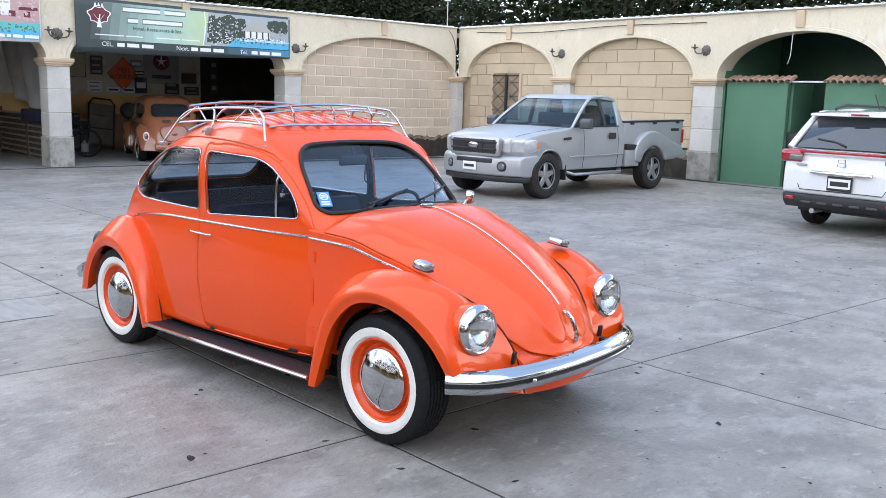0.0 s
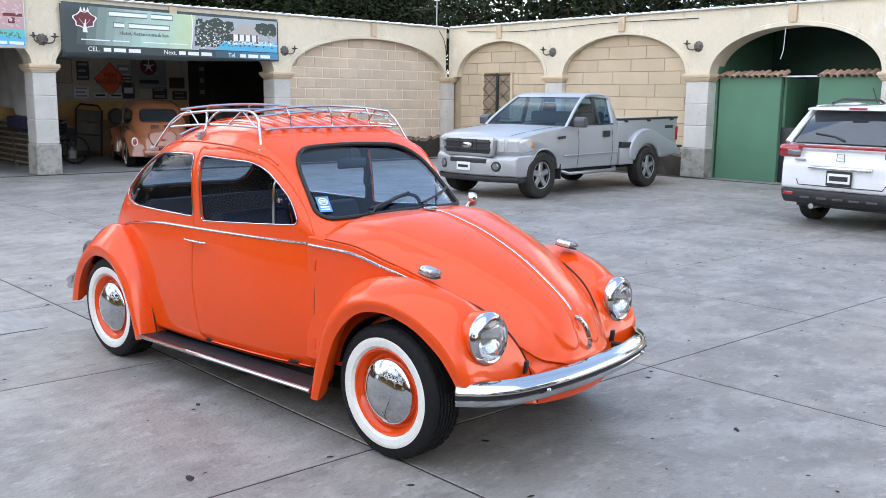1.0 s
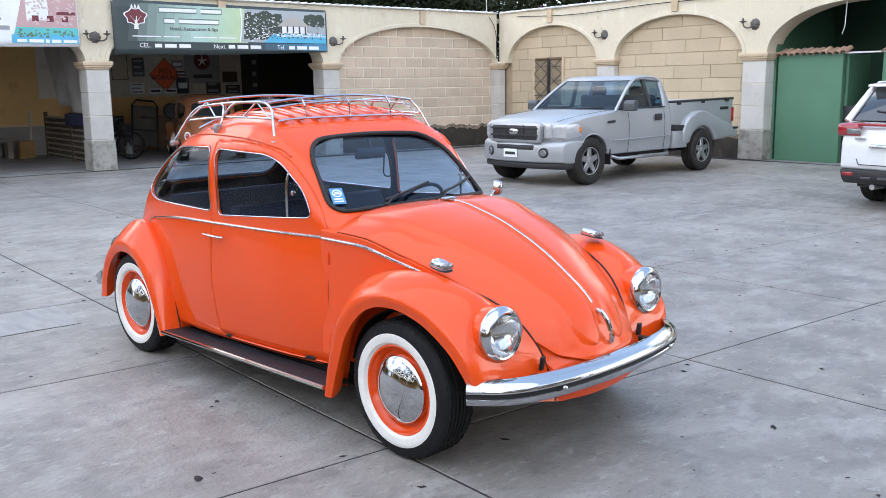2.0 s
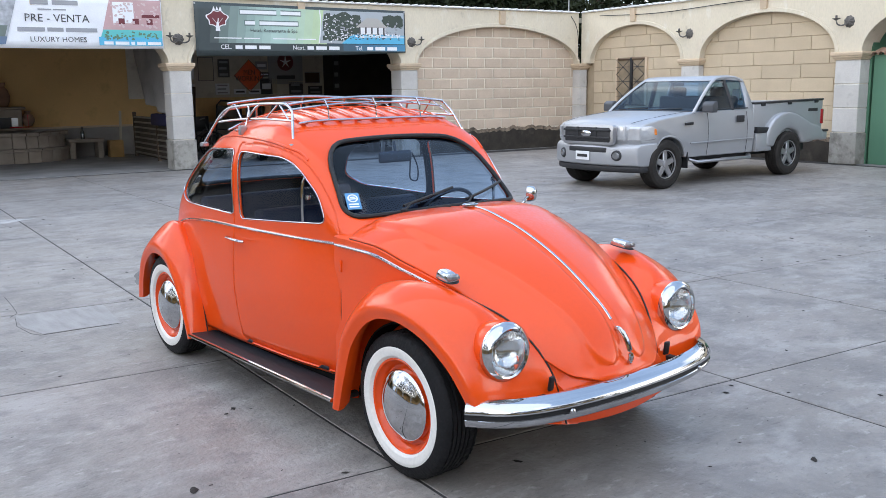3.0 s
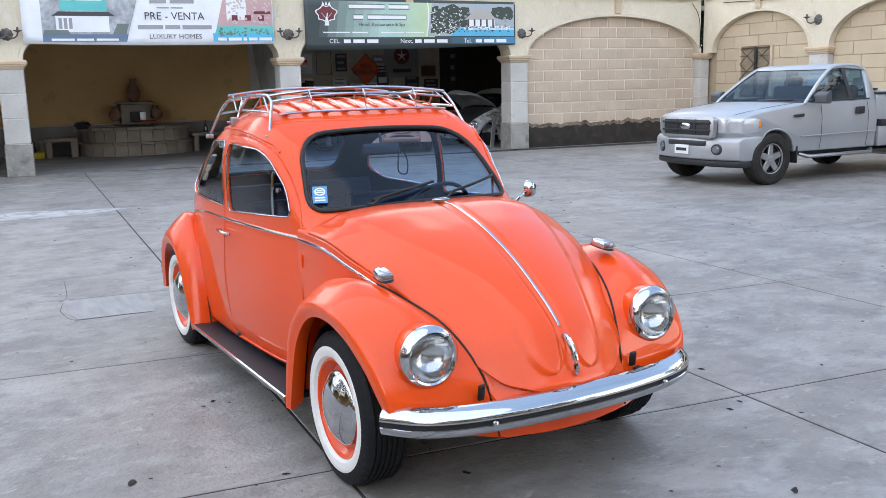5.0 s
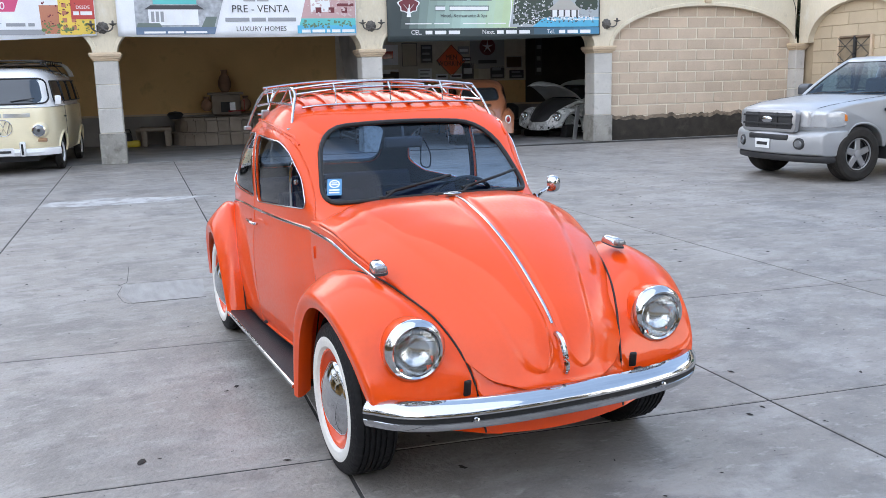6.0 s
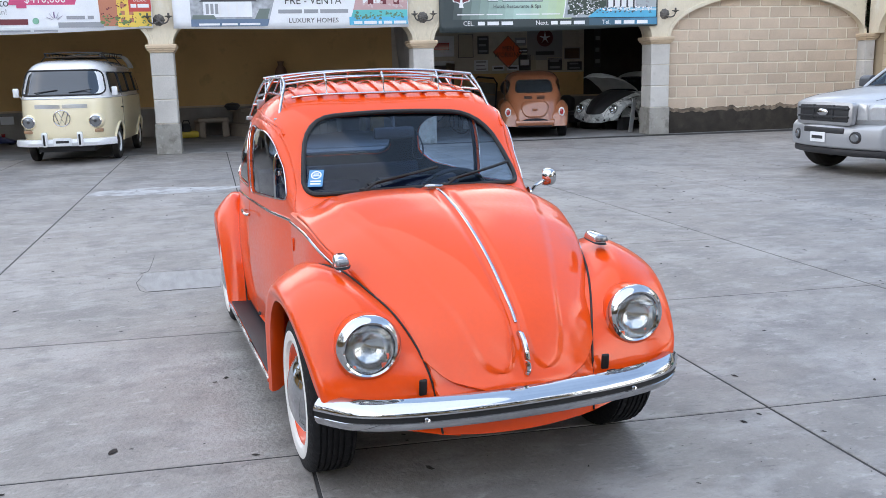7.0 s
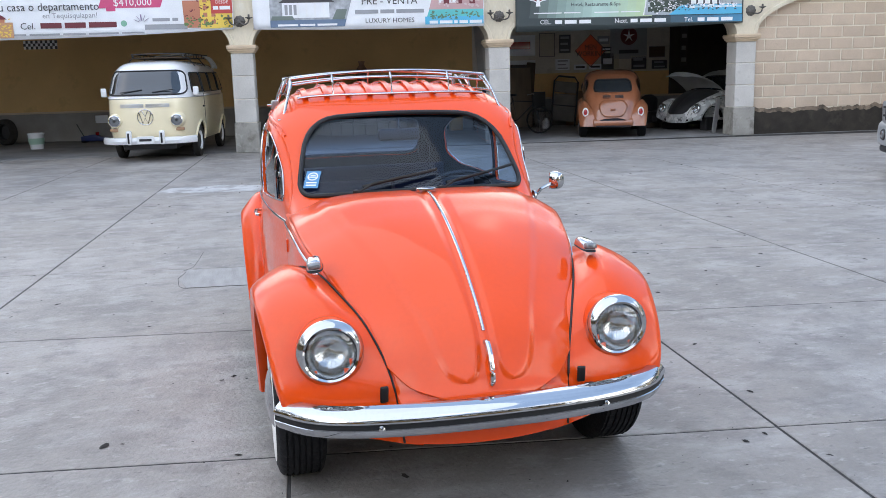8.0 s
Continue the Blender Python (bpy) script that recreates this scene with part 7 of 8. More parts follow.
part("photo_edge", tube([(6.42 + 0.06 * math.sin(2.5 * q), -0.033, 2.62 + 0.72 * q) for q in np.linspace(0, 1, 12)], 0.014, 5, flat=0.4), WHITE_INK, b1)
part("foot_band", face(3.72, 8.62, 2.44, 2.60, 0.027), SLATE, b1)
for k in range(6):
    part("foot_band", face(6.7 + 0.32 * k, 7.02 + 0.32 * k, 2.46, 2.605, 0.029), ink("blue_fade_print", (0.05 + 0.004 * k, 0.075 + 0.035 * k, 0.09 + 0.065 * k)), b1)
crown = [(0.20 * math.cos(a) * (1 + 0.13 * math.sin(5 * a)), 0.15 * math.sin(a) * (1 + 0.1 * math.sin(7 * a))) for a in np.linspace(0, 2 * math.pi, 40, endpoint=False)]
for grow, mt, d in ((1.14, WHITE_INK, 0.030), (1.0, MAROON, 0.033)):
    part("tree_emblem", pane_geo(crown, lambda x, z: (4.14 + x * grow, -d, 3.09 + z * grow), 2), mt, b1)
part("emblem_trunk", face(4.09, 4.19, 2.84, 3.02, 0.034, 4.12, 4.16), WHITE_INK, b1)
for a, b in ((4.13, 4.03), (4.15, 4.25), (4.14, 4.16)):
    part("emblem_branch", tube([(a, -0.036, 2.98), (b, -0.036, 3.10)], 0.012, 5, flat=0.3), WHITE_INK, b1)
for a in (4.04, 4.11, 4.18):
    part("emblem_crown", face(a, a + 0.06, 3.265, 3.275, 0.034, a + 0.025, a + 0.035), WHITE_INK, b1)
    part("emblem_crown", face(a, a + 0.06, 3.26, 3.33, 0.034, a + 0.025, a + 0.035), WHITE_INK, b1)
for u0, u1, z, words in ((4.62, 6.02, 3.24, (4, 2.3)), (4.72, 5.95, 3.02, (1, 4))):
    bars(b1, u0, u1, z, 0.118, OUTLINED, words, 0.0300)
    bars(b1, u0 + 0.015, u1 - 0.015, z, 0.072, WHITE_INK, words, 0.0325)
lettering("banner_text", "Hotel, Restaurante & Spa", 0.105, DARK_INK, b1, UP(5.38, 2.865, 0.031), squeeze=1.0)
bars(b1, 4.05, 5.05, 2.70, 0.022, WHITE_INK, (5, 3))
bars(b1, 5.35, 6.35, 2.70, 0.022, WHITE_INK, (5, 4))
for u, txt in ((4.30, "CEL."), (5.94, "Next."), (7.42, "Tel.")):
    lettering("banner_text", txt, 0.13, WHITE_INK, b1, UP(u, 2.515, 0.032))
    bars(b1, u + 0.20, u + 0.98, 2.515, 0.075, WHITE_INK, (1.2, 2, 2))
# housing banner
b2 = banner(-1.74, 3.00, (3.45, 3.43), (2.49, 2.47), PAPER, "white housing sale banner with two house photos over the bay")
part("photo", face(-1.40, 0.10, 2.52, 3.40, 0.026, -1.40, 0.36), HOUSE_PRINT, b2)
part("photo_sky", face(-1.05, -0.22, 3.10, 3.40, 0.028), SKY_TEAL, b2)
part("photo_house", face(-1.15, -0.20, 2.70, 3.02, 0.030), PAPER, b2)
part("photo_roof", face(-1.22, -0.08, 3.00, 3.08, 0.032, -1.10, -0.2), DARK_INK, b2)
for k in range(4):
    part("photo_column", face(-0.85 + 0.17 * k, -0.81 + 0.17 * k, 2.72, 2.98, 0.033), WHITE_INK, b2)
for k in range(3):
    part("photo_window", face(-1.10 + 0.09 * k, -1.04 + 0.09 * k, 2.76, 2.96, 0.0335), GREY_INK, b2)
part("photo_hedge", face(-1.38, -0.9, 2.66, 2.74, 0.0345, -1.36, -0.95), ink("hedge_print", (0.16, 0.20, 0.18)), b2)
part("photo_hedge", face(-0.15, 0.10, 2.66, 2.86, 0.0345, -0.05, 0.16), ink("hedge_print", (0.16, 0.20, 0.18)), b2)
part("photo_ground", face(-1.40, 0.10, 2.52, 2.66, 0.030, -1.40, 0.14), ink("dusk_blue_print", (0.14, 0.20, 0.30)), b2)
bars(b2, -1.25, -0.05, 2.56, 0.04, WHITE_INK, (4, 3, 4), 0.034)
bars(b2, -1.0, -0.3, 3.33, 0.09, WHITE_INK, (1, 3), 0.032)
bars(b2, 0.58, 1.42, 3.30, 0.085, GREY_INK, (2, 3), 0.026)
bars(b2, 0.70, 1.20, 3.17, 0.025, GREY_INK, (3, 3), 0.026)
lettering("banner_text", "PRE - VENTA", 0.205, DARK_INK, b2, UP(1.03, 3.005, 0.027))
bars(b2, 0.32, 1.74, 2.80, 0.075, GREY_INK, (5, 3, 6), 0.026)
lettering("banner_text", "LUXURY HOMES", 0.135, DARK_INK, b2, UP(1.03, 2.615, 0.027), squeeze=1.02)
part("photo", face(1.82, 2.98, 2.72, 3.40, 0.026, 2.0, 2.98), ROSE, b2)
part("photo_wall", face(2.05, 2.45, 2.95, 3.35, 0.028), PAPER, b2)
part("photo_shelf", face(2.60, 2.95, 3.06, 3.12, 0.029), MAROON, b2)
for k in range(3):
    part("photo_chair", face(2.15 + 0.27 * k, 2.27 + 0.27 * k, 2.93, 3.04, 0.031), MAROON, b2)
part("photo_pool", face(1.78, 2.98, 2.62, 2.82, 0.030, 1.85, 2.98), SKY_TEAL, b2)
part("photo_water", face(1.76, 2.98, 2.52, 2.68, 0.032), POOL, b2)
bars(b2, 1.85, 2.95, 2.565, 0.06, WHITE_INK, (2, 3, 0.8, 2, 3), 0.036)
patches(b2, "photo_detail", (1.98, 2.96, 2.84, 3.36), 66, 0.033, ink("pale_rose_print", (0.62, 0.50, 0.50)), 0.0335, 14)
patches(b2, "photo_detail", (1.85, 2.96, 2.62, 2.80), 39, 0.033, ink("lawn_print", (0.12, 0.22, 0.14)), 0.0340, 16)
# flat sale banner
b3 = banner(-7.10, -2.13, (3.45, 3.45), (2.38, 2.51), PAPER, "white flat sale banner with a pink price arrow over the bay")
lettering("banner_text", "tu casa o departamento", 0.225, DARK_INK, b3, UP(-5.72, 3.00, 0.027), squeeze=0.92)
lettering("banner_text", "en Tequisquiapan!", 0.145, GREY_INK, b3, UP(-5.30, 2.83, 0.027))
lettering("banner_text", "Cel.", 0.18, DARK_INK, b3, UP(-6.12, 2.635, 0.027))
bars(b3, -5.88, -4.42, 2.645, 0.105, MAROON, (3, 3, 4), 0.027)
part("phone_mark", lathe([(-0.027, 0.0), (-0.027, 0.06), (-0.024, 0.06)], 20, "y", (-4.28, 0, 2.66)), ink("phone_green", (0.20, 0.42, 0.30)), b3)
part("price_arrow", face(-4.75, -3.55, 2.96, 3.30, 0.026, -4.62, -3.42), PINK, b3)
part("price_arrow", face(-4.60, -4.42, 2.90, 2.97, 0.026), PINK, b3)
lettering("banner_text", "$410,000", 0.20, WHITE_INK, b3, UP(-4.08, 3.06, 0.029))
for k in range(5):
    a = radians(35 + 30 * k)
    part("flower_mark", tube([(-3.93 + 0.05 * math.cos(a), -0.028, 2.66 + 0.05 * math.sin(a)), (-3.93 + 0.17 * math.cos(a), -0.028, 2.66 + 0.17 * math.sin(a))], 0.014, 5, flat=0.3), ink("purple_ink", (0.25, 0.20, 0.32)), b3)
bars(b3, -3.72, -3.22, 2.72, 0.06, GREY_INK, (3, 1), 0.027)
bars(b3, -3.88, -3.05, 2.58, 0.10, GREY_INK, (5,), 0.027)
bars(b3, -6.6, -3.9, 2.475, 0.035, GREY_INK, (3, 4, 3, 4, 3), 0.026)
part("photo_block", face(-3.10, -2.72, 2.55, 3.08, 0.026, -3.12, -2.75), BRICK_INK, b3)
part("photo_block", face(-2.78, -2.40, 2.53, 3.22, 0.028), YOLK, b3)
part("photo_block", face(-2.48, -2.15, 2.54, 3.06, 0.027), YOLK, b3)
for k in range(4):
    for j in range(2):
        part("photo_window", face(-2.72 + 0.16 * j, -2.64 + 0.16 * j, 2.62 + 0.14 * k, 2.70 + 0.14 * k, 0.031), BRICK_INK, b3)
part("red_flash", face(-2.56, -2.14, 2.82, 3.38, 0.033), ink("red_print", (0.52, 0.07, 0.06)), b3)
lettering("banner_text", "DESDE", 0.085, WHITE_INK, b3, UP(-2.34, 3.04, 0.035))
bars(b3, -2.52, -2.18, 2.93, 0.07, WHITE_INK, (2, 4), 0.035)
part("photo_block", face(-7.05, -6.55, 2.42, 2.80, 0.026), BRICK_INK, b3)
part("photo_block", face(-6.72, -6.40, 2.42, 2.72, 0.028), ink("terracotta_print", (0.55, 0.30, 0.16)), b3)
part("photo_roof", face(-7.05, -6.50, 2.78, 2.86, 0.029, -6.95, -6.6), MAROON, b3)

patches(b3, "photo_detail", (-3.12, -2.16, 2.54, 2.80), 57, 0.028, ink("shrub_print", (0.14, 0.22, 0.08)), 0.0325, 21)
patches(b3, "photo_detail", (-3.10, -2.42, 2.6, 3.15), 52, 0.019, MAROON, 0.0328, 22)
patches(b3, "photo_detail", (-7.03, -6.42, 2.42, 2.8), 66, 0.022, YOLK, 0.0325, 23)

# ---- in the covered bays ----
POTTERY = surf("clay_pot", (0.24, 0.135, 0.085), 0.8, var=0.2, bump=0.2)
FOUNT = surf("fountain_stone", (0.30, 0.25, 0.20), 0.85, var=0.18, scale=3, bump=0.35, rand=0.1)
fn = thing("stone_fountain", place(0.55, 19.65), "old stone wall fountain with a curved basin, dry and dusty", "fountain")
def half_ring(r0, r1, z0, z1, n=14):
    for k in range(n):
        a0, a1 = math.pi + math.pi * k / n + 0.006, math.pi + math.pi * (k + 1) / n - 0.006
        v = []
        for z in (z0, z1):
            for r, a in ((r0, a0), (r1, a0), (r1, (a0 + a1) / 2), (r1, a1), (r0, a1)):
                v.append((1.25 * r * math.cos(a), r * math.sin(a), z))
        yield v, [(4, 3, 2, 1, 0), (5, 6, 7, 8, 9), (0, 1, 6, 5), (1, 2, 7, 6), (2, 3, 8, 7), (3, 4, 9, 8), (4, 0, 5, 9)]


for z0, z1, r0, r1 in ((0.0, 0.27, 0.78, 1.12), (0.28, 0.33, 0.76, 1.17), (0.34, 0.62, 0.74, 1.05), (0.63, 0.70, 0.70, 1.12)):
    for g in half_ring(r0, r1, z0, z1):
        part("basin_stone", g, FOUNT, fn, sharp=25)
part("basin_floor", box(-0.9, 0.9, -0.74, 0.3, 0.0, 0.28), FOUNT, fn)
part("upper_basin", lathe([(0.0, 0.72), (0.42, 0.74), (0.52, 0.84), (0.58, 0.86), (0.61, 0.82), (0.61, 0.0)], 32, "z"), FOUNT, fn)
part("pedestal", box(-0.36, 0.36, -0.34, 0.35, 0.74, 1.24, 0.03), FOUNT, fn)
# no hollow is cut: a black block gives the niche's shade
part("niche", box(-0.15, 0.15, -0.36, -0.32, 0.80, 1.06, 0.03), BLACK_TRIM, fn, "black block painted as a shaded niche")
part("pedestal_cap", box(-0.44, 0.44, -0.40, 0.4, 1.24, 1.30, 0.02), FOUNT, fn)
bn = thing("stone_bench", place(-1.30, 19.55), "small low stone bench beside the fountain", "bench")
part("bench_top", box(-0.44, 0.44, -0.24, 0.24, 0.36, 0.44, 0.015), FOUNT, bn)
for x in (-0.36, 0.36):
    part("bench_support", box(x - 0.07, x + 0.07, -0.20, 0.20, 0.0, 0.36, 0.01), FOUNT, bn)
def pot(u, v, z, h, r, label):
    return solo("clay_pot", lathe([(0, 0.0), (0, 0.5 * r), (0.25 * h, 0.95 * r), (0.45 * h, r), (0.68 * h, 0.75 * r), (0.82 * h, 0.4 * r), (0.90 * h, 0.42 * r), (h, 0.55 * r), (h, 0.45 * r), (0.85 * h, 0.3 * r)], 24, "z"), POTTERY, label, "pot", place(u, v, z), "fountain pots")


pot(0.55, 19.60, 1.30, 0.58, 0.17, "tall brown clay jar on the fountain's cap")
pot(0.06, 19.42, 0.845, 0.36, 0.15, "round brown clay jar on the fountain basin")
pot(1.04, 19.42, 0.845, 0.36, 0.15, "round brown clay jar on the fountain basin")
solo("dark_bowl", lathe([(0, 0.0), (0, 0.12), (0.1, 0.2), (0.16, 0.15), (0.19, 0.0)], 20, "z"), IRON, "overturned dark bowl on the basin rim", "bowl", place(-0.75, 18.55, 0.70))
tg = thing("small_red_trolley", place(0.75, 18.75, 0.84), "little red and white metal figure stand on the basin", "ornament")
part("frame", tube([(-0.2, 0, 0.0), (0.2, 0, 0.0), (0.2, 0, 0.28)], 0.015, 6), RED_LENS, tg)
part("top", box(-0.16, -0.02, -0.05, 0.05, 0.02, 0.22, 0.01), WHITE_PAINT, tg)
for u, v, w, lbl in ((-1.25, 19.35, 0.75, "low stone bench beside the fountain"), (2.30, 19.45, 0.85, "low stone shelf with odds and ends")):
    bn = thing("stone_bench", place(u, v), lbl, "bench")
    part("bench_top", box(-w / 2, w / 2, -0.25, 0.25, 0.40, 0.48, 0.015), FOUNT, bn)
    for s in (-1, 1):
        part("bench_leg", box(*sorted((s * (w / 2 - 0.03), s * (w / 2 - 0.16))), -0.22, 0.22, 0, 0.40, 0.01), FOUNT, bn)
solo("wooden_crate", box(-0.17, 0.17, -0.15, 0.15, 0, 0.42, 0.015), surf("yellow_wood", (0.34, 0.20, 0.07), 0.7, var=0.3), "small yellow wooden cabinet on the floor", "crate", place(3.0, 19.3))
solo("leaning_board", box(-0.03, 0.03, -0.01, 0.01, 0, 1.15, 0.004, 1), SIGN_CREAM, "pale board leaning on the back wall", "board", place(3.22, 19.75, 0) @ pose(0, 0, 0, -6, 4))
bt_ = thing("small_bottle", place(2.25, 19.4, 0.48), "dark glass bottle on the stone shelf", "bottle")
part("bottle_body", lathe([(0, 0.0), (0, 0.05), (0.16, 0.05), (0.22, 0.02), (0.30, 0.018), (0.30, 0.0)], 14, "z"), TINT, bt_)
# sheet-metal screen and hanging cloth beside the first column
cs = thing("corrugated_screen", place(3.50, 14.95), "low screen of pale metal slats on wooden posts between the bays", "screen")
part("backing", box(-0.01, 0.01, 0.04, 4.22, 0.06, 1.02), surf("rusty_sheet", (0.10, 0.085, 0.07), 0.7, 0.3, var=0.3, scale=5), cs, "dark rusty sheet")
for k in range(8):
    part("slat", tube([(-0.02, 0.04, 0.12 + 0.125 * k), (-0.02, 4.22, 0.12 + 0.125 * k)], 0.024, 6), surf("dusty_steel", (0.36, 0.34, 0.31), 0.5, 0.5, var=0.2), cs)
for y in (0.0, 2.1, 4.24):
    part("post", box(-0.05, 0.03, y - 0.04, y + 0.04, 0, 1.12, 0.01, 1), BARK, cs)
def drape(i, j):
    k, q = i / 59, j / 23
    return (0.05 * math.sin(17 * k + 2.2 * q) * (0.35 + q), 0.10 + 3.75 * k * (1 - 0.30 * q), 3.27 - (2.05 + 0.10 * math.sin(5 * k)) * q)


cl_ = solo("hanging_sheet", grid(drape, 60, 24), surf("grey_cloth_sheet", (0.40, 0.39, 0.38), 0.9, var=0.25, scale=2), "dusty grey cloth sheet hanging beside the column", "sheet", place(3.42, 14.95))
thick(cl_, 0.004)
solo("folded_blanket", box(-0.09, 0.09, -0.85, 0.85, -0.22, 0.05, 0.04, 3), surf("navy_cloth", (0.03, 0.03, 0.09), 0.9, var=0.2), "dark blue blanket over the metal screen", "blanket", place(3.48, 16.4, 1.06))
# signs on the garage wall
def wall_sign(u, z, w, h, mt, label, ring=None, nbars=0, bar_mt=None, round_=False, turn=0):
    sg = thing("wall_sign", place(u, V_BACK - 0.03, z) @ pose(0, 0, 0, 0, turn), label, "sign", "garage signs")
    if round_:
        part("sign_board", lathe([(-0.01, 0.0), (-0.012, w / 2), (0.012, w / 2), (0.012, 0.0)], 28, "y"), mt, sg)
    else:
        part("sign_board", box(-w / 2, w / 2, -0.012, 0.012, -h / 2, h / 2, 0.006, 1), mt, sg)
    if ring:
        part("sign_edge", tube([(-w / 2, -0.014, -h / 2), (w / 2, -0.014, -h / 2), (w / 2, -0.014, h / 2), (-w / 2, -0.014, h / 2)], 0.012, 4, closed=True), ring, sg)
    for k in range(nbars):
        z0 = (k + 0.5) / nbars - 0.5
        part("print_bar", face(-w * 0.36, w * 0.36 * (1 - 0.3 * (k % 2)), (z0 - 0.18 / nbars) * h, (z0 + 0.18 / nbars) * h, 0.018), bar_mt or DARK_INK, sg)
    return sg


mw = wall_sign(6.91, 2.02, 0.62, 0.62, SIGN_ORANGE, "orange diamond roadwork sign reading men working", turn=45, ring=DARK_INK)
for txt, z in (("MEN", 0.085), ("WORKING", -0.085)):
    lettering("sign_text", txt, 0.205, SIGN_BLACK, mw, pose(0, 0, 0, 0, -45) @ UP(0, z, 0.020), squeeze=0.82)
wall_sign(4.85, 2.20, 1.0, 0.55, PAPER, "white oil sign with a red mark", nbars=1, bar_mt=RED_LENS)
wall_sign(4.85, 1.62, 1.0, 0.36, PAPER, "white tyre sign with a black mark", nbars=1)
wall_sign(5.68, 2.20, 0.42, 0.62, SIGN_CREAM, "cream sign with a dark round mark", ring=DARK_INK)
wall_sign(6.18, 2.22, 0.34, 0.50, DARK_INK, "dark framed picture on the garage wall", ring=SIGN_CREAM, nbars=3, bar_mt=GREY_INK)
wall_sign(6.12, 1.66, 0.40, 0.30, PAPER, "small white sign with grey print", nbars=3, bar_mt=GREY_INK)
wall_sign(6.62, 1.58, 0.36, 0.14, PAPER, "narrow white plate sign", nbars=1)
wall_sign(7.05, 1.58, 0.36, 0.14, PAPER, "narrow white plate sign", nbars=1)
wall_sign(7.28, 2.30, 0.34, 0.22, GREY_INK, "small oval racing sign", nbars=1, bar_mt=PAPER)
wall_sign(7.36, 2.05, 0.30, 0.12, DARK_INK, "narrow black sign with pale print", nbars=1, bar_mt=PAPER)
wall_sign(7.40, 1.72, 0.36, 0.44, DARK_INK, "black sign with a star mark", nbars=1, bar_mt=PAPER)
st = wall_sign(8.00, 2.25, 1.05, 0.95, ink("dim_white_sign", (0.34, 0.34, 0.35)), "large white fuel sign with a dark star disc", nbars=0)
part("disc", lathe([(-0.018, 0.0), (-0.018, 0.24), (-0.01, 0.24)], 28, "y", (0, 0, 0.14)), MAROON, st)
for k in range(5):
    a = radians(90 + 72 * k)
    part("star_ray", face(-0.035, 0.035, 0.0, 0.17, 0.022, -0.005, 0.005), PAPER, st, m=pose(0, 0, 0.14, 0, math.degrees(a) - 90))
bars(st, -0.28, 0.28, -0.28, 0.10, DARK_INK, (5,), 0.020)
wall_sign(8.30, 1.66, 0.44, 0.36, DARK_INK, "dark framed poster on the garage wall", ring=SIGN_CREAM, nbars=2, bar_mt=GREY_INK)
wall_sign(8.82, 1.95, 0.46, 0.30, ink("brown_sign", (0.10, 0.06, 0.04)), "brown framed poster on the garage wall", ring=GREY_INK)
wall_sign(8.90, 1.60, 0.44, 0.24, DARK_INK, "dark framed poster on the garage wall", nbars=2, bar_mt=GREY_INK)
wall_sign(9.60, 2.20, 0.20, 1.30, DARK_INK, "tall narrow black sign", nbars=4, bar_mt=GREY_INK)
wall_sign(7.65, 1.72, 0.16, 0.40, SIGN_CREAM, "small cream sign on the garage wall")
# loose things in the garage
bk = thing("bicycle", place(4.30, 17.2, 0, 62), "dark bicycle leaning beside the garage column", "bicycle")
for y in (-0.52, 0.52):
    w = new("wheel")
    w.parent = bk
    w.matrix_basis = pose(0, y, 0.33)
    part("tyre", tube([(0, 0.31 * math.cos(a), 0.31 * math.sin(a)) for a in np.linspace(0, 2 * math.pi, 32, endpoint=False)], 0.022, 8, closed=True), TYRE, w)
    for k in range(8):
        a = math.pi * k / 8
        part("spoke", tube([(0, -0.3 * math.cos(a), -0.3 * math.sin(a)), (0, 0.3 * math.cos(a), 0.3 * math.sin(a))], 0.003, 4), GREY_METAL, w)
for pts in ([(0, -0.52, 0.33), (0, -0.36, 0.85)], [(0, -0.38, 0.78), (0, 0.15, 0.80), (0, 0.05, 0.32), (0, -0.38, 0.74)], [(0, 0.15, 0.80), (0, 0.52, 0.33), (0, 0.05, 0.32)], [(0, 0.15, 0.8), (0, 0.18, 0.92)]):
    part("frame_tube", tube(pts, 0.016, 8), IRON, bk)
part("saddle", box(-0.06, 0.06, 0.06, 0.32, 0.92, 0.97, 0.02), RUBBER, bk)
part("handlebar", tube([(-0.28, -0.30, 0.95), (0, -0.36, 0.97), (0.28, -0.30, 0.95)], 0.013, 8), GREY_METAL, bk)
fc = thing("folding_chair", place(5.90, 19.2, 0, -10), "folded lounge chair with grey cloth leaning upright on the wall", "chair")
lean = pose(0, 0, 0, -14, 6)
part("side_tube", tube([lean @ Vector(p) for p in ((-0.32, 0, 0.0), (-0.32, 0, 1.25), (-0.22, 0, 1.38), (0.22, 0, 1.38), (0.32, 0, 1.25), (0.32, 0, 0.0))], 0.026, 8), BLACK_TRIM, fc)
for z0, z1 in ((0.16, 0.56), (0.60, 0.90), (0.94, 1.24)):
    part("cloth_panel", box(-0.29, 0.29, -0.012, 0.012, z0, z1, 0.01), surf("dusty_cloth", (0.17, 0.155, 0.135), 0.9, var=0.25), fc, m=lean)
part("cross_tube", tube([lean @ Vector((-0.32, -0.03, 0.58)), lean @ Vector((0.32, -0.03, 0.58))], 0.018, 8), BLACK_TRIM, fc)
solo("plywood_sheet", box(-0.42, 0.42, -0.012, 0.012, 0, 1.62, 0.004, 1), surf("dusty_plywood", (0.20, 0.155, 0.11), 0.8, var=0.25, scale=2, stretch=(3, 3, 0.6)), "dusty plywood sheet leaning on the garage wall", "board", place(4.75, 19.55, 0, 4) @ pose(0, 0, 0, -9))
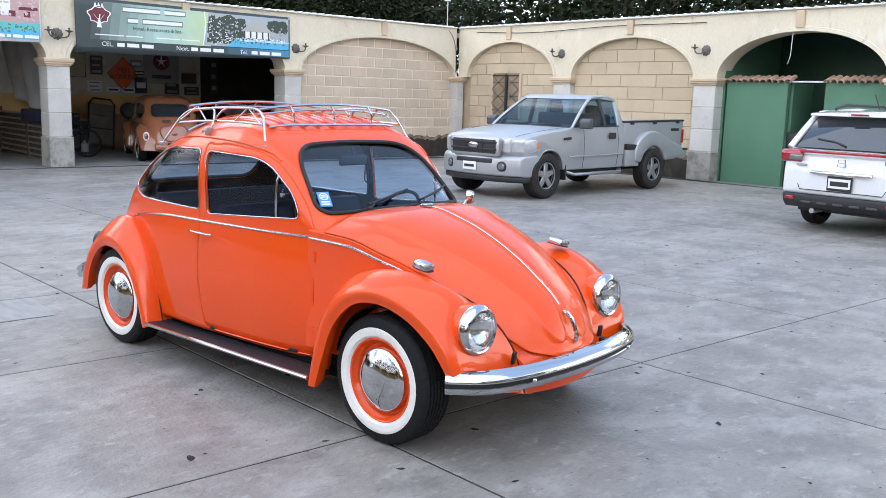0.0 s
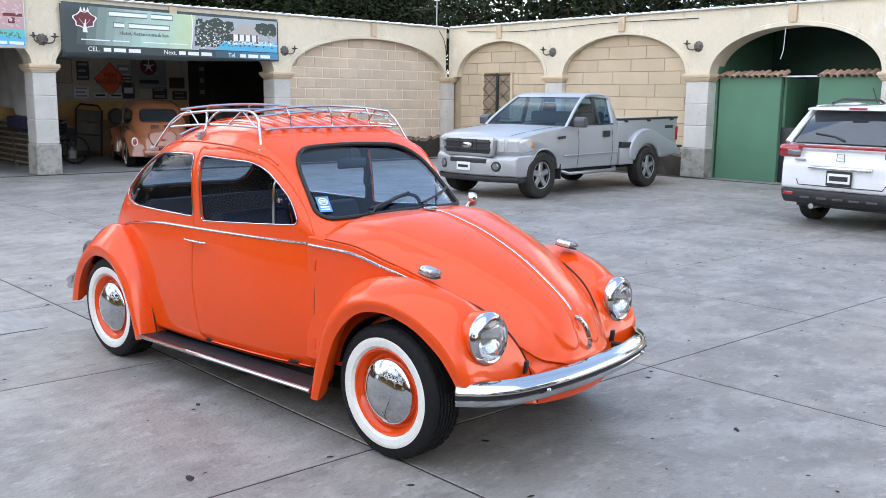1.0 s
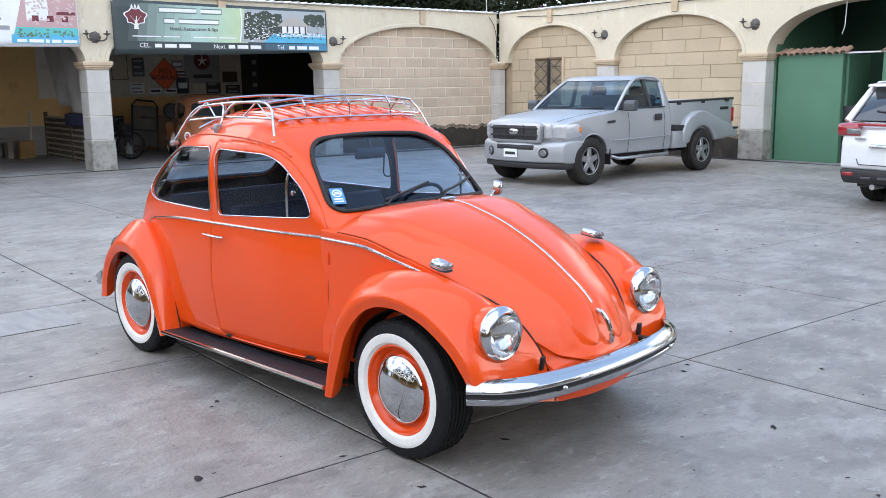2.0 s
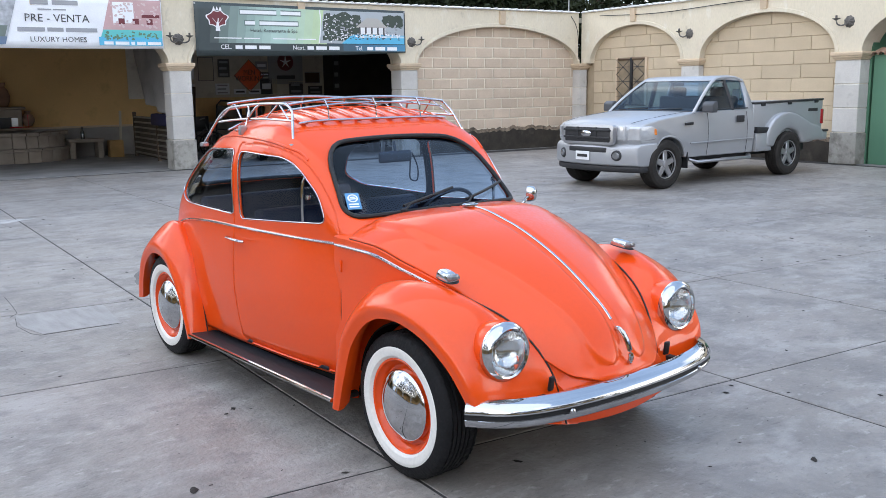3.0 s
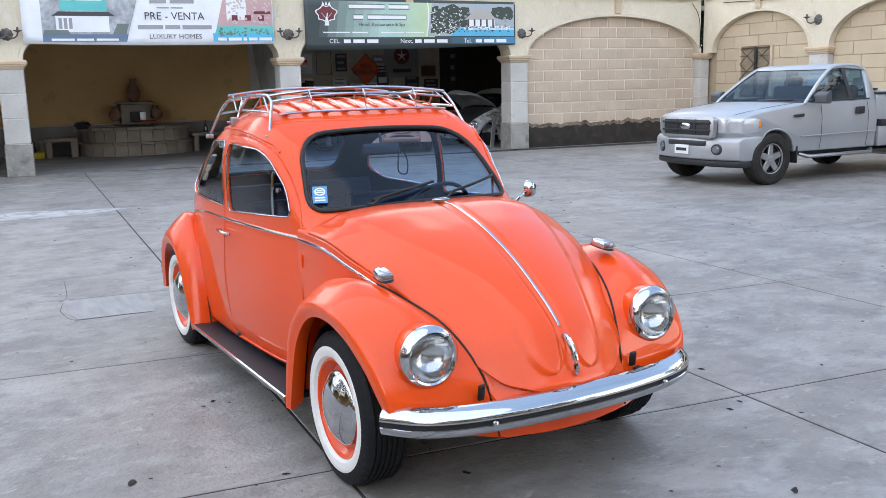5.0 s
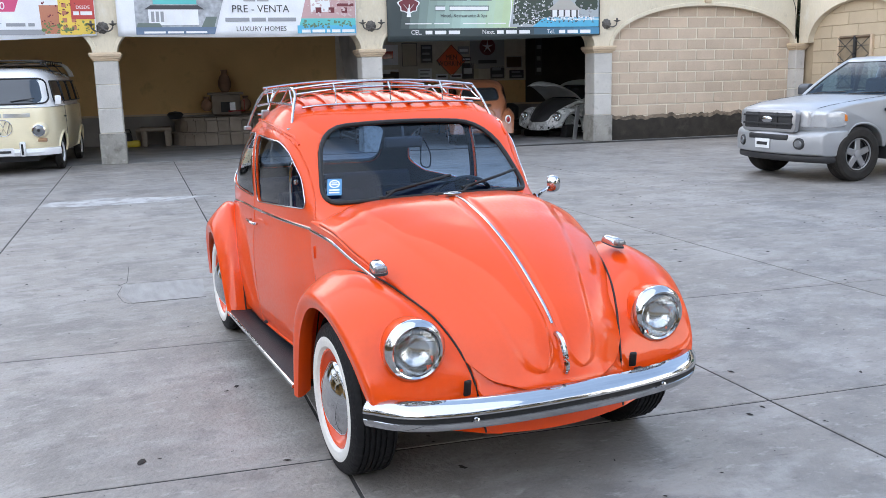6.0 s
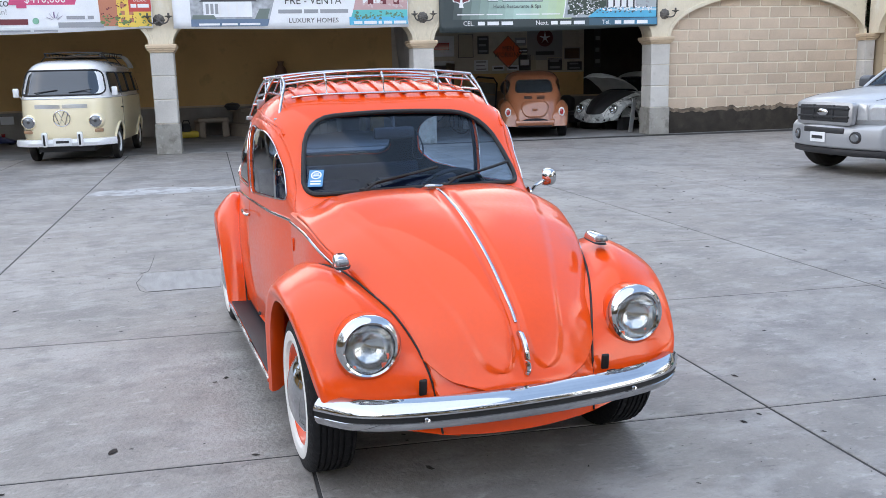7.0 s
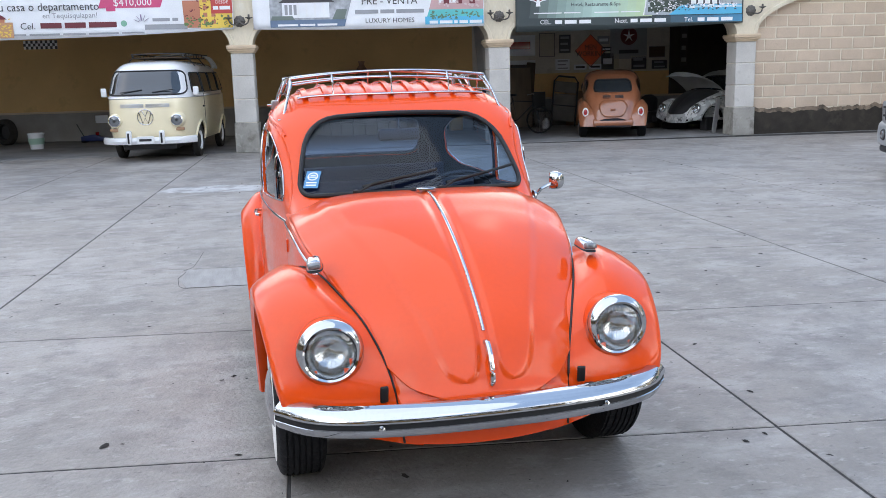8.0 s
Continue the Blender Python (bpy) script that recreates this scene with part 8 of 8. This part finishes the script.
solo("cardboard_sheet", box(-0.45, 0.45, -0.01, 0.01, 0, 0.95, 0.004, 1), surf("brown_cardboard", (0.26, 0.17, 0.10), 0.9, var=0.2), "brown cardboard sheet leaning on the garage wall", "board", place(6.60, 19.75, 0.0, -3) @ pose(0, 0, 0, -8))
ff = thing("black_fan_stand", place(6.55, 18.9, 0), "black round fan on a stand by the garage wall", "fan")
part("fan_head", lathe([(-0.07, 0.0), (-0.08, 0.17), (-0.04, 0.21), (0.04, 0.21), (0.08, 0.10), (0.10, 0.0)], 24, "y", (0, 0, 1.05)), BLACK_TRIM, ff)
part("fan_pole", tube([(0, 0.02, 0.02), (0, 0.02, 0.95)], 0.018, 8), BLACK_TRIM, ff)
part("fan_base", lathe([(0, 0.0), (0, 0.2), (0.025, 0.18), (0.03, 0.0)], 24, "z"), BLACK_TRIM, ff)
ck = thing("black_chair", place(5.35, 19.3, 0, 10), "black metal chair beside the folding chair", "chair")
part("seat", box(-0.2, 0.2, -0.2, 0.2, 0.42, 0.46, 0.015), BLACK_TRIM, ck)
part("backrest", box(-0.19, 0.19, 0.18, 0.21, 0.55, 0.95, 0.012), BLACK_TRIM, ck)
for x in (-0.18, 0.18):
    part("leg", tube([(x, -0.18, 0), (x, -0.18, 0.43)], 0.014, 6), IRON, ck)
    part("leg", tube([(x, 0.18, 0), (x, 0.20, 0.95)], 0.014, 6), IRON, ck)
solo("white_canister", lathe([(0, 0), (0, 0.1), (0.2, 0.1), (0.24, 0.05), (0.28, 0.04), (0.28, 0)], 18, "z"), WHITE_PAINT, "white canister with a dark cap on the garage floor", "canister", place(5.35, 18.8))
for u, v, h, tilt in ((5.05, 19.75, 1.75, 5), (5.15, 19.8, 1.5, -4)):
    solo("wooden_plank", box(-0.12, 0.12, -0.015, 0.015, 0, h, 0.005, 1), BARK, "dark wooden plank leaning on the garage wall", "plank", place(u, v) @ pose(0, 0, 0, -5, tilt))
solo("metal_panel", box(-0.05, 0.05, -0.02, 0.02, 0, 0.78, 0.006, 1), GREY_METAL, "pale metal strip leaning beside the column", "panel", place(8.50, 15.3) @ pose(0, 0, 0, 0, 7))
en = thing("engine_block", place(7.85, 17.9, 0, 30), "greasy black car engine standing on the garage floor", "engine")
part("crankcase", box(-0.25, 0.25, -0.22, 0.22, 0.12, 0.42, 0.04), BLACK_TRIM, en)
part("fan_housing", plate(rounded([(-0.20, 0.42), (0.20, 0.42), (0.22, 0.75), (0.0, 0.86), (-0.22, 0.75)], 0.08), -0.08, 0.10, 0.02), BLACK_TRIM, en)
part("pulley", lathe([(0.10, 0.10), (0.14, 0.10), (0.14, 0.0)], 20, "x", (0, 0, 0.58)), GREY_METAL, en)
for s in (-1, 1):
    part("cylinder_head", box(-0.14, 0.14, *sorted((s * 0.22, s * 0.40)), 0.15, 0.34, 0.02), IRON, en)
    part("stand_foot", box(-0.22, 0.22, s * 0.15 - 0.03, s * 0.15 + 0.03, 0, 0.12), BARK, en)
solo("stacked_tyre", lathe([(0.0, 0.18), (0.0, 0.29), (0.04, 0.32), (0.13, 0.32), (0.17, 0.29), (0.17, 0.18), (0.12, 0.2), (0.05, 0.2)], 32, "z"), TYRE, "old black tyre lying on the garage floor", "tyre", place(8.30, 17.2))
# left bay
wb = thing("paint_bucket", place(-7.24, 17.5), "pale plastic bucket with a green band on the floor", "bucket")
part("bucket_body", lathe([(0, 0.0), (0, 0.15), (0.34, 0.185), (0.35, 0.195), (0.38, 0.195), (0.38, 0.175), (0.02, 0.14), (0.02, 0)], 28, "z"), WHITE_PAINT, wb)
part("bucket_band", lathe([(0.12, 0.166), (0.12, 0.169), (0.26, 0.183), (0.26, 0.18)], 28, "z"), MINT, wb)
part("bucket_handle", tube([(0.19 * math.cos(a), 0.19 * math.sin(a) * 0.5 - 0.1, 0.33 - 0.14 * math.sin(a)) for a in np.linspace(0, math.pi, 14)], 0.005, 5), GREY_METAL, wb)
jk = thing("trolley_jack", place(-6.35, 19.2, 0, 80) @ Matrix.Scale(0.8, 4), "blue and red trolley jack by the back wall", "jack")
part("frame", plate(rounded([(-0.45, 0.05), (0.40, 0.05), (0.40, 0.20), (0.0, 0.26), (-0.45, 0.12)], 0.03), -0.12, 0.12, 0.01), surf("blue_enamel", (0.02, 0.035, 0.13), 0.4), jk)
part("saddle", lathe([(0.24, 0.0), (0.24, 0.05), (0.33, 0.06), (0.33, 0.0)], 16, "z", (0, -0.1, 0)), RED_LENS, jk)
part("lever", tube([(0, 0.35, 0.20), (0, 0.55, 0.60)], 0.018, 8), IRON, jk)
for y in (-0.35, 0.33):
    part("caster", lathe([(-0.15, 0.055), (0.15, 0.055), (0.15, 0.0)], 14, "x", (0, y, 0.055)), IRON, jk)
solo("socket_plate", box(-0.16, 0.16, -0.03, 0.0, -0.1, 0.1, 0.01), PAPER, "white electrical box on the dado", "socket", place(-6.35, V_BACK - 0.03, 0.55))
alloy_wheel(thing("standing_wheel", place(-8.50, 19.2, 0, 60), "car wheel standing against the dado", "wheel"), 0, 0, 1, 0.33, 0.19, 0.2, 5, GREY_METAL)
ch = thing("chequered_sign", place(-7.70, V_BACK - 0.03, 2.50), "black and white chequered sign on the ochre wall", "sign")
part("sign_board", box(-0.42, 0.42, -0.01, 0.01, -0.11, 0.11, 0.004, 1), WHITE_PAINT, ch)
for i in range(14):
    for j in range(3):
        if (i + j) % 2:
            part("check", face(-0.42 + 0.06 * i, -0.36 + 0.06 * i, -0.11 + 0.0733 * j, -0.0367 + 0.0733 * j, 0.014), DARK_INK, ch)
solo("ceiling_speaker", lathe([(0, 0.0), (0, 0.12), (0.1, 0.14), (0.12, 0.0)], 20, "z"), BLACK_TRIM, "small black lamp under the ceiling", "lamp", place(-4.4, 15.4, 3.16))
yt = thing("yellow_pressure_washer", place(-1.90, 19.3, 0, 20), "small yellow and black machine on the bay floor", "machine")
part("machine_base", box(-0.26, 0.24, -0.15, 0.15, 0.0, 0.17, 0.05, 3), surf("yellow_plastic", (0.55, 0.42, 0.03), 0.4, var=0.15), yt, "yellow plastic base")
part("machine_head", lathe([(0.16, 0.0), (0.16, 0.15), (0.30, 0.13), (0.37, 0.08), (0.38, 0.0)], 20, "z", (-0.06, 0, 0)), BLACK_TRIM, yt, "black motor head")
part("grip", tube([(-0.14, 0, 0.36), (-0.10, 0, 0.44), (0.02, 0, 0.44), (0.06, 0, 0.34)], 0.016, 8), BLACK_TRIM, yt)
# roof mast and cable at the corner
ms = thing("roof_mast", place(14.0, 14.75, TOP), "thin metal mast with a small white box on the roof", "mast")
part("pole", tube([(0, 0, 0), (0, 0, 1.6)], 0.018, 6), GREY_METAL, ms)
part("box_unit", box(-0.08, 0.08, -0.05, 0.05, 0.75, 0.95, 0.02), WHITE_PAINT, ms)
def cable(name, pts, label):
    c = crv(*pts)
    return solo(name, tube([c(i / 40) for i in range(41)], 0.009, 5), RUBBER, label, "cable", YARD)


cable("wall_cable", [(13.7, A_V - 0.03, 3.42), (13.85, A_V - 0.05, 3.2), (13.93, A_V - 0.06, 2.9), (13.95, A_V - 0.06, 2.3)], "black cable hanging in the corner")
cable("wall_cable", [(B_U - 0.03, 13.6, 3.38), (B_U - 0.04, 11.5, 3.30), (B_U - 0.04, 9.0, 3.36), (B_U - 0.03, 6.5, 3.34)], "thin cable sagging along the wall")

# litter on the slabs
def chips(n, seed):
    rng = random.Random(seed)
    v, f = [], []
    spots = [(-1.444, -0.769, 0.026)] + [(rng.uniform(-6.5, 7), rng.uniform(-4.2, 9), 0.003 + 0.017 * rng.random() ** 4) for _ in range(n)]
    for x, y, r in spots:
        k = len(v)
        a0 = rng.uniform(0, 6.28)
        c0, s0 = math.cos(a0), math.sin(a0)
        m = 9
        for j in range(m):
            a = 2 * math.pi * j / m
            q = r * rng.uniform(0.45, 1.25)
            p, w = 1.5 * q * math.cos(a), 0.75 * q * math.sin(a)
            v.append((x + p * c0 - w * s0, y + p * s0 + w * c0, 0.001))
        v.append((x, y, 0.001 + 0.3 * r))
        f += [(k + j, k + (j + 1) % m, k + m) for j in range(m)]
    return v, f


solo("leaf_litter", chips(1500, 5), surf("dry_leaf", (0.022, 0.018, 0.015), 0.9, var=0.4), "scattered dark leaf crumbs on the concrete slabs", "litter", kind="stuff")

# repairs and cracks in the slabs behind the orange car
part("repair_patch", ([(x, y, z) for z in (0.0, 0.003) for x, y in ((-1.24, 2.85), (-0.62, 2.79), (-0.71, 2.14), (-1.0, 2.18), (-1.22, 2.20), (-1.28, 2.48))],
                      [(6, 7, 8, 9, 10, 11)[::-1]] + [(k, (k + 1) % 6, 6 + (k + 1) % 6, 6 + k) for k in range(6)]),
     surf("patch_cement", (0.31, 0.295, 0.28), 0.6, var=0.18, scale=6, bump=0.4, bscale=30, stretch=(3, 0.6, 1)), paving, "paler cement repair patch", m=YARD.inverted())
part("pale_stain", ([(-0.94, 8.85, 0.002), (-0.30, 8.50, 0.002), (0.39, 8.30, 0.002), (-0.01, 8.11, 0.002), (-0.24, 8.01, 0.002), (-0.66, 7.97, 0.002), (-1.30, 8.05, 0.002), (-1.9, 8.35, 0.002), (-1.7, 8.75, 0.002)], [tuple(range(9))[::-1]]),
     surf("spilt_cement", (0.45, 0.44, 0.43), 0.8, var=0.15, scale=5, spots=[((0.27, 0.255, 0.24), 4, 0.46, 0.6, 0.9)]), paving, "pale spilt cement stain", m=YARD.inverted())
for pts in (((-1.27, 2.86), (-1.20, 2.95), (-1.19, 3.01), (-1.16, 3.28), (-1.13, 3.61)), ((-1.25, 2.79), (-1.30, 2.55), (-1.28, 2.28), (-1.24, 2.19), (-1.0, 2.17), (-0.70, 2.14))):
    part("crack", tube([(x, y, 0.0003) for x, y in pts], 0.0020, 5, flat=0.6), JOINT, paving, "dark crack in the concrete", m=YARD.inverted())

# ---- trees behind the roofs ----
def tree(u, v, h, spread, seed, label):
    rng = random.Random(seed)
    t = thing("tree", place(u, v), label, "tree", "trees behind the roofs")
    base = [Vector((0, 0, 0)), Vector((rng.uniform(-0.2, 0.2), rng.uniform(-0.2, 0.2), h * 0.35)), Vector((rng.uniform(-0.4, 0.4), rng.uniform(-0.4, 0.4), h * 0.75))]
    c = crv(*base)
    n = 9
    rows = []
    for i in range(n):
        p, r = c(i / (n - 1)), 0.24 * (1 - 0.75 * i / (n - 1))
        rows.append([p + Vector((r * math.cos(a), r * math.sin(a), 0)) for a in np.linspace(0, 2 * math.pi, 10, endpoint=False)])
    tr = part("trunk", grid(lambda i, j: rows[i][j], n, 10, wrap_v=True), BARK, t)
    ends = []
    for k in range(12):
        s = c(0.30 + 0.055 * k)
        a = 2.4 * k + rng.random()
        e = s + Vector((math.cos(a), math.sin(a), rng.uniform(0.2, 0.8))) * spread * rng.uniform(0.5, 0.9)
        part("limb", tube([s, (s + e) / 2 + Vector((0, 0, 0.2)), e], 0.05, 6), BARK, t)
        ends += [e, (s + e) / 2]
    ends.append(c(1) + Vector((0, 0, 0.4)))
    verts, faces = [], []
    for _ in range(9000):
        e = rng.choice(ends)
        d = Vector((rng.gauss(0, 1), rng.gauss(0, 1), rng.gauss(0, 0.75))) * spread * 0.26
        p = e + d
        if p.z < 1.0 or (p.z < 3.9 and ((v > 20 and v + p.y < 20.8) or (u > 15 and v < 20 and u + p.x < 17.4))):
            continue
        s = rng.uniform(0.06, 0.15)
        x = Vector((rng.gauss(0, 1), rng.gauss(0, 1), rng.gauss(0, 0.7))).normalized()
        y = x.cross(Vector((rng.gauss(0, 1), rng.gauss(0, 1), rng.gauss(0, 1)))).normalized()
        k = len(verts)
        verts += [p - x * s, p + y * s * 0.45, p + x * s, p - y * s * 0.45]
        faces.append((k, k + 1, k + 2, k + 3))
    cr = part("crown", (verts, faces), LEAF, t, "dense dark green leaves", sharp=0)
    return t


for k in range(15):
    rr = random.Random(50 + k)
    tree(-10.5 + 2.35 * k, 24.2 + rr.uniform(-0.6, 2.0), rr.uniform(6.5, 9.0), rr.uniform(2.3, 3.0), k, "dark leafy tree standing behind the arcade roof")
for k in range(6):
    rr = random.Random(90 + k)
    tree(19.8 + rr.uniform(0, 2.0), 17.0 - 4.2 * k, rr.uniform(6.0, 8.0), rr.uniform(2.3, 2.9), 40 + k, "dark leafy tree standing behind the side wall")
tall_tree = tree(-8.0, 32.0, 14.5, 5.0, 171, "tall dark tree rising behind the arcade roof")
for k in range(1, 8):
    rr = random.Random(210 + k)
    copy_thing(tall_tree, place(-8.0 + 5.0 * k, 31.5 + rr.uniform(-1.5, 2.5), 0, 53 * k))
for k in range(5):
    rr = random.Random(240 + k)
    copy_thing(tall_tree, place(28.5 + rr.uniform(-1.5, 2.0), 21.0 - 6.5 * k, 0, 71 * k))
# unseen trees south and west, added tall to cut the low sky light
unseen_tree = tree(-9.0, -23.5, 13.5, 4.2, 77, "unseen dark leafy tree added beyond the far arcades")
for k in range(1, 9):
    rr = random.Random(130 + k)
    copy_thing(unseen_tree, place(-9.0 + 3.2 * k, -22.5 + rr.uniform(-1, 1), 0, 47 * k))
for k in range(7):
    copy_thing(unseen_tree, place(-21.5, -14 + 4.4 * k, 0, 31 * k))

# ---- paving slabs and masonry, piece by piece ----
def joint_u(i, y):
    """Where the long joint i runs; the joints were cut a little out of true."""
    return -0.575 + 2.095 * i + math.tan(radians(4.9 - 0.55 * min(max(i, -2), 3))) * y


def joint_cross(i, j):
    """The crossing of the long joint i and the cross joint j, in the world."""
    x, y = 0.0, 0.0
    k = math.tan(radians(8.3 + 0.4 * min(max(j, -1), 2)))
    for _ in range(30):
        x, y = joint_u(i, y), -1.20 + 1.96 * j - k * x
    return Vector((x, y, 0))


def slab_geo(a, b, c, d):
    """One cast slab between four corners, its edges chamfered."""
    mid = (a + b + c + d) / 4
    ring = lambda e, z: [p + (mid - p).normalized() * e + Vector((0, 0, z)) for p in (a, b, c, d)]
    v = ring(0.007, -0.05) + ring(0.007, -0.006) + ring(0.013, 0.0)
    f = [(8, 9, 10, 11)]
    for r in (0, 4):
        f += [(r + k, r + (k + 1) % 4, r + 4 + (k + 1) % 4, r + 4 + k) for k in range(4)]
    return [p - mid for p in v], f, mid


back = YARD.inverted()
for i in range(-7, 8):
    for j in range(-8, 9):
        v, f, mid = slab_geo(*(joint_cross(i + di, j + dj) for di, dj in ((0, 0), (1, 0), (1, 1), (0, 1))))
        at = back @ mid
        if at.x > B_U + 0.6 or at.y > A_V + 0.4 or at.y < -16 or at.x < -15:
            continue
        part("slab", (v, f), CONCRETE, paving, m=back @ Matrix.Translation(mid + Vector((0, 0, random.Random(i * 31 + j).uniform(-0.0015, 0.0)))), sharp=0)
masonry(fill_a, Matrix.Translation((0, 0.155, 0)), 9.00, 13.96, 0.054, 3.12, 0.513, 0.253, 0.026, 0.012, BRICK, lambda u: arch_z(u, 9.00, 13.96), 0.0, "brick")
